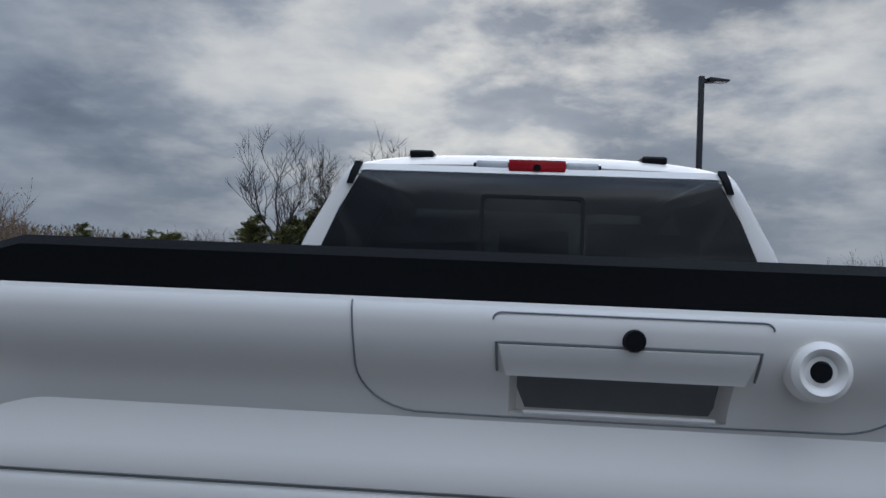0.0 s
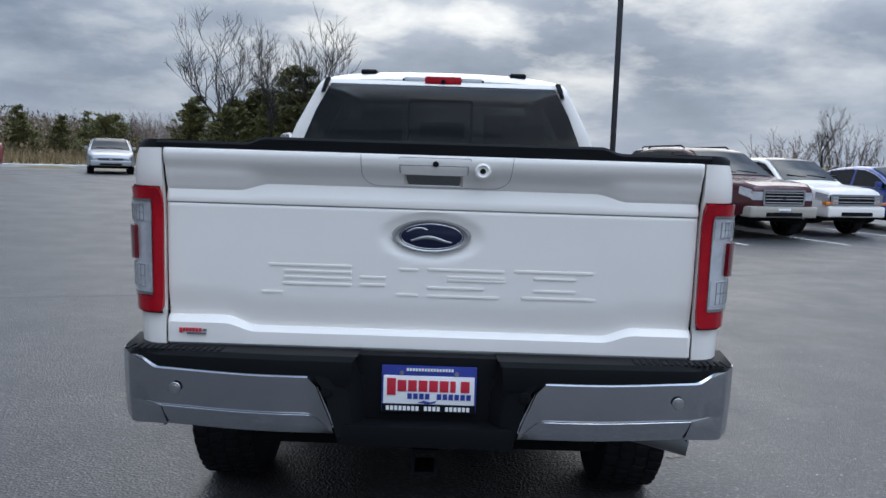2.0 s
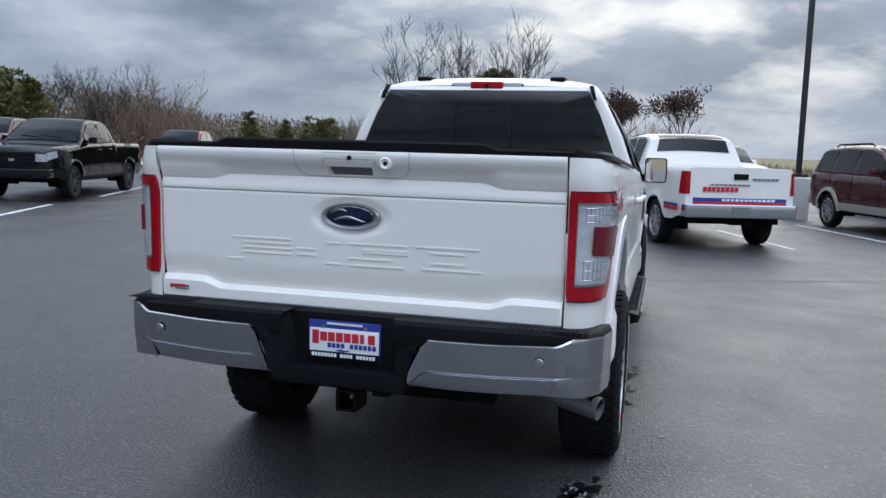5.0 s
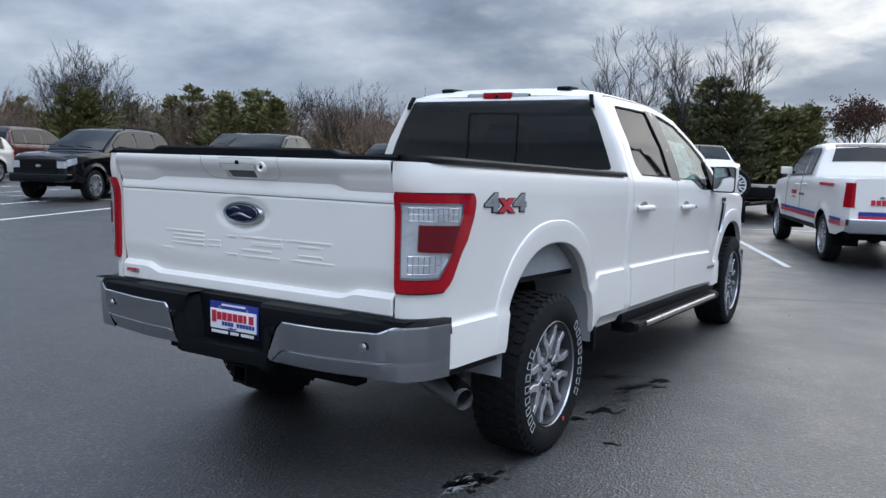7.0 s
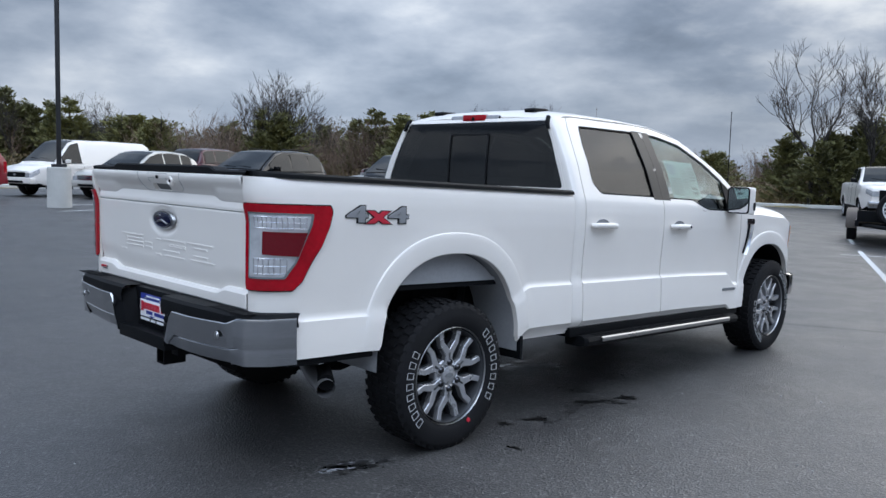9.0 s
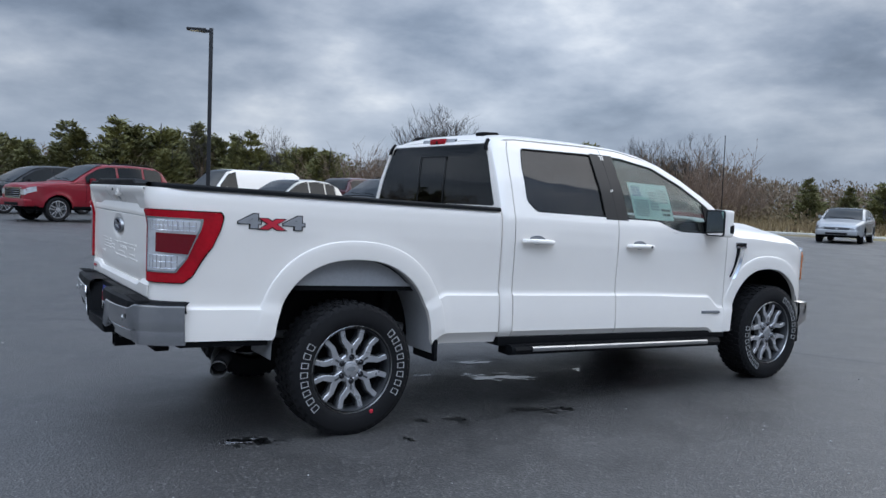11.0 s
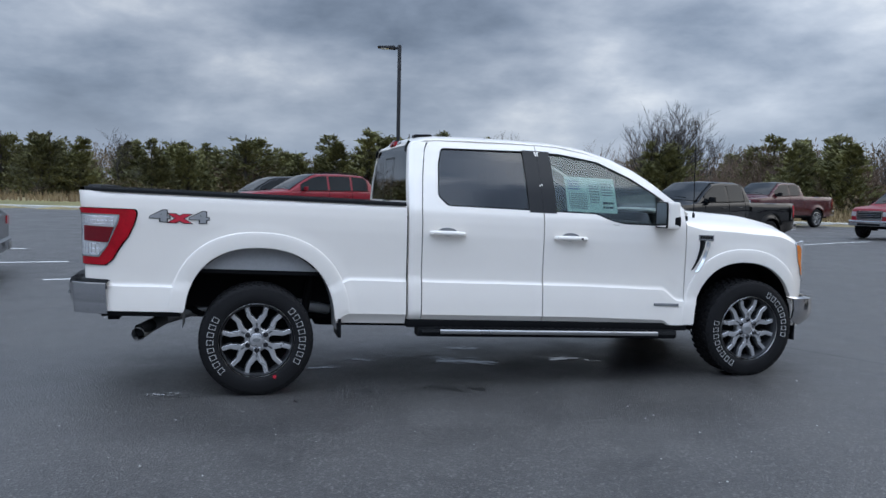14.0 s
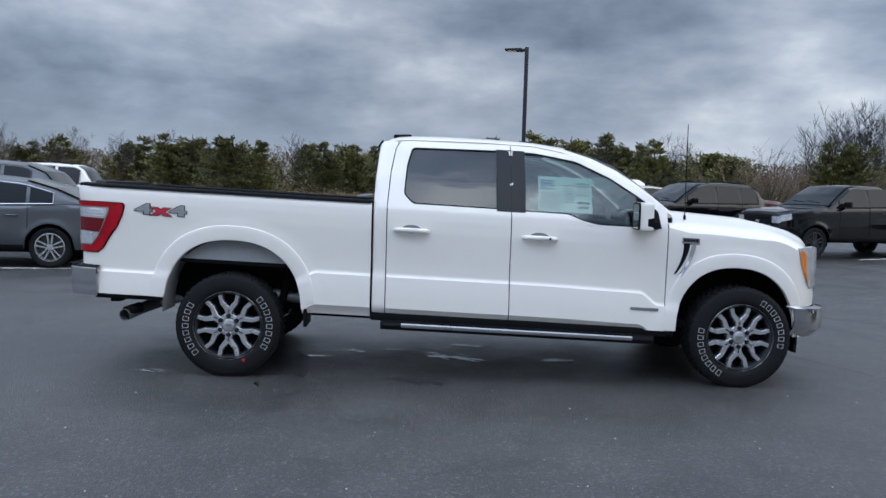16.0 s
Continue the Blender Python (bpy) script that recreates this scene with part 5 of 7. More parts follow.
        bmesh.ops.recalc_face_normals(bm, faces=bm.faces[:])
        caps_ = [f for f in bm.faces if len(f.verts) > 4]
        bmesh.ops.bevel(bm, geom=list({e for f in caps_ for e in f.edges}), offset=0.0035, segments=1, affect="EDGES")
        part("spoke", bm, M_RIM, rim, sharp=20)
        bm = bmesh.new()
        prism(bm, [(-0.026, 0.05), (-0.027, 0.10), (-0.067, 0.155), (-0.080, 0.210), (-0.045, 0.218), (-0.035, 0.172), (0.0, 0.134), (0.035, 0.172), (0.045, 0.218), (0.080, 0.210), (0.067, 0.155), (0.027, 0.10), (0.026, 0.05)], 0.040, 0.070, lambda u, v, d: turn @ Vector((d, u, v)))
        part("spoke_back", bm, M_RIMDARK, rim)
        bm = bmesh.new()
        prism(bm, [(-0.0035, 0.084), (-0.006, 0.110), (0.0, 0.116), (0.006, 0.110), (0.0035, 0.084)], 0.100, 0.1048, lambda u, v, d: turn @ Vector((d, u, v)))
        part("spoke_slot", bm, M_RIMDARK, rim)
        bm = bmesh.new()
        b_ = turn
        p = b_ @ Vector((0.080, 0, 0.066))
        q = b_ @ Vector((0.118, 0, 0.066))
        tube(bm, [p, p.lerp(q, 0.7), q], [0.0185, 0.0185, 0.011], 10)
        part("lug_nut", bm, M_NUT, rim)
    bm = bmesh.new()
    lathe(bm, [(0.082, 0.04), (0.080, 0.082), (0.074, 0.088), (0.048, 0.090), (0.044, 0.100), (0.038, 0.104), (0.0, 0.105)], 32, wide)
    cap = part("hub", bm, M_RIM, rim)
    bm = bmesh.new()
    lathe(bm, [(0.0, 0.0), (1.0, 0.0), (1.02, -0.002)], 24, wide @ Matrix.Translation((0.1075, 0, 0)) @ Matrix.Diagonal((1, 0.026, 0.012, 1)))
    part("hub_emblem", bm, M_GREYINK, cap)
    return wheel


for s in (1, -1):
    for y in (0.0, 3.988):
        w = hero_wheel(s, y)
        if s > 0 and y == 0.0:
            bm = bmesh.new()
            lathe(bm, [(0.0, 0.004), (0.011, 0.004), (0.013, 0.0)], 14, Matrix.Translation((0.848 + 0.139, 0.125, 0.135)))
            part("red_dot", bm, M_REDINK, w, "red paint dot")

# ---- cab interior ----
tp("cab_floor", boxed(-0.85, 0.85, 1.12, 3.40, 0.62, 0.68), M_TRIMDARK)
tp("dashboard", boxed(-0.84, 0.84, 3.02, 3.42, 1.02, 1.36, 0.06, seg=4), M_TRIMDARK)
tp("headliner", boxed(-0.60, 0.60, 1.25, 2.6, 1.90, 1.93, 0.01), M_SEAT)
for x in (-0.42, 0.42):
    seat = tp("front_seat", boxed(x - 0.27, x + 0.27, 2.30, 2.82, 0.85, 1.05, 0.06, seg=4), M_SEAT)
    tp("seat_back", boxed(x - 0.26, x + 0.26, -0.08, 0.08, 0.0, 0.62, 0.06, Matrix.Translation((0, 2.26, 0.98)) @ Matrix.Rotation(radians(14), 4, "X"), 4), M_SEAT, seat)
    tp("headrest", boxed(x - 0.14, x + 0.14, 2.06, 2.17, 1.60, 1.80, 0.045, seg=4), M_SEAT, seat)
bench = tp("rear_bench", boxed(-0.75, 0.75, 1.42, 1.86, 0.85, 1.03, 0.06, seg=4), M_SEAT)
tp("bench_back", boxed(-0.75, 0.75, 1.22, 1.36, 0.95, 1.50, 0.05, seg=4), M_SEAT, bench)
for x in (-0.48, 0.0, 0.48):
    tp("headrest", boxed(x - 0.13, x + 0.13, 1.20, 1.31, 1.50, 1.68, 0.045, seg=4), M_SEAT, bench)
bm = bmesh.new()
m_ = Matrix.Translation((-0.42, 2.98, 1.26)) @ Matrix.Rotation(radians(-62), 4, "X")
tube(bm, [m_ @ Vector((0.19 * math.cos(a), 0.19 * math.sin(a), 0)) for a in [2 * math.pi * i / 28 for i in range(29)]], 0.016, 8, caps=False)
tube(bm, [m_ @ Vector((-0.18, 0, 0)), m_ @ Vector((0.18, 0, 0))], 0.02, 8)
tp("steering_wheel", bm, M_TRIMDARK)
# price sheet inside the front passenger window
bm = bmesh.new()
grid(bm, [[(side_x(y, z) - 0.024, y, z) for z in (1.425, 1.52, 1.615, 1.70)] for y in span(2.375, 2.80, 0.07)])
sheet = tp("window_sticker", bm, M_STICKER, truck, "pale green price sheet stuck inside the window")
solid(sheet, 0.002, 0)
rng = random.Random(5)


def print_block(y0, y1, z0, z1, rows_, mat):
    """Lines of print that cannot be read, as bars."""
    bm = bmesh.new()
    for k in range(rows_):
        z = z1 - (z1 - z0) * (k + 1) / rows_
        y = y0
        while y < y1 - 0.008:
            w_ = min(rng.uniform(0.012, 0.05), y1 - y)
            h_ = (z1 - z0) / rows_ * 0.5
            grid(bm, [[(side_x(v, u) - 0.0215, v, u) for u in (z, z + h_)] for v in (y, y + w_)])
            y += w_ + 0.006
    tagged(tp("print_block", bm, mat, sheet), kind="stuff")


print_block(2.395, 2.50, 1.60, 1.68, 4, M_BLUEINK)
print_block(2.395, 2.55, 1.45, 1.58, 8, M_PRIMER)
print_block(2.575, 2.66, 1.50, 1.65, 7, M_PRIMER)
print_block(2.68, 2.775, 1.56, 1.67, 5, M_PRIMER)
print_block(2.68, 2.775, 1.46, 1.53, 2, M_GAP)


# ---- ground, lot, markings ----
KERB = [(22, 60), (4, 46), (-6, 38.5), (-15, 34.5), (-23, 30.5), (-28.5, 22.5), (-31.5, 12), (-33.5, 0), (-37, -8), (-41, -16), (-54, -44)]   # edge of the asphalt, far side


def kerb_side(x, y):
    """How far a place lies inside the lot (negative: out on the field)."""
    best, sign = 1e9, 1
    for (x0, y0), (x1, y1) in zip(KERB, KERB[1:]):
        ex, ey = x1 - x0, y1 - y0
        t = min(1.0, max(0.0, ((x - x0) * ex + (y - y0) * ey) / (ex * ex + ey * ey)))
        dx, dy = x - x0 - t * ex, y - y0 - t * ey
        d = math.hypot(dx, dy)
        if d < best:
            best, sign = d, 1 if ex * dy - ey * dx > 0 else -1
    return best * sign


def land_z(x, y):
    """The field beyond the kerb: level with its top, a little uneven."""
    d = -kerb_side(x, y)
    z = ground_z(x, y)
    if d < 0:
        return z - 0.06
    return z + 0.13 + 0.25 * smooth(d / 25) * (0.5 + noise.noise((x * 0.06, y * 0.06, 3.1)))


def axis(lo, hi, near0, near1, step):
    a = span(near0, near1, step)
    d, v = step, near1
    while v < hi:
        d *= 1.35
        v += d
        a.append(v)
    d, v = step, near0
    while v > lo:
        d *= 1.35
        v -= d
        a.insert(0, v)
    return a


bm = bmesh.new()
gx, gy = axis(-1500, 1500, -75, 45, 1.5), axis(-1500, 1500, -45, 80, 1.5)
grid(bm, [[(x, y, land_z(x, y)) for y in gy] for x in gx], flip=True)
M_FIELD = material("dry field grass", (0.17, 0.125, 0.065), 0.9, vary=0.35, scale=0.35, fine=6, bump=0.6, tint=(0.21, 0.175, 0.075), bump_scale=9)
tagged(part("ground", bm, M_FIELD, None, sharp=80), "dry tan grass field reaching to the tree line", "field", kind="structure")

# the asphalt lot is a sheet of its own laid on the ground
bm = bmesh.new()
rows = []
for i in range(61):
    t = i / 60 * (len(KERB) - 1)
    k = min(int(t), len(KERB) - 2)
    f = t - k
    ex, ey = KERB[k][0] * (1 - f) + KERB[k + 1][0] * f, KERB[k][1] * (1 - f) + KERB[k + 1][1] * f
    ox, oy = 150.0, -110.0 + 190.0 * (1 - i / 60)
    rows.append([(ex + (ox - ex) * q, ey + (oy - ey) * q, ground_z(ex + (ox - ex) * q, ey + (oy - ey) * q)) for q in [j / 80 for j in range(81)]])
grid(bm, rows)
lot = tagged(part("parking_lot", bm, M_ASPHALT, None, sharp=80), "dark grey asphalt parking lot with faint seams and stains", "pavement", kind="structure")
# kerb: a real step
bm = bmesh.new()
rows = []
for i in range(121):
    t = i / 120 * (len(KERB) - 1)
    k = min(int(t), len(KERB) - 2)
    f = t - k
    x, y = KERB[k][0] * (1 - f) + KERB[k + 1][0] * f, KERB[k][1] * (1 - f) + KERB[k + 1][1] * f
    nx, ny = -(KERB[k + 1][1] - KERB[k][1]), KERB[k + 1][0] - KERB[k][0]
    L = math.hypot(nx, ny)
    nx, ny = nx / L, ny / L
    z = ground_z(x, y)
    rows.append([(x + nx * a, y + ny * a, z + h) for a, h in ((0.02, -0.05), (0.02, 0.13), (-0.01, 0.155), (-0.16, 0.16), (-0.18, 0.05))])
grid(bm, rows)
tagged(part("kerb", bm, M_CONCRETE, None), "pale concrete kerb along the edge of the lot", "kerb", kind="structure")


M_VERGE = material("mown yellow-green grass", (0.115, 0.115, 0.036), 0.9, vary=0.3, scale=0.5, fine=8, bump=0.5, tint=(0.165, 0.145, 0.055), bump_scale=14)
bm = bmesh.new()
rows = []
for i in range(60):
    x, y = (lambda f: (np.interp(f, [0, 1, 2, 3, 4], [-33.0, -33.5, -37, -41, -54]), np.interp(f, [0, 1, 2, 3, 4], [3, 0, -8, -16, -44])))(i / 59 * 4)
    row = []
    for q in range(9):
        px, py = float(x) - 0.45 - q * 0.9, float(y) + q * 0.22
        row.append((px, py, land_z(px, py) + 0.03 + 0.015 * noise.noise((px, py, 0.0))))
    rows.append(row)
grid(bm, rows)
tagged(part("verge", bm, M_VERGE, None, sharp=80), "mown yellow-green grass verge behind the kerb", "grass", kind="structure")


def strip(name, pts, width, mat, label, category, lift=0.004, rag=0.0, seed=1):
    """A painted or sealed band lying on the asphalt."""
    rng = random.Random(seed)
    bm = bmesh.new()
    rows = []
    fine_pts = []
    for (x0, y0), (x1, y1) in zip(pts, pts[1:]):
        n = max(1, int(math.hypot(x1 - x0, y1 - y0) / 0.5))
        fine_pts += [(x0 + (x1 - x0) * i / n, y0 + (y1 - y0) * i / n) for i in range(n)]
    fine_pts.append(pts[-1])
    for i, (x, y) in enumerate(fine_pts):
        a, b = fine_pts[max(0, i - 1)], fine_pts[min(len(fine_pts) - 1, i + 1)]
        dx, dy = b[0] - a[0], b[1] - a[1]
        L = math.hypot(dx, dy) or 1
        w0, w1 = width / 2 * (1 + rng.uniform(-rag, rag)), width / 2 * (1 + rng.uniform(-rag, rag))
        p, q = (x - dy / L * w0, y + dx / L * w0), (x + dy / L * w1, y - dx / L * w1)
        rows.append([(*p, ground_z(*p) + lift), (*q, ground_z(*q) + lift)])
    grid(bm, rows)
    return tagged(part(name, bm, mat, None), label, category, kind="structure")


def blot(name, x, y, r, mat, label, category, stretch=1.0, turn=0.0, seed=1, lift=0.003, spatter=0):
    """A stain with a ragged edge and a spatter of smaller spots round it."""
    rng = random.Random(seed)
    bm = bmesh.new()
    n = 36
    for j in range(spatter + 1):
        cx, cy, rad = x, y, r
        if j:
            u, v = rng.gauss(0, 1.0) * r * stretch, rng.gauss(0, 1.2) * r
            cx, cy, rad = x + u * math.cos(turn) - v * math.sin(turn), y + u * math.sin(turn) + v * math.cos(turn), r * rng.uniform(0.06, 0.30)
        ph = [rng.uniform(0, 6.28) for _ in range(6)]
        pts = []
        for k in range(n):
            a = 2 * math.pi * k / n
            rr = rad * (1 + 0.34 * math.sin(2 * a + ph[0]) + 0.27 * math.sin(3 * a + ph[1]) + 0.20 * math.sin(5 * a + ph[2]) + 0.18 * math.sin(9 * a + ph[3]) + rng.uniform(-0.12, 0.12))
            u, v = rr * stretch * math.cos(a), rr * math.sin(a)
            px, py = cx + u * math.cos(turn) - v * math.sin(turn), cy + u * math.sin(turn) + v * math.cos(turn)
            pts.append(bm.verts.new((px, py, ground_z(px, py) + lift + 0.00015 * j)))
        c = bm.verts.new((cx, cy, ground_z(cx, cy) + lift + 0.00015 * j))
        for k in range(n):
            bm.faces.new((c, pts[k], pts[(k + 1) % n]))
    return tagged(part(name, bm, mat, None), label, category, kind="structure")


for k, pts in enumerate(([(-5.6, -8.0), (-6.75, -2.1)], [(-8.3, -8.6), (-9.0, -3.1)], [(-10.6, -9.0), (-11.22, -4.3)], [(-12.8, -9.4), (-13.25, -5.2)], [(-14.9, -10.2), (-15.3, -6.2)],
                         [(-8.9, 4.9), (-10.6, 9.5)], [(-10.9, 3.0), (-13.2, 10.1)], [(-13.4, 4.2), (-16.2, 12.6)], [(-15.9, 4.0), (-18.9, 12.0)], [(-18.4, 4.6), (-21.2, 12.5)], [(-17.5, 6.4), (-12.5, 9.2)],
                         [(-11.1, 11.6), (-13.2, 17.9)], [(0.75, 8.75), (-3.6, 19.6)], [(-2.2, 14.9), (2.5, 16.8)], [(3.2, 10.1), (2.2, 13.0)], [(5.47, 10.9), (4.0, 15.4)], [(7.6, 11.5), (6.5, 14.3)], [(10.0, 12.6), (9.0, 15.5)])):
    strip("parking_line", pts, 0.10, M_LINE, "worn white painted parking line on asphalt", "road marking", rag=0.06, seed=k)
for k, pts in enumerate(([(-14, -0.5), (-4.4, 3.68), (-2.85, 4.16), (-0.4, 5.03), (0.6, 5.5), (6, 7.8), (14, 11.2)],)):
    strip("asphalt_seam", pts, 0.035, M_SEAM, "pale worn seam between two asphalt strips", "pavement seam", lift=0.002, rag=0.8, seed=20 + k)
for k, (x, y, r, st_, tn) in enumerate(((0.84, -0.56, 0.062, 1.5, 1.4), (0.94, 1.35, 0.038, 2.2, 1.2), (1.04, 1.63, 0.035, 2.2, 1.5), (0.95, 0.77, 0.034, 2.2, 0.9), (1.2, 0.27, 0.020, 1.6, 0.5), (0.72, 1.52, 0.030, 2.2, 0.4), (0.90, 0.55, 0.022, 1.8, 0.2), (1.08, 1.47, 0.018, 2.0, 0.8), (1.0, 1.05, 0.014, 2.0, 0.8), (0.66, 2.05, 0.022, 2.4, 1.4))):
    blot("oil_stain", x, y, r, M_OIL, "dark wet stain on the asphalt beside the pickup", "stain", st_, tn, 40 + k, spatter=14)
# puddles under the pickup, coloured pale for the sky they mirror
for k, (x, y, r, st_, tn) in enumerate(((0.06, 1.80, 0.075, 2.6, 1.3), (0.84, -0.64, 0.030, 3.0, 1.5), (0.08, 2.70, 0.048, 2.6, 1.4), (-0.52, 1.93, 0.05, 2.6, 1.5), (0.64, 2.36, 0.020, 1.6, 0.2), (-0.15, 0.89, 0.035, 2.4, 1.2), (0.12, 0.55, 0.034, 2.8, 1.5), (-0.25, 1.25, 0.026, 2.4, 1.4))):
    blot("puddle", x, y, r, M_PUDDLE, "shallow puddle under the pickup, its pale colour standing for reflected sky", "puddle", st_, tn, 60 + k, spatter=9)
# loose grit on the asphalt
bm = bmesh.new()
rng = random.Random(8)
for k in range(300):
    x, y = rng.uniform(1.2, 6.5), rng.uniform(-3.0, 5.0)
    if rng.random() < 0.3:
        x, y = rng.uniform(-3, 3), rng.uniform(-4, -1.5)
    r = 0.0028 + 0.0065 * rng.random() ** 2.5
    bmesh.ops.create_icosphere(bm, subdivisions=1, radius=r, matrix=Matrix.Translation((x, y, r * 0.5)) @ Matrix.Diagonal((1, rng.uniform(0.6, 1), 0.6, 1)))
tagged(part("grit", bm, M_CHIP, None, sharp=20), "scattered pale stone chips on the asphalt", "grit", kind="stuff")
# ---- parked vehicles ----
def car_wheel(root, x, y, z, r, width, s, rim_mat=None, spokes=5, style=0):
    hub = Matrix.Translation((x, y, z)) @ Matrix.Diagonal((s, 1, 1, 1))
    h = width / 2
    rr = r * 0.70
    bm = bmesh.new()
    lathe(bm, [(rr, -h), (r * 0.9, -h * 1.05), (r * 0.985, -h * 0.85), (r, -h * 0.4), (r, h * 0.4), (r * 0.985, h * 0.85), (r * 0.9, h * 1.06), (r * 0.78, h * 1.06), (rr, h * 0.92)], 36, hub)
    w = part("wheel", bm, M_RUBBER, root)
    bm = bmesh.new()
    lathe(bm, [(rr * 1.01, h * 0.95), (rr * 0.95, h * 0.98), (rr * 0.9, h * 0.5), (rr * 0.88, -h)], 32, hub)
    rim = part("rim", bm, rim_mat or M_RIM, w)
    bm = bmesh.new()
    lathe(bm, [(rr * 0.9, h * 0.2), (0.0, h * 0.2)], 28, hub)
    part("brake_disc", bm, M_RIMDARK, w)
    bm = bmesh.new()
    for k in range(spokes):
        turn = hub @ Matrix.Rotation(2 * math.pi * k / spokes, 4, "X")
        for q in (1, -1):
            prism(bm, [(q * rr * u, rr * v) for u, v in ((0.03, 0.12), (0.07, 0.45), (0.13, 0.93), (0.235, 0.91), (0.175, 0.45), (0.13, 0.12))][::q], h * 0.6, h * 0.88, lambda u, v, d: turn @ Vector((d, u, v)))
    lathe(bm, [(rr * 0.2, h * 0.5), (rr * 0.2, h * 0.93), (0.0, h * 0.95)], 20, hub)
    part("spokes", bm, rim_mat or M_RIM, rim)
    return w


SPECS = {
    # length, width, wheel base, rear axle y, wheel radius, shoulder line, roof line, glass limits
    "pickup": dict(L=5.85, W=2.02, wb=3.64, ra=1.22, r=0.40, bot=0.46, sh=[(0, 1.32), (2.15, 1.32), (2.16, 1.36), (4.1, 1.30), (4.5, 1.27), (5.5, 1.20), (5.8, 1.14), (5.85, 1.06)], rf=[(2.16, 1.33), (2.28, 1.83), (2.5, 1.90), (3.2, 1.91), (3.6, 1.87), (4.0, 1.62), (4.45, 1.28)], win=[(2.42, 3.05), (3.13, 4.05)], bed=(0.08, 2.10)),
    "excab": dict(L=5.85, W=2.00, wb=3.68, ra=1.15, r=0.385, bot=0.48, sh=[(0, 1.33), (2.0, 1.33), (2.01, 1.36), (4.05, 1.31), (4.5, 1.26), (5.5, 1.19), (5.8, 1.13), (5.85, 1.05)], rf=[(2.0, 1.34), (2.14, 1.82), (2.4, 1.90), (3.0, 1.91), (3.5, 1.87), (3.95, 1.62), (4.40, 1.28)], win=[(2.30, 2.82), (2.90, 3.98)], bed=(0.08, 1.95)),
    "small_pickup": dict(L=5.1, W=1.73, wb=3.1, ra=1.05, r=0.345, bot=0.38, sh=[(0, 1.10), (2.0, 1.10), (2.01, 1.12), (3.5, 1.08), (4.0, 1.03), (4.8, 0.98), (5.05, 0.93), (5.1, 0.85)], rf=[(2.0, 1.10), (2.1, 1.52), (2.3, 1.585), (2.8, 1.59), (3.1, 1.54), (3.45, 1.33), (3.85, 1.05)], win=[(2.2, 2.55), (2.6, 3.5)], bed=(0.08, 1.95)),
    "suv": dict(L=4.95, W=1.93, wb=2.98, ra=1.05, r=0.385, bot=0.42, sh=[(0, 1.22), (0.3, 1.24), (3.4, 1.21), (3.8, 1.19), (4.65, 1.13), (4.9, 1.07), (4.95, 0.98)], rf=[(0.02, 1.24), (0.30, 1.70), (0.55, 1.82), (1.4, 1.86), (2.3, 1.84), (2.65, 1.77), (3.15, 1.49), (3.62, 1.20)], win=[(0.40, 1.02), (1.10, 1.96), (2.04, 3.10)]),
    "crossover": dict(L=4.78, W=1.92, wb=2.85, ra=0.98, r=0.365, bot=0.36, sh=[(0, 1.08), (0.3, 1.12), (3.3, 1.04), (3.7, 1.02), (4.4, 0.95), (4.7, 0.87), (4.78, 0.78)], rf=[(0.04, 1.10), (0.35, 1.48), (0.8, 1.66), (1.6, 1.72), (2.3, 1.69), (2.7, 1.58), (3.15, 1.33), (3.6, 1.03)], win=[(0.62, 1.12), (1.20, 2.02), (2.10, 3.15)]),
    "sedan": dict(L=4.87, W=1.85, wb=2.85, ra=0.98, r=0.333, bot=0.30, sh=[(0, 0.90), (0.12, 0.99), (0.5, 1.04), (3.3, 0.96), (3.7, 0.93), (4.4, 0.84), (4.78, 0.74), (4.87, 0.64)], rf=[(0.35, 1.04), (0.9, 1.28), (1.4, 1.42), (2.0, 1.475), (2.5, 1.455), (2.85, 1.34), (3.2, 1.14), (3.6, 0.94)], win=[(0.95, 1.30), (1.36, 2.12), (2.20, 3.22)]),
    "van": dict(L=5.7, W=2.01, wb=3.43, ra=1.05, r=0.375, bot=0.42, sh=[(0, 1.22), (4.3, 1.20), (4.6, 1.17), (5.4, 1.05), (5.7, 0.88)], rf=[(0.0, 1.25), (0.06, 1.95), (0.3, 2.08), (2.0, 2.10), (3.6, 2.08), (4.0, 1.98), (4.45, 1.55), (4.85, 1.15)], win=[(3.62, 4.48)]),
}


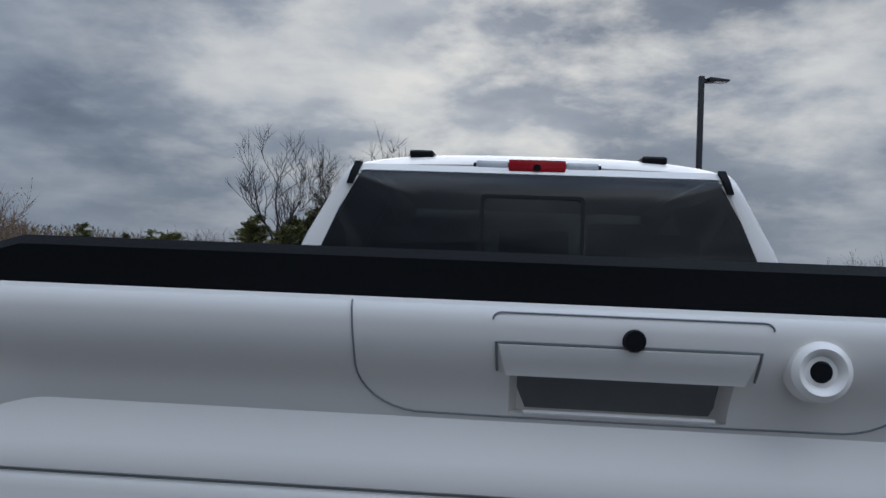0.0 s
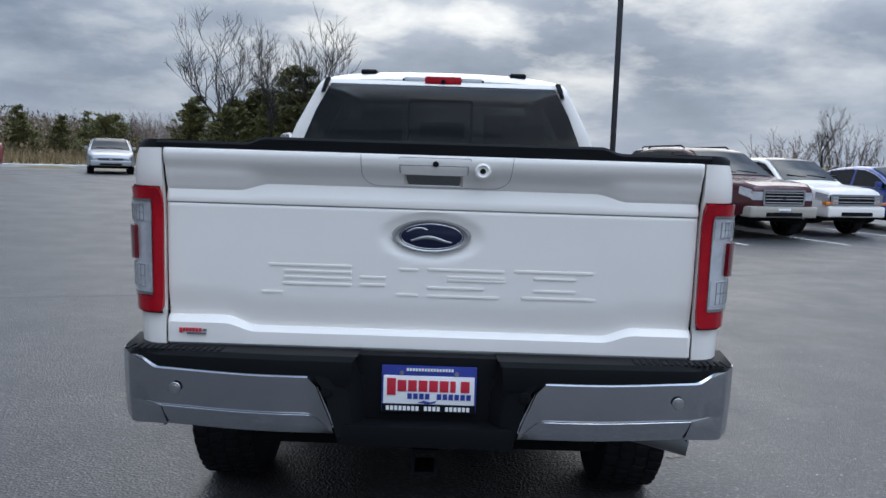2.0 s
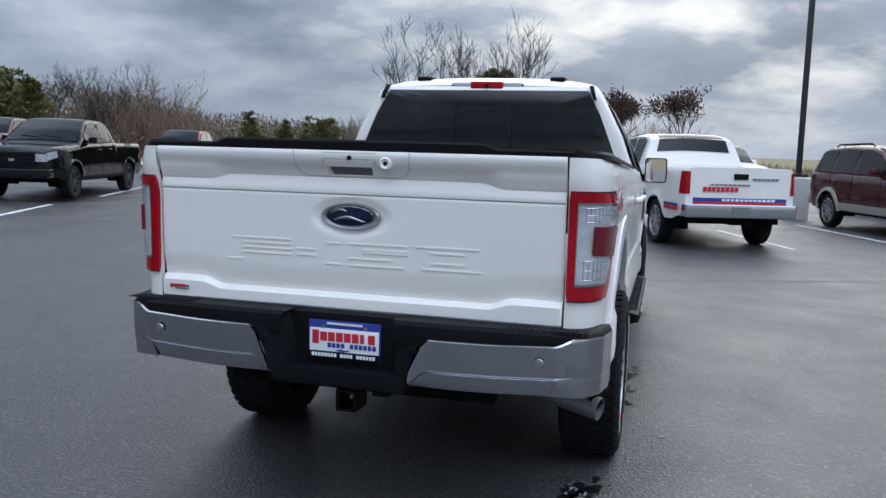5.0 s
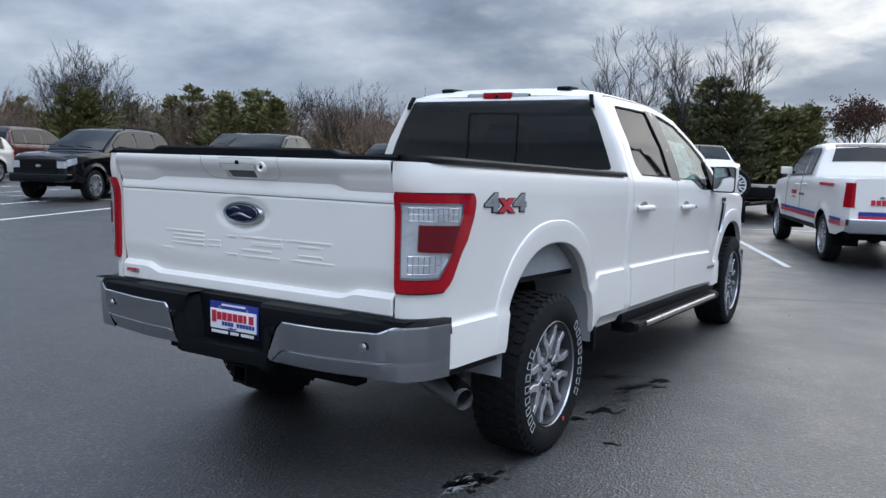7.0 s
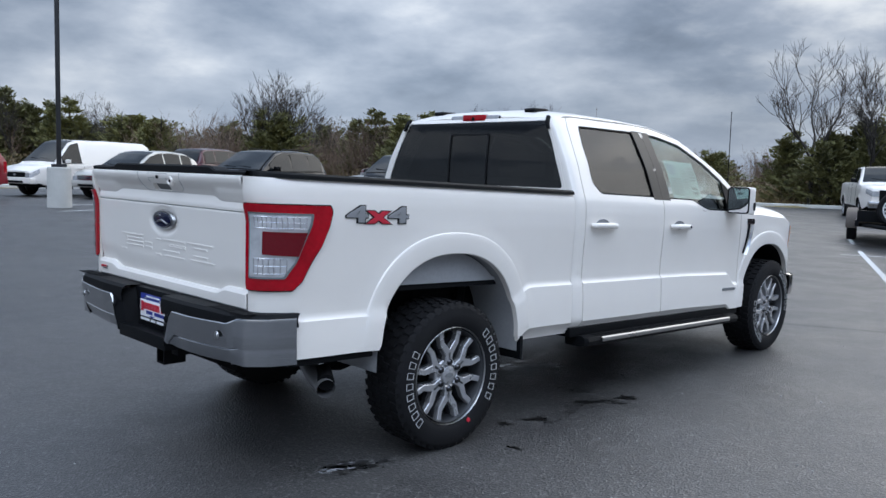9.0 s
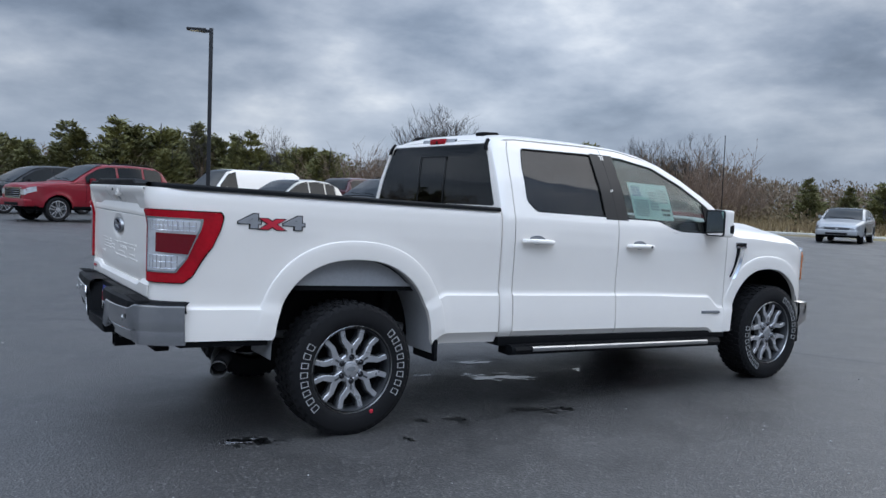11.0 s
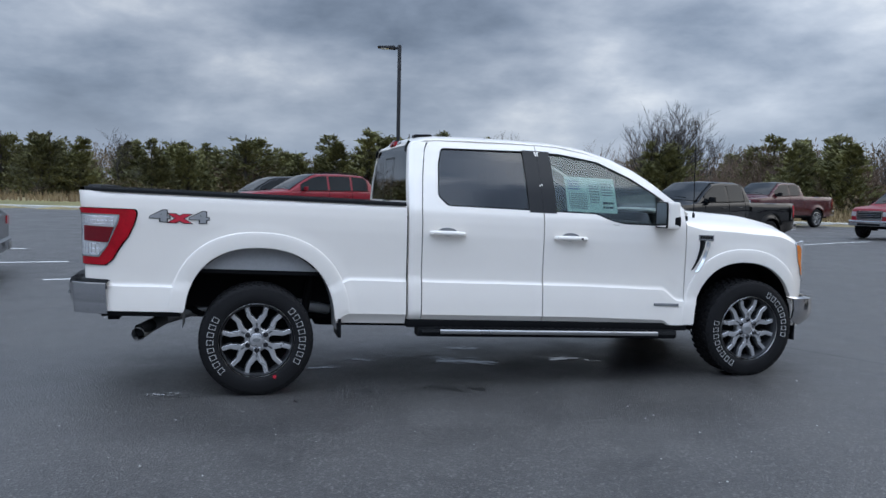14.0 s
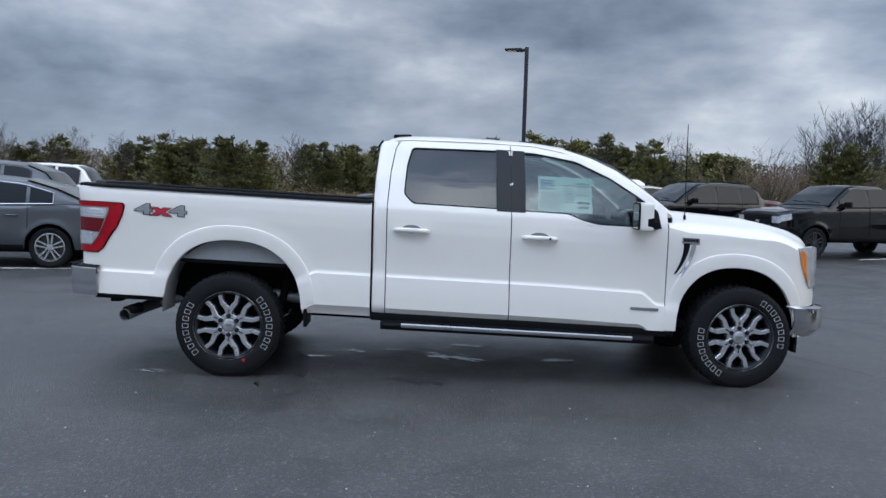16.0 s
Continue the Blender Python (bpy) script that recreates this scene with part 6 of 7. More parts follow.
def vehicle(kind, name, label, category, paint, at, heading, grille=None, lower=None, rim=None, glass_mat=None, rack=False, spokes=5, scale=1.0, bumper=None):
    """A parked vehicle with its own body, glass, lamps and wheels. It points along +y before it is turned by heading (degrees)."""
    sp = SPECS[kind]
    L, W, bot = sp["L"], sp["W"], sp["bot"]
    root = thing(name, label, category)
    ra, fa, r = sp["ra"], sp["ra"] + sp["wb"], sp["r"]
    hw = W / 2

    def sh(y):
        return float(np.interp(y, [p[0] for p in sp["sh"]], [p[1] for p in sp["sh"]]))

    def rf(y):
        return float(np.interp(y, [p[0] for p in sp["rf"]], [p[1] for p in sp["rf"]]))

    ar = r * 1.17

    def low(y):
        z = bot + 0.10 * smooth((0.5 - y) / 0.5) + 0.12 * smooth((y - L + 0.55) / 0.5)
        for c in (ra, fa):
            d = abs(y - c)
            if d < ar:
                z = max(z, r + math.sqrt(ar * ar - d * d))
        return z

    def plan(y):
        f = 1.0
        if y < 0.45:
            f = 0.90 + 0.10 * (1 - ((0.45 - y) / 0.45) ** 2.5)
        if y > L - 0.95:
            f = 1 - 0.26 * ((y - L + 0.95) / 0.95) ** 2.4
        return hw * f

    def sx(y, z):
        """Half width at a height: rounded shoulder, tucked sill, leaning glass."""
        s_ = sh(y)
        if z <= s_:
            k = (z - bot) / max(0.1, s_ - bot)
            w = float(np.interp(k, [0, 0.12, 0.35, 0.55, 0.85, 1.0], [0.955, 0.985, 1.0, 0.992, 0.985, 0.955]))
            b = 0.0
            for c in (ra, fa):
                d = math.hypot(y - c, z - r)
                b = max(b, 0.022 * (1 - smooth((d - ar * 1.05) / (ar * 0.2))))
            return plan(y) * w + b
        k = (z - s_) / 0.6
        return plan(min(y, L - 1.3)) * (0.945 - 0.19 * k)

    ys = sorted(set(span(0, L, 0.09) + [v for c in (ra, fa) for v in span(c - ar, c + ar, 0.05)] + [p[0] for p in sp["sh"]] + [0.03, L - 0.03]))
    bed = sp.get("bed")
    rows = []
    for y in ys:
        lo, hi = low(y), sh(y)
        side = [(sx(y, lo + (hi - lo) * q), y, lo + (hi - lo) * q) for q in (0, 0.06, 0.15, 0.28, 0.42, 0.55, 0.68, 0.8, 0.9, 0.97)]
        xe = sx(y, hi) - 0.03
        inb = bed and bed[0] < y < bed[1]
        fl = 0.80 * r / 0.4
        crown = 0.03 if not bed or y > bed[1] else 0.0
        top = [(xe, y, hi + 0.012), (xe - 0.07, y, hi + 0.014 + crown * 0.4), (xe - 0.075, y, fl if inb else hi + 0.016 + crown * 0.5), (0.0, y, fl if inb else hi + 0.016 + crown)]
        half = side + top
        rows.append(half + [(-a, b, c) for a, b, c in half[-2::-1]])
    bm = bmesh.new()
    grid(bm, rows, flip=True)
    for r_, fl_ in ((rows[0], False), (rows[-1], True)):
        vs = [bm.verts.new(p) for p in r_]
        bm.faces.new(vs if not fl_ else vs[::-1])
    bmesh.ops.remove_doubles(bm, verts=bm.verts[:], dist=0.0005)
    body = part("body", bm, paint, root, sharp=38)
    part("underbody", boxed(-hw * 0.8, hw * 0.8, 0.25, L - 0.35, bot - 0.06, bot + 0.16), M_GAP, root)
    for s in (1, -1):
        for c in (ra, fa):
            bm = bmesh.new()
            grid(bm, [[(s * xx, c + ar * 1.0 * math.cos(t), r + ar * 1.0 * math.sin(t)) for t in [math.pi * (i - 1) / 14 for i in range(17)]] for xx in (hw * 0.93, hw * 0.55)])
            part("wheel_well", bm, M_GAP, root)
            car_wheel(root, s * (hw - 0.13), c, r, r, 0.23, s, rim, spokes)
    # greenhouse
    y0, y1 = sp["rf"][0][0], sp["rf"][-1][0]
    gy_ = sorted(set(span(y0, y1, 0.08) + [p[0] for p in sp["rf"]]))
    rows = []
    for y in gy_:
        s_, t_ = sh(y) + 0.005, max(sh(y) + 0.012, rf(y))
        half = [(sx(y, s_ + (t_ - s_) * q) - (0.05 * q ** 6), y, s_ + (t_ - s_) * q - 0.02 * q ** 8) for q in (0, 0.25, 0.5, 0.75, 0.9, 0.97, 1.0)]
        xe = half[-1][0]
        half += [(xe * 0.8, y, t_ + 0.012), (xe * 0.4, y, t_ + 0.022), (0.0, y, t_ + 0.026)]
        rows.append(half + [(-a, b, c) for a, b, c in half[-2::-1]])
    bm = bmesh.new()
    grid(bm, rows, flip=True)
    cab = part("roof", bm, paint, root, sharp=38)
    gm = glass_mat or M_CARGLASS
    # side panes: dark panes just proud of the pillars, following the roof line
    for s in (1, -1):
        for a, b in sp["win"]:
            bm = bmesh.new()
            rows = []
            for y in span(a, b, 0.07):
                zb, zt = sh(y) + 0.035, rf(y) - 0.075
                zt = max(zt, zb + 0.01)
                rows.append([(s * (sx(y, z) + 0.006), y, z) for z in [zb + (zt - zb) * q / 5 for q in range(6)]])
            grid(bm, rows, flip=s < 0)
            solid(part("side_window", bm, M_PANE, root), 0.004, -1, (0, L / 2, 0.8))
        for a, b in sp["win"][-2:]:
            yy = a + 0.10
            z = sh(yy) - 0.16
            bm = bmesh.new()
            tube(bm, [(s * (sx(yy, z)), yy, z), (s * (sx(yy, z) + 0.03), yy + 0.03, z), (s * (sx(yy, z) + 0.03), yy + 0.17, z), (s * sx(yy, z), yy + 0.2, z)], 0.014, 6)
            part("door_handle", bm, paint, root)
        for a, b in sp["win"]:
            if b - a < 0.6:
                continue
            for yy in (a - 0.04, b + 0.03):
                bm = bmesh.new()
                tube(bm, [(s * (sx(yy, z) + 0.001), yy, z) for z in span(max(low(yy), bot + 0.14), sh(yy) - 0.01, 0.12)], 0.004, 4)
                part("door_seam", bm, M_GAP, root)
        ym = sp["win"][-1][1] - 0.16
        zm = sh(ym) + 0.03
        mr = part("side_mirror", boxed(*sorted((s * (sx(ym, zm) + 0.02), s * (sx(ym, zm) + (0.16 if kind in ("sedan", "crossover") else 0.22)))), ym - 0.03, ym + 0.07, zm, zm + 0.14, 0.03), M_PLASTIC if kind in ("pickup", "small_pickup") else paint, root)
        part("mirror_arm", boxed(*sorted((s * (sx(ym, zm) - 0.04), s * (sx(ym, zm) + 0.06))), ym, ym + 0.05, zm + 0.02, zm + 0.06), M_PLASTIC, mr)
    # windshield and rear window
    pk = [p[0] for p in sp["rf"]]
    for nm, ya, yb in (("windshield", pk[-4] + 0.12 if kind != "sedan" else pk[-4] + 0.05, pk[-1] - 0.10), ("rear_window", pk[0] + (0.07 if bed else 0.05), pk[2] - 0.08 if kind != "sedan" else pk[2])):
        if kind == "van" and nm == "rear_window":
            continue
        bm = bmesh.new()
        rows = []
        for y in span(ya, yb, 0.06):
            t_ = max(sh(y) + 0.02, rf(y))
            xe = (sx(y, t_) - 0.09) * (0.88 if bed and nm == "rear_window" else 1.0)
            back_ = -0.008 if nm == "rear_window" else 0.004
            rows.append([(xe * u, y + back_, t_ + 0.012 + 0.024 * (1 - u * u)) for u in (-1, -0.8, -0.4, 0, 0.4, 0.8, 1)])
        grid(bm, rows, flip=True)
        solid(part(nm, bm, M_PANE, root), 0.004, 1, (0, L / 2, 0.8))
    # front end
    zf = sh(L - 0.05)
    gw = 0.72 if kind == "small_pickup" else 0.50
    gz0, gz1 = bot + 0.30, zf - 0.06
    g = part("grille", boxed(-hw * gw, hw * gw, L - 0.10, L + 0.012, gz0, gz1, 0.03), M_PLASTIC, root)
    n_bars = 2 if kind == "small_pickup" else 4
    for k in range(n_bars):
        z = gz0 + (gz1 - gz0) * (k + 0.75) / (n_bars + 0.5)
        part("grille_bar", boxed(-hw * gw * 0.94, hw * gw * 0.94, L, L + 0.026, z - 0.011, z + 0.011, 0.006), grille or M_CHROME, g)
    bm = bmesh.new()
    ring(bm, rounded([(-hw * gw * 1.03, gz0 - 0.02), (-hw * gw * 1.06, gz1 + 0.02), (hw * gw * 1.06, gz1 + 0.02), (hw * gw * 1.03, gz0 - 0.02)], 0.03), rounded([(-hw * gw * 0.95, gz0 + 0.02), (-hw * gw * 0.97, gz1 - 0.02), (hw * gw * 0.97, gz1 - 0.02), (hw * gw * 0.95, gz0 + 0.02)], 0.02), (0, (gz0 + gz1) / 2), lambda x, z: (x, L + 0.024, z), n=24)
    solid(part("grille_frame", bm, grille or M_CHROME, g), 0.03, -1, (0, L / 2, 0.8))
    bm = bmesh.new()
    lathe(bm, [(0.0, 0.012), (0.9, 0.010), (1.0, 0.0)], 20, Matrix.Translation((0, L + 0.02, (gz0 + gz1) / 2)) @ Matrix.Rotation(radians(90), 4, "Z") @ Matrix.Diagonal((1, 0.075, 0.036, 1)))
    part("emblem", bm, M_BADGE if grille else M_EMBLEM, g)
    for s in (1, -1):
        # black sill between the wheels and a dark line round the side glass
        if not lower:
            bm = bmesh.new()
            grid(bm, [[(s * (sx(y, bot + h_) + o_), y, bot + h_) for h_, o_ in ((-0.02, -0.02), (0.0, 0.006), (0.05, 0.008), (0.07, 0.0))] for y in span(ra + ar * 1.02, fa - ar * 1.02, 0.2)], flip=s < 0)
            part("sill", bm, M_PLASTIC, root)
        a_, b_ = sp["win"][0][0], sp["win"][-1][1]
        bm = bmesh.new()
        low_line = [(s * (sx(y, sh(y) + 0.02) + 0.010), y, sh(y) + 0.022) for y in span(a_ - 0.02, b_ + 0.02, 0.1)]
        high_line = [(s * (sx(y, max(sh(y) + 0.05, rf(y) - 0.060)) + 0.010), y, max(sh(y) + 0.05, rf(y) - 0.060)) for y in span(a_ - 0.02, b_ + 0.02, 0.1)[::-1]] if kind != "van" else []
        tube(bm, low_line + high_line + (low_line[:1] if high_line else []), 0.009 if kind == "sedan" else 0.007, 5, caps=False)
        part("window_line", bm, M_CHROME if kind == "sedan" else M_PLASTIC, root)
    # wipers at the foot of the windshield
    yb_ = sp["rf"][-1][0] - 0.16
    for x0 in (-0.45, 0.08):
        bm = bmesh.new()
        zt_ = lambda y: max(sh(y) + 0.02, rf(y)) + 0.045
        tube(bm, [(x0, yb_, zt_(yb_)), (x0 + 0.46, yb_ - 0.06, zt_(yb_ - 0.06))], 0.009, 5)
        part("wiper", bm, M_PLASTIC, root)
    fb_ = part("front_bumper", boxed(-hw * 0.84, hw * 0.84, L - 0.30, L + 0.06, bot + 0.04, bot + 0.27, 0.085, seg=4), bumper or lower or paint, root)
    part("lower_intake", boxed(-hw * 0.45, hw * 0.45, L, L + 0.072, bot + 0.07, bot + 0.15, 0.01), M_PLASTIC, fb_)
    if lower:
        part("number_plate", boxed(-0.15, 0.15, L + 0.045, L + 0.06, bot + 0.12, bot + 0.23, 0.004), M_WHITEINK, fb_)
    for s in (1, -1):
        ya = L - 0.30
        bm = bmesh.new()
        rows = []
        for q in range(7):
            y = ya + 0.27 * q / 6
            z1 = sh(y) - 0.05
            z0 = z1 - 0.15 - 0.02 * q / 6
            rows.append([(s * (sx(y, z) + 0.004), y, z) for z in (z0, (z0 + z1) / 2, z1)])
        for xq in (0.735, 0.64, 0.53):
            rows.append([(s * hw * xq, L + 0.014, z) for z in (z0, (z0 + z1) / 2, z1)])
        grid(bm, rows, flip=s < 0)
        hd_ = part("headlight", bm, M_HEADLAMP, root)
        solid(hd_, 0.03, -1, (0, L / 2, 0.8))
        if kind == "small_pickup":
            part("amber_lamp", boxed(*sorted((s * hw * 0.60, s * hw * 0.88)), L - 0.10, L + 0.02, bot + 0.30, bot + 0.36, 0.012), M_AMBER, root)
        part("fog_lamp", boxed(*sorted((s * hw * 0.58, s * hw * 0.72)), L - 0.02, L + 0.055, bot + 0.10, bot + 0.18, 0.01), M_LAMPCLEAR, fb_)
        # tail light
        bm = bmesh.new()
        zt = sh(0.1) - 0.05
        zb = zt - (0.36 if kind in ("pickup", "excab", "suv", "van", "small_pickup") else 0.18)
        rows = [[(s * hw * (0.84 if kind not in ("sedan", "crossover") else 0.5), -0.015, z) for z in (zb + (0.05 if kind == "sedan" else 0), zt)]]
        for y in (0.0, 0.05, 0.10, 0.15) if kind != "sedan" else (0.0, 0.06, 0.14, 0.24, 0.36):
            zl = zb if kind != "sedan" else zt - 0.15 + 0.10 * y / 0.36
            rows.append([(s * (sx(y, z) + 0.008), y - 0.012, z) for z in (zl, zt)])
        grid(bm, rows, flip=s < 0)
        solid(part("tail_light", bm, M_LAMPRED, root), 0.03, -1, (0, L / 2, 0.8))
    rb = part("rear_bumper", boxed(-hw * 0.93, hw * 0.93, -0.09 if bed else -0.045, 0.16, bot + 0.06, bot + 0.28, 0.04 if bed else 0.09, seg=3), M_CHROME if bed else (lower or paint), root)
    part("number_plate", boxed(-0.15, 0.15, -0.11, -0.09, bot + 0.12, bot + 0.24, 0.004), M_GREYINK, rb)
    if bed:
        part("tailgate_handle", boxed(-0.12, 0.12, -0.02, 0.02, sh(0) - 0.17, sh(0) - 0.08, 0.01), M_PLASTIC, root)
    if lower:
        for s in (1, -1):
            for c in (ra, fa):
                bm = bmesh.new()
                rows = []
                for i in range(19):
                    t = math.pi * (i - 1.5) / 15
                    rows.append([(s * (sx(c + q * math.cos(t), max(bot + 0.02, r + q * math.sin(t))) + o), c + q * math.cos(t), max(bot - 0.02, r + q * math.sin(t))) for q, o in ((ar * 0.99, 0.0), (ar * 1.0, 0.022), (ar * 1.16, 0.020), (ar * 1.18, 0.0))])
                grid(bm, rows)
                part("wheel_flare", bm, lower, root)
            bm = bmesh.new()
            grid(bm, [[(s * (sx(y, z) + 0.012), y, z) for z in (bot, bot + 0.08, bot + 0.17)] for y in span(ra + ar * 1.1, fa - ar * 1.1, 0.1)])
            part("sill_cladding", bm, lower, root)
    if rack:
        for s in (1, -1):
            bm = bmesh.new()
            a, b = pk[2] + 0.1, pk[-4] - 0.1
            tube(bm, [(s * (sx(a, rf(a)) - 0.12), a, rf(a) + 0.01), (s * (sx(a, rf(a)) - 0.12), a + 0.12, rf(a) + 0.065), (s * (sx(b, rf(b)) - 0.12), b - 0.12, rf(b) + 0.065), (s * (sx(b, rf(b)) - 0.12), b, rf(b) + 0.01)], 0.018, 8)
            part("roof_rail", bm, M_PLASTIC, root)
    root.matrix_world = Matrix.Translation((at[0], at[1], ground_z(*at))) @ Matrix.Rotation(radians(heading), 4, "Z") @ Matrix.Scale(scale, 4) @ Matrix.Translation((0, -L / 2, 0))
    return root


M_PANE = material("dark car window", (0.009, 0.011, 0.012), 0.04, vary=0.3, scale=1.6, spec=0.30, rough_vary=0.02)

# ---- what stands round the pickup ----
vehicle("sedan", "sedan", "dark grey sedan parked beside a white line", "car", M_GREY, (-6.93, -6.14), 188, spokes=5)
vehicle("crossover", "hatchback", "dark grey hatchback behind the sedan", "car", M_GREY, (-10.1, -8.3), 188)
vehicle("suv", "suv", "white boxy sport utility vehicle with dark roof rails", "suv", M_WHITE, (-15.1, -9.45), 188, rack=True, scale=0.88)
vehicle("pickup", "pickup_truck", "black crew-cab pickup with black grille and dark wheels", "pickup truck", M_BLACKPAINT, (-12.05, 11.72), 197, grille=M_BLACKPAINT, rim=M_RIMDARK, scale=0.87)
vehicle("suv", "suv", "large black sport utility vehicle with black grille", "suv", M_BLACKPAINT, (-15.0, 8.8), 201, grille=M_BLACKPAINT, rack=True, scale=0.88, spokes=6)
vehicle("crossover", "crossover", "pale gold crossover with chrome grille bars", "suv", M_GOLD, (-22.9, 9.1), 203, scale=0.93)
vehicle("van", "cargo_van", "white windowless cargo van with a dark grille", "van", M_WHITE, (-25.1, 8.0), 200, grille=M_PLASTIC, lower=None, scale=0.9)
vehicle("suv", "suv", "dark red sport utility vehicle seen from behind", "suv", M_MAROON, (-28.3, 15.2), 22)
vehicle("suv", "suv", "bright red sport utility vehicle with chrome grille", "suv", M_REDPAINT, (-21.9, 2.2), 200, rack=True, scale=0.94)
vehicle("crossover", "crossover", "black crossover with bright alloy wheels", "suv", M_BLACKPAINT, (-27.7, 1.2), 200)
vehicle("pickup", "pickup_truck", "maroon heavy-duty crew-cab pickup with chrome steps", "pickup truck", M_MAROON, (-24.15, 22.6), 197, bumper=M_CHROME)
vehicle("pickup", "pickup_truck", "red crew-cab pickup with a chrome grille", "pickup truck", M_REDPAINT, (-15.0, 21.2), 195, scale=0.81, bumper=M_CHROME)
vehicle("sedan", "sedan", "silver sedan parked by the kerb facing the lot", "car", M_SILVER, (-13.7, 29.5), 203, grille=M_GREY, scale=0.93)
vehicle("suv", "suv", "maroon sport utility vehicle with tan cladding and roof rails", "suv", M_MAROON, (5.85, 14.35), 197, lower=M_TAN, rack=True, scale=0.95)
vehicle("suv", "suv", "dark grey sport utility vehicle with roof rails", "suv", M_GREY, (7.2, 20.4), 197, rack=True)
vehicle("small_pickup", "pickup_truck", "small white pickup with amber corner lights", "pickup truck", M_WHITE, (7.72, 15.6), 197)
vehicle("sedan", "sedan", "blue sedan parked beside the small pickup", "car", M_BLUE, (10.8, 16.3), 197)
vehicle("suv", "suv", "white sport utility vehicle behind the fleet pickup", "suv", M_WHITE, (2.9, 25.8), 197)
far_truck = vehicle("pickup", "pickup_truck", "white crew-cab pickup with black grille behind the trailer", "pickup truck", M_WHITE, (-5.7, 28.8), 206, grille=M_PLASTIC, bumper=M_CHROME)
fleet = vehicle("excab", "pickup_truck", "white fleet pickup with red and blue stripes and door bars", "pickup truck", M_WHITE, (1.3, 12.0), 20, scale=0.96)


def stripes(root):
    """Red and blue bands along the flanks and tailgate, with bars where the lettering is."""
    sp = SPECS["excab"]
    hw = sp["W"] / 2
    for s in (1, -1):
        for nm, z0, z1, mt in (("blue_stripe", 0.71, 0.755, M_BLUEINK), ("red_stripe", 0.645, 0.705, M_REDINK)):
            for a, b in ((0.06, 0.68), (1.62, 4.36)):
                bm = bmesh.new()
                x = hw + 0.008
                grid(bm, [[(s * (x - 0.004 * (q == 0)), y, z0 + (z1 - z0) * q) for q in (0, 0.5, 1)] for y in span(a, b, 0.2)])
                solid(part(nm, bm, mt, root), 0.006, 0)
        for y, z, w, h, mt in ((3.35, 0.99, 0.38, 0.075, M_REDINK), (2.75, 0.99, 0.36, 0.04, M_GREYINK), (3.35, 0.93, 0.30, 0.02, M_REDINK), (1.05, 1.21, 0.85, 0.045, M_REDINK)):
            bm = bmesh.new()
            n = max(3, int(w / 0.07))
            for k in range(n):
                y0 = y - w / 2 + w * k / n
                box(bm, *sorted((s * (hw - 0.012), s * (hw + 0.004))), y0, y0 + w / n * 0.7, z, z + h)
            part("side_bars", bm, mt, root)
    for nm, z0, z1, x0, x1, mt in (("blue_stripe", 0.80, 0.86, -0.78, 0.78, M_BLUEINK), ("red_stripe", 0.745, 0.795, -0.78, 0.78, M_REDINK)):
        part(nm, boxed(x0, x1, -0.012, 0.01, z0, z1), mt, root)
    for z, h, x0, n, mt in ((0.96, 0.075, -0.62, 8, M_REDINK), (1.06, 0.025, -0.5, 9, M_GREYINK), (1.15, 0.035, 0.2, 6, M_GREYINK), (0.81, 0.035, -0.3, 12, M_WHITEINK)):
        bm = bmesh.new()
        for k in range(n):
            box(bm, x0 + 0.075 * k, x0 + 0.075 * k + 0.055, -0.016, 0.0, z, z + h)
        part("tailgate_bars", bm, mt, root)


stripes(fleet)


def lamp_post(at, turn, height=6.3):
    """A square bronze pole with a flat head on a round concrete base."""
    z = ground_z(*at)
    root = thing("lamp_post", "dark bronze parking lot lamp post on a pale concrete base", "lamp post", "lamp posts")
    bm = bmesh.new()
    lathe(bm, [(0.0, 1.02), (0.265, 1.02), (0.285, 0.99), (0.295, 0.0), (0.0, 0.0)], 32, Matrix.Rotation(radians(-90), 4, "Y"))
    base = part("concrete_base", bm, M_CONCRETE, root)
    part("base_plate", boxed(-0.17, 0.17, -0.17, 0.17, 1.02, 1.10, 0.02), M_POLE, root)
    pole = part("pole", boxed(-0.055, 0.055, -0.055, 0.055, 1.06, height, 0.012), M_POLE, root)
    part("arm", boxed(-0.03, 0.03, 0.05, 0.16, height - 0.13, height - 0.05, 0.01), M_POLE, pole)
    bm = boxed(-0.16, 0.16, 0.14, 0.66, height - 0.13, height - 0.035, 0.025)
    for v in bm.verts:     # thins out and rises towards its tip
        k = (v.co.y - 0.14) / 0.52
        v.co.z += 0.035 * k - (0.045 * k if v.co.z > height - 0.08 else 0.0)
        v.co.x *= 1 - 0.18 * k
    head = part("lamp_head", bm, M_POLE, pole)
    part("lens", boxed(-0.11, 0.11, 0.25, 0.56, height - 0.118, height - 0.100), M_LAMPCLEAR, head)
    root.matrix_world = pose(at[0], at[1], z, 0, 0, turn)
    return root


lamp_post((-17.6, 4.59), 165, 5.60)
lamp_post((4.25, 17.4), -75)


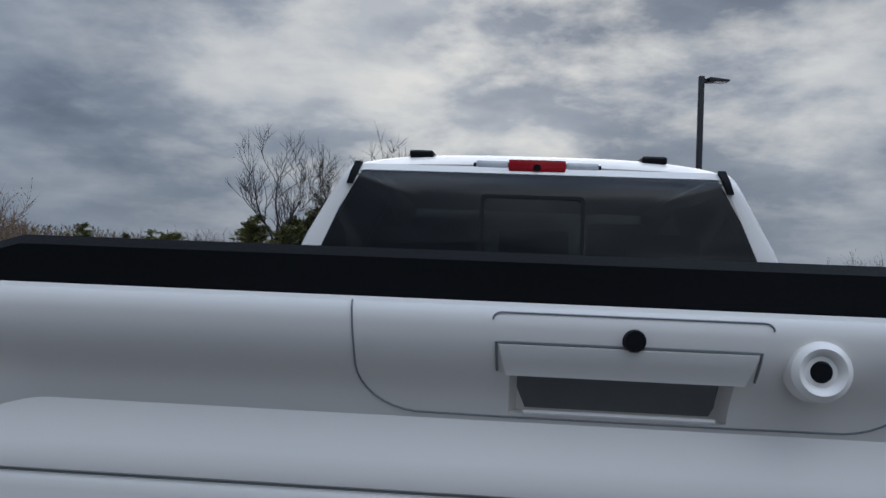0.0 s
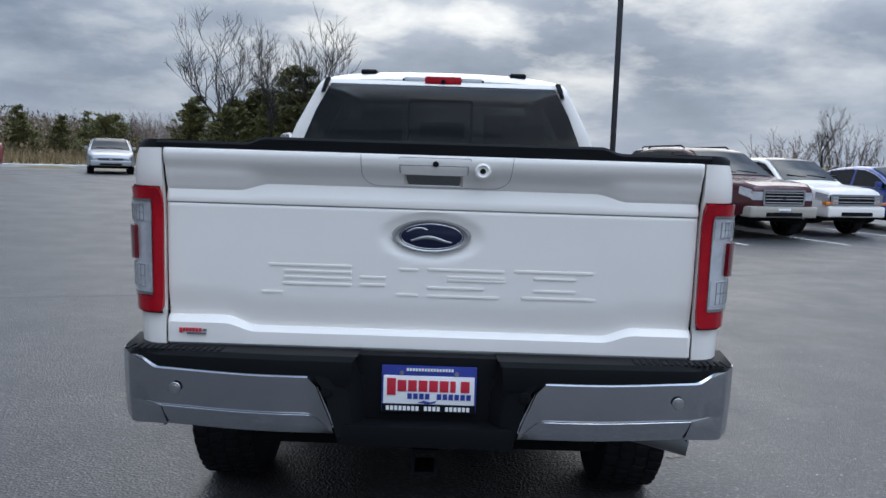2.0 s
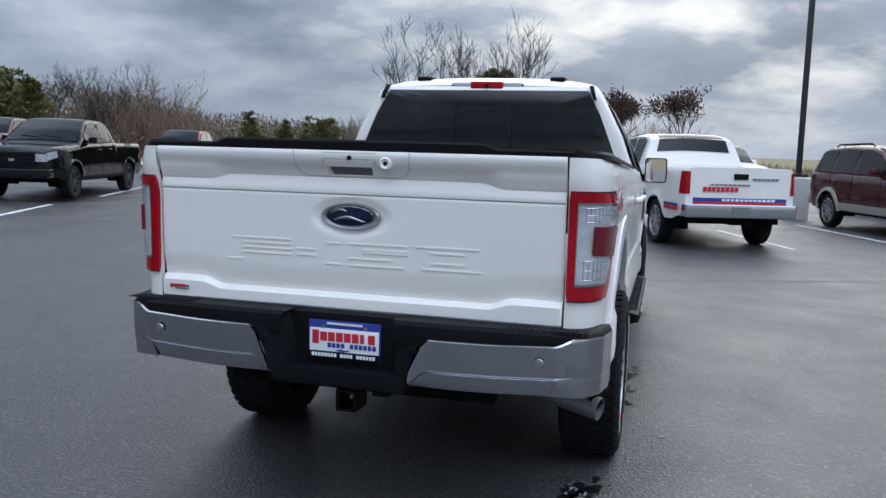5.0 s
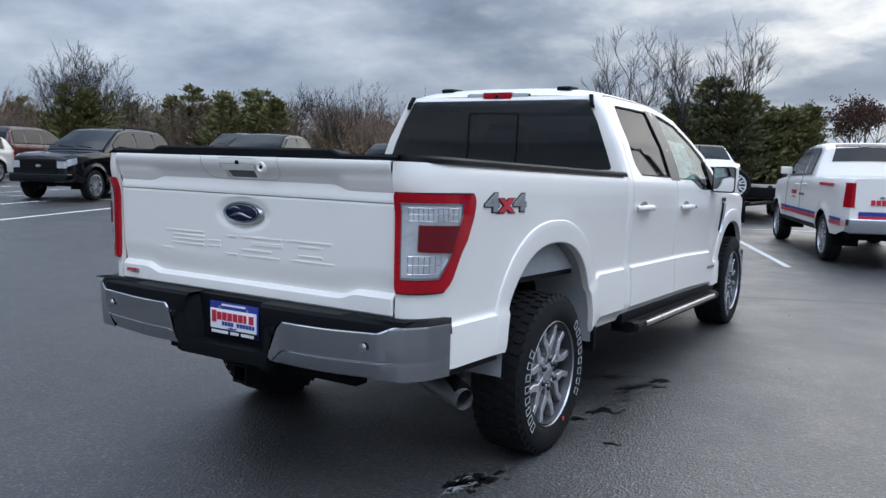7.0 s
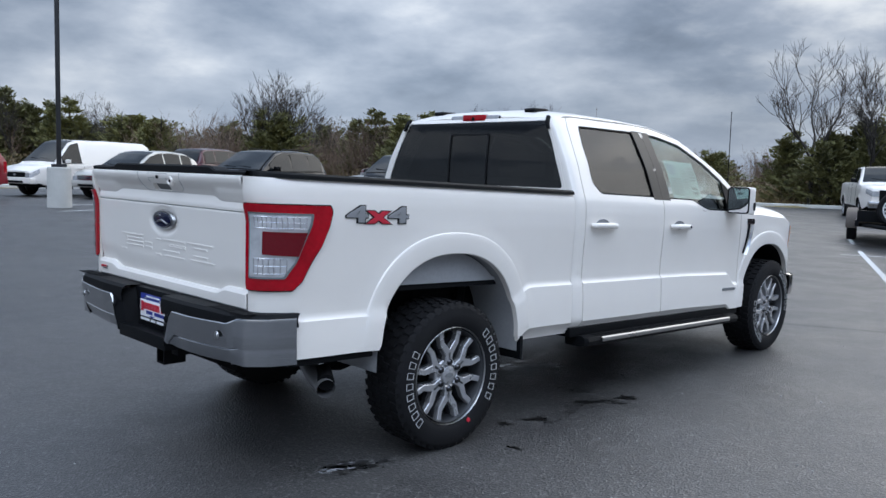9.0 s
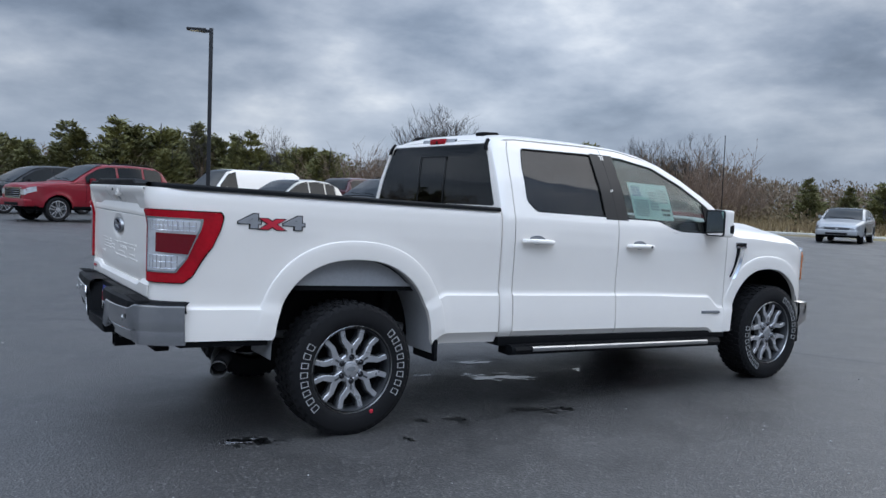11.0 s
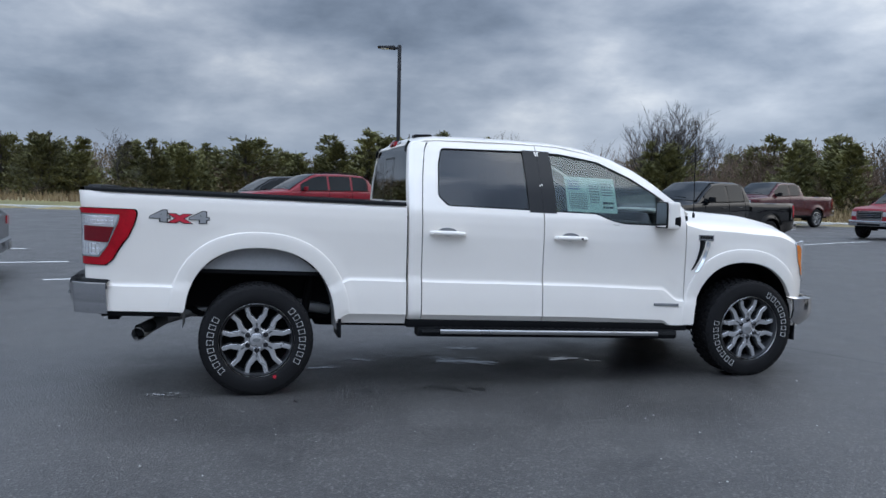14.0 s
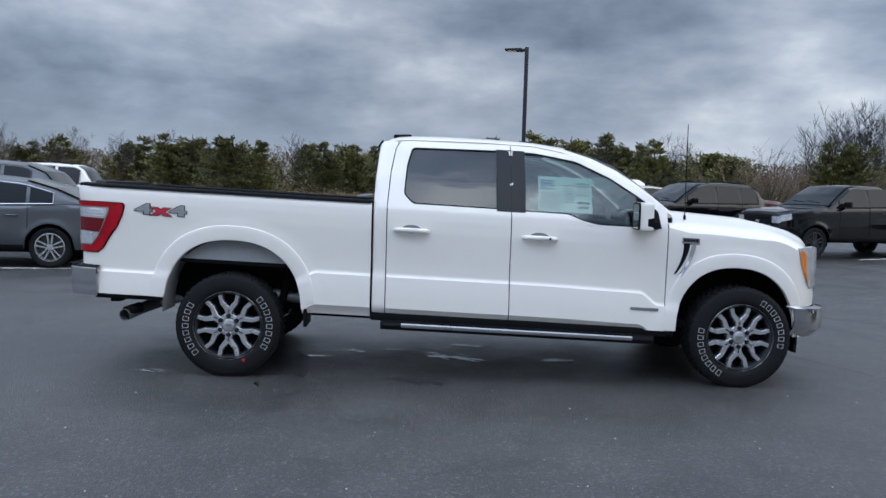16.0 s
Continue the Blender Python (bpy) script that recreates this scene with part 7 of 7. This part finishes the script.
def trailer(at, heading):
    """A flatbed car trailer with two axles, fenders and a spare wheel."""
    root = thing("trailer", "dark flatbed car trailer with tandem wheels and a white spare rim", "trailer")
    M_WOOD = material("weathered deck boards", (0.16, 0.125, 0.09), 0.85, vary=0.3, scale=3, fine=40, bump=0.3)
    M_FENDER = material("brown painted steel", (0.060, 0.046, 0.036), 0.6, vary=0.25, scale=4)
    for k in range(8):
        part("deck_board", boxed(-0.95 + 0.238 * k, -0.72 + 0.238 * k, -2.7, 2.5, 0.56, 0.60, 0.004), M_WOOD, root)
    for s in (1, -1):
        part("side_rail", boxed(s * 1.0 - 0.04, s * 1.0 + 0.04, -2.75, 2.55, 0.47, 0.62, 0.008), M_PLASTIC, root)
        bm = bmesh.new()
        grid(bm, [[(s * x, 0.95 * math.cos(t) - 0.2, 0.34 + 0.50 * max(0.0, math.sin(t)) ** 0.5) for t in [math.pi * i / 16 for i in range(17)]] for x in (1.03, 1.29)])
        solid(part("fender", bm, M_FENDER, root, "brown steel fender"), 0.01, 0)
        for y in (-0.62, 0.22):
            car_wheel(root, s * 1.15, y, 0.34, 0.34, 0.21, s, M_WHITEINK, 6)
        bm = bmesh.new()
        tube(bm, [(s * 0.85, 2.5, 0.50), (0.0, 3.9, 0.48)], 0.045, 8)
        part("tongue_bar", bm, M_PLASTIC, root)
    part("front_rail", boxed(-1.0, 1.0, 2.46, 2.55, 0.58, 0.85, 0.01), M_PLASTIC, root)
    part("axle_beam", boxed(-1.1, 1.1, -0.7, 0.3, 0.36, 0.44, 0.02), M_PLASTIC, root)
    part("coupler", boxed(-0.06, 0.06, 3.8, 4.1, 0.45, 0.55, 0.015), M_PLASTIC, root)
    part("jack_stand", boxed(-0.04, 0.04, 3.3, 3.38, 0.0, 0.75, 0.01), M_PLASTIC, root)
    w = car_wheel(root, 0.0, 0.0, 0.0, 0.40, 0.25, 1, M_WHITEINK, 8)
    w.name = "spare_wheel"
    w.matrix_local = Matrix.Translation((0.2, 2.74, 0.90)) @ Matrix.Rotation(radians(90), 4, "Z")
    root.matrix_world = pose(at[0], at[1], ground_z(*at), 0, 0, heading)
    return root


trailer((-2.55, 20.2), 197)
# something flat lying by the line
blot("rag", -2.9, 18.3, 0.12, M_PRIMER, "grey flattened rag on the asphalt", "rag", 1.6, 0.3, 91, 0.02)

# ---- trees and field ----
M_BARK = material("grey bark", (0.040, 0.034, 0.030), 0.9, vary=0.3, scale=3, fine=30, bump=0.4, obj_vary=0.25)
M_TWIG = material("brown twigs", (0.150, 0.104, 0.076), 0.9, vary=0.3, scale=2, fine=20, obj_vary=0.3)
M_CEDAR = material("cedar green", (0.050, 0.058, 0.020), 0.75, vary=0.45, scale=1.2, fine=9, tint=(0.140, 0.132, 0.044), obj_vary=0.3)
M_BRUSH = material("brown brush", (0.140, 0.096, 0.064), 0.9, vary=0.3, scale=0.5, fine=4, tint=(0.175, 0.115, 0.075), obj_vary=0.3)
M_UNDER = material("mixed undergrowth", (0.070, 0.060, 0.030), 0.9, vary=0.45, scale=0.25, fine=3, tint=(0.135, 0.095, 0.05))
M_RUST = material("russet leaves", (0.085, 0.034, 0.022), 0.8, vary=0.4, scale=1.5, fine=9, obj_vary=0.2)
M_LIME = material("yellow-green leaves", (0.13, 0.15, 0.025), 0.8, vary=0.35, scale=1.5, fine=9, obj_vary=0.15)
M_WOODS = material("mixed far wood", (0.085, 0.078, 0.045), 0.9, vary=0.4, scale=0.13, fine=1.2, tint=(0.165, 0.120, 0.082))
M_STRAW = material("straw", (0.19, 0.128, 0.070), 0.9, vary=0.35, scale=0.6, fine=5, tint=(0.22, 0.165, 0.085))


def leaf(bm, p, d, size, rng, slips=2, wide=1.0):
    """One small spray of foliage: two crossed slips."""
    side = d.orthogonal().normalized()
    side = side * math.cos(rng.uniform(0, 6.3)) + d.cross(side) * math.sin(rng.uniform(0, 6.3))
    for sd in (side, d.cross(side))[:slips]:
        a, b, c, e = p - sd * size * 0.30 * wide, p + d * size * 0.55 - sd * size * 0.22 * wide, p + d * size, p + d * size * 0.5 + sd * size * 0.32 * wide
        bm.faces.new([bm.verts.new(v) for v in (a, b, c, e)])


def cedar_mesh(seed, h, lean=0.30, squat=1.0):
    """An upright evergreen: layered boughs of many small sprays, with gaps and an uneven outline."""
    rng = random.Random(seed)
    trunk, crown = bmesh.new(), bmesh.new()
    tube(trunk, [(0, 0, -0.2), (0.03, 0, h * 0.5), (0.0, 0.02, h * 0.93)], [0.13, 0.08, 0.02], 6)
    R = h * lean * squat
    lobes = [rng.uniform(0.7, 1.2) for _ in range(12)]
    spires = [(0.0, 0.0, 1.0)] + [(rng.uniform(-0.16, 0.16) * h, rng.uniform(-0.16, 0.16) * h, rng.uniform(0.62, 0.92)) for _ in range(3)]
    for k in range(200):
        f = rng.random() ** 0.85
        ox, oy, tall = spires[rng.randrange(4)]
        z = h * tall * (0.05 + 0.92 * f)
        a = rng.uniform(0, 2 * math.pi)
        prof = (1 - f) ** 0.8 * (0.8 + 0.2 * smooth(f / 0.12)) * (0.6 + 0.4 * tall) * lobes[int(a / 6.2832 * 12) % 12] * rng.uniform(0.75, 1.15)
        L = max(0.14, R * prof)
        out = Vector((math.cos(a), math.sin(a), rng.uniform(0.15, 0.55))).normalized()
        p0 = Vector((ox, oy, z - L * 0.2))
        tube(trunk, [p0, p0 + out * L * 0.85], [0.022, 0.006], 3, caps=False)
        for j in range(28):
            t = rng.uniform(0.25, 1.0)
            p = p0 + out * L * t + Vector((rng.gauss(0, 0.1), rng.gauss(0, 0.1), rng.gauss(0, 0.09))) * (0.5 + 0.10 * h)
            d = (out + Vector((rng.uniform(-0.6, 0.6), rng.uniform(-0.6, 0.6), rng.uniform(-0.1, 0.9)))).normalized()
            leaf(crown, p, d, rng.uniform(0.18, 0.40) * (0.55 + 0.08 * h), rng, 1, 0.65)
    return finish(trunk), finish(crown, 10)


def branch(bm, p, d, L, r, level, rng, tips):
    n = {0: 5, 1: 3, 2: 3, 3: 2, 4: 1}[level]
    pts, q, dd = [p], p.copy(), d.copy()
    for i in range(n):
        dd = (dd + Vector((rng.gauss(0, 0.07 if level == 0 else 0.17), rng.gauss(0, 0.07 if level == 0 else 0.17), rng.gauss(0.07, 0.10)))).normalized()
        q = q + dd * L / n
        pts.append(q.copy())
    tube(bm, pts, [r * (1 - 0.55 * i / n) for i in range(n + 1)], 5 if level < 2 else 3, caps=False)
    if level >= 4:
        tips.append((pts[-1], dd))
        return
    kids = {0: 6, 1: 5, 2: 4, 3: 5}[level]
    for k in range(kids):
        t = rng.uniform(0.35 if level else 0.45, 1.0) if k else 1.0
        i = min(n - 1, int(t * n))
        base = pts[i].lerp(pts[i + 1], t * n - i)
        side = dd.orthogonal().normalized()
        a = rng.uniform(0, 6.283)
        side = side * math.cos(a) + dd.cross(side) * math.sin(a)
        nd = (dd * rng.uniform(0.55, 0.95) + side * rng.uniform(0.40, 0.85) + Vector((0, 0, 0.38))).normalized()
        branch(bm, base, nd, L * rng.uniform(0.50, 0.74), max(0.014 if level < 3 else 0.011, r * (1 - 0.50 * t) * 0.74), level + 1, rng, tips)


def bare_mesh(seed, h, leaves=0.0):
    rng = random.Random(seed)
    bm, tips = bmesh.new(), []
    branch(bm, Vector((0, 0, -0.2)), Vector((rng.uniform(-0.08, 0.08), rng.uniform(-0.08, 0.08), 1)), h * 0.50, h * 0.016, 0, rng, tips)
    top = max(v.co.z for v in bm.verts)
    crown = None
    if leaves:
        crown = bmesh.new()
        for p, d in tips:
            for j in range(3):
                if rng.random() < leaves:
                    leaf(crown, p + Vector((rng.gauss(0, 0.12), rng.gauss(0, 0.12), rng.gauss(0, 0.12))), (d + Vector((rng.uniform(-1, 1), rng.uniform(-1, 1), rng.uniform(-1, 1)))).normalized(), rng.uniform(0.12, 0.24), rng)
        bmesh.ops.scale(crown, vec=(h / top,) * 3, verts=crown.verts[:])
        crown = finish(crown, 10)
    bmesh.ops.scale(bm, vec=(h / top,) * 3, verts=bm.verts[:])
    return finish(bm), crown


def brush_mesh(seed, h):
    """A thicket: many thin stems with twigs and dead leaves."""
    rng = random.Random(seed)
    bm, crown = bmesh.new(), bmesh.new()
    for k in range(44):
        p = Vector((rng.gauss(0, 0.9), rng.gauss(0, 0.9), -0.1))
        d = Vector((p.x * 0.22 + rng.gauss(0, 0.16), p.y * 0.22 + rng.gauss(0, 0.16), 1)).normalized()
        L = h * rng.uniform(0.5, 1.0)
        tube(bm, [p, p + d * L * 0.5 + Vector((rng.gauss(0, 0.06), rng.gauss(0, 0.06), 0)), p + d * L], [0.022, 0.014, 0.005], 3, caps=False)
        for j in range(20):
            t = rng.uniform(0.2, 1.0)
            q = p + d * L * t
            e = (d + Vector((rng.gauss(0, 0.6), rng.gauss(0, 0.6), rng.uniform(-0.1, 0.5)))).normalized()
            l2 = L * rng.uniform(0.12, 0.30)
            tube(bm, [q, q + e * l2], [0.008, 0.004], 3, caps=False)
            for i in range(4):
                if rng.random() < 0.85 - 0.6 * t:
                    leaf(crown, q + e * l2 * rng.uniform(0.3, 1.0), (e + Vector((rng.gauss(0, 0.5), rng.gauss(0, 0.5), rng.gauss(0, 0.5)))).normalized(), rng.uniform(0.05, 0.11), rng, 1)
    return finish(bm), finish(crown, 10)


def tree_kind(name, meshes, mats, label, group, h):
    root = thing(name, label, "tree" if name != "thicket" else "thicket", group)
    for nm, me, mt in zip(("trunk", "crown"), meshes, mats):
        if me is not None:
            ob = new(nm, me)
            ob.data.materials.append(mt)
            ob.parent = root
    root["height"] = h
    return root


CEDARS = [tree_kind("cedar_tree", cedar_mesh(11 + i, 6.0, 0.38 + 0.06 * i, 1.0), (M_BARK, M_CEDAR), "dark green cedar tree at the edge of the field", "cedar trees", 6.0) for i in range(4)]
BARES = [tree_kind("bare_tree", bare_mesh(31 + i, 8.0), (M_BARK,), "leafless tree with fine spreading branches", "bare trees", 8.0) for i in range(4)]
BRUSHES = [tree_kind("thicket", brush_mesh(51 + i, 4.0), (M_TWIG, M_BRUSH), "brown leafless thicket at the field's edge", "thickets", 4.0) for i in range(3)]
RUSTS = [tree_kind("leafy_tree", bare_mesh(71 + i, 6.0, 0.8), (M_BARK, M_RUST), "tree with sparse russet autumn leaves", "autumn trees", 6.0) for i in range(2)]
LIMES = [tree_kind("leafy_bush", brush_mesh(81, 3.0), (M_BARK, M_LIME), "yellow-green bush among the trees", "bushes", 3.0)]
KINDS = (CEDARS, BARES, BRUSHES, RUSTS, LIMES)
placed = set()
rng = random.Random(77)


def plant(kind, x, y, height):
    bank = KINDS[kind]
    src = bank[rng.randrange(len(bank))]
    z = land_z(x, y)
    s = height / src["height"]
    w = s * (rng.uniform(1.15, 1.6) if kind == 0 else rng.uniform(0.9, 1.2))
    m = pose(x, y, z, 0, 0, rng.uniform(0, 360)) @ Matrix.Diagonal((w, w, s, 1))
    key = src.name
    if key not in placed:
        placed.add(key)
        src.matrix_world = m
        return src
    b = src.scale
    return copy_thing(src, pose(x, y, z, 0, 0, rng.uniform(0, 360)) @ Matrix.Diagonal((w / b.x, w / b.y, s / b.z, 1)))


# single trees that stand out: kind, x, y, height of the top
FAR_LEFT = [(1, -60.0, -31.7, 6.3), (1, -61.1, -29.5, 5.6), (1, -72.7, -27.4, 6.7), (0, -64.4, -20.7, 5.9), (0, -65.1, -18.5, 6.2), (0, -61.1, -14.1, 6.1), (0, -61.5, -11.8, 5.2), (0, -67.3, -7.3, 5.7), (0, -70.6, -4.5, 5.9), (0, -72.1, 12.4, 7.5), (0, -71.5, 16.1, 7.7), (0, -70.8, 19.3, 7.1), (1, -69.6, 24.1, 7.7), (0, -63.7, 26.1, 6.1), (2, -52.7, 26.8, 5.4), (1, -46.4, 28.6, 8.2), (0, -46.3, 28.7, 5.6), (0, -45.5, 30.3, 6.0)]
LEFT = [(0, -73.7, -6.2, 6.5), (0, -75.8, -3.1, 6.0), (0, -71.8, 0.6, 7.0), (0, -77.7, 3.8, 5.8), (0, -73.3, 8.5, 7.0), (0, -72.6, 13.2, 7.6), (0, -73.1, 19.9, 7.7), (0, -70.2, 22.6, 6.6), (1, -54.0, 34.7, 9.4), (1, -53.1, 36.1, 9.6), (0, -40.4, 36.6, 5.6), (0, -39.2, 38.1, 5.7), (1, -37.0, 40.5, 6.6), (1, -35.9, 41.6, 6.4), (0, -35.2, 42.3, 4.4), (2, -32.1, 42.5, 4.1), (2, -30.6, 43.7, 4.3)]
AHEAD_LEFT = [(1, -67.7, 18.9, 7.4), (0, -66.4, 22.8, 6.6), (1, -65.7, 24.7, 7.4), (0, -59.1, 27.3, 5.7), (1, -45.7, 30.6, 7.6), (2, -44.2, 32.6, 4.2), (2, -42.2, 35.2, 5.1), (0, -23.7, 50.2, 3.6), (2, -53.2, 30.7, 5.2), (2, -41.5, 34.0, 5.1), (0, -37.4, 34.1, 5.2), (0, -35.8, 35.7, 5.5), (1, -32.6, 38.6, 6.0), (2, -32.1, 42.8, 4.2)]
AHEAD = [(1, -11.6, 37.6, 8.3), (1, -9.1, 38.2, 7.9), (1, -6.5, 38.8, 8.9), (0, -7.5, 39.0, 5.6), (0, -6.4, 42.4, 4.7), (0, -9.8, 40.6, 5.2), (0, -8.6, 41.0, 5.9), (0, -7.4, 41.2, 5.7), (0, -6.0, 41.6, 5.1), (0, -4.9, 42.0, 5.0), (0, -3.6, 42.4, 4.5), (0, -10.8, 39.6, 4.4), (3, -5.0, 50.8, 5.3), (3, -2.0, 46.1, 5.2), (3, -2.5, 56.0, 6.1), (2, 0.3, 66.2, 4.7), (3, 2.4, 61.2, 6.7), (1, 29.5, 60.7, 6.3), (2, 27.0, 62.2, 4.0), (2, 31.0, 60.4, 4.6), (0, -25.6, 45.0, 3.6), (0, -23.5, 46.1, 3.1), (0, -19.3, 42.5, 3.5), (0, -12.9, 38.6, 4.1), (0, -10.9, 38.1, 3.9), (0, -9.2, 38.4, 4.2), (4, -50.5, 25.5, 3.2), (4, -64, 23, 3.6)]
for group_ in (FAR_LEFT, LEFT, AHEAD_LEFT, AHEAD):
    for k, x, y, top in group_:
        plant(k, x, y, max(2.0, top - land_z(x, y)))
# the wood between them
for i in range(140):
    a = radians(rng.uniform(28, 125))
    d = rng.uniform(70, 104) - 14 * smooth((60 - math.degrees(a)) / 25)
    x, y = -d * math.sin(a), d * math.cos(a) * 0.85 - 2
    far = smooth((math.degrees(a) - 50) / 15)
    k = 0 if rng.random() < 0.12 + 0.48 * far else (2 if rng.random() < 0.62 else 1)
    h = rng.uniform(3.6, 6.2) if k == 0 else rng.uniform(5.0, 7.4) if k == 1 else rng.uniform(3.0, 4.8)
    plant(k, x, y, h)
for i in range(26):
    a = radians(rng.uniform(-46, -33) if i % 2 else rng.uniform(14, 27))
    d = rng.uniform(75, 105)
    plant(2 if rng.random() < 0.75 else 1, -d * math.sin(a), d * math.cos(a), rng.uniform(2.6, 4.6) + (1.5 if i % 2 else 0))

for k, bank in enumerate(KINDS):
    for src in bank:
        if src.name not in placed:
            placed.add(src.name)
            a, d = radians(rng.uniform(60, 110)), rng.uniform(80, 100)
            x, y = -d * math.sin(a), d * math.cos(a) * 0.85 - 2
            src.matrix_world = pose(x, y, land_z(x, y), 0, 0, rng.uniform(0, 360))

# low undergrowth in front of the wood
bm = bmesh.new()
for i in range(60000):
    a = radians(rng.uniform(6, 125))
    d = rng.uniform(62, 88) - (18 if -20 < math.degrees(a) < 45 else 0) * rng.random()
    x, y = -d * math.sin(a), d * math.cos(a) * 0.85 - 2
    if kerb_side(x, y) > -6:
        continue
    p = Vector((x, y, land_z(x, y) + 1.7 * rng.random() ** 1.6 * (0.6 + 0.8 * noise.noise((x * 0.12, y * 0.12, 0.0)))))
    leaf(bm, p, Vector((rng.gauss(0, 0.5), rng.gauss(0, 0.5), rng.uniform(0.3, 1))).normalized(), rng.uniform(0.12, 0.32), rng, 1)
tagged(part("undergrowth", bm, M_UNDER, None, sharp=10), "low brown undergrowth along the tree line", "undergrowth", kind="stuff")
# the depth of the wood behind the single trees
bm = bmesh.new()
for i in range(110000):
    a = radians(rng.uniform(20, 128))
    d = rng.uniform(92, 122) - 12 * smooth((60 - math.degrees(a)) / 25)
    x, y = -d * math.sin(a), d * math.cos(a) * 0.85 - 2
    top = 4.6 + 2.2 * noise.noise((x * 0.05, y * 0.05, 7.0)) + 1.3 * noise.noise((x * 0.21, y * 0.21, 2.0)) - 1.6 * smooth((40 - math.degrees(a)) / 20)
    p = Vector((x, y, land_z(x, y) + max(0.4, top) * rng.random() ** 0.8))
    leaf(bm, p, Vector((rng.gauss(0, 0.4), rng.gauss(0, 0.4), rng.uniform(0.4, 1))).normalized(), rng.uniform(0.25, 0.6), rng, 1, 0.45)
tagged(part("far_woods", bm, M_WOODS, None, sharp=10), "brown and olive wood beyond the field", "woods", kind="stuff")
# tall dry grass beyond the kerb
bm = bmesh.new()
for i in range(26000):
    t = rng.uniform(0, len(KERB) - 1.001)
    k = int(t)
    f = t - k
    x, y = KERB[k][0] * (1 - f) + KERB[k + 1][0] * f, KERB[k][1] * (1 - f) + KERB[k + 1][1] * f
    nx, ny = (KERB[k + 1][1] - KERB[k][1]), -(KERB[k + 1][0] - KERB[k][0])
    L = math.hypot(nx, ny)
    off = 1.5 + 26 * rng.random() ** 1.3 + 7.0 * smooth((9 - y) / 6)
    x, y = x + nx / L * off, y + ny / L * off
    if kerb_side(x, y) > -1.0:
        continue
    h = rng.uniform(0.25, 0.75) * (0.5 + 0.5 * smooth(off / 6))
    z = land_z(x, y)
    a = rng.uniform(0, 6.28)
    dx, dy = 0.05 * math.cos(a), 0.05 * math.sin(a)
    tip = (x + rng.gauss(0, 0.12), y + rng.gauss(0, 0.12), z + h)
    bm.faces.new([bm.verts.new(v) for v in ((x - dx, y - dy, z - 0.03), (x + dx, y + dy, z - 0.03), tip)])
tagged(part("dry_grass", bm, M_STRAW, None, sharp=10), "tall straw-coloured dry grass beyond the kerb", "grass", kind="stuff")
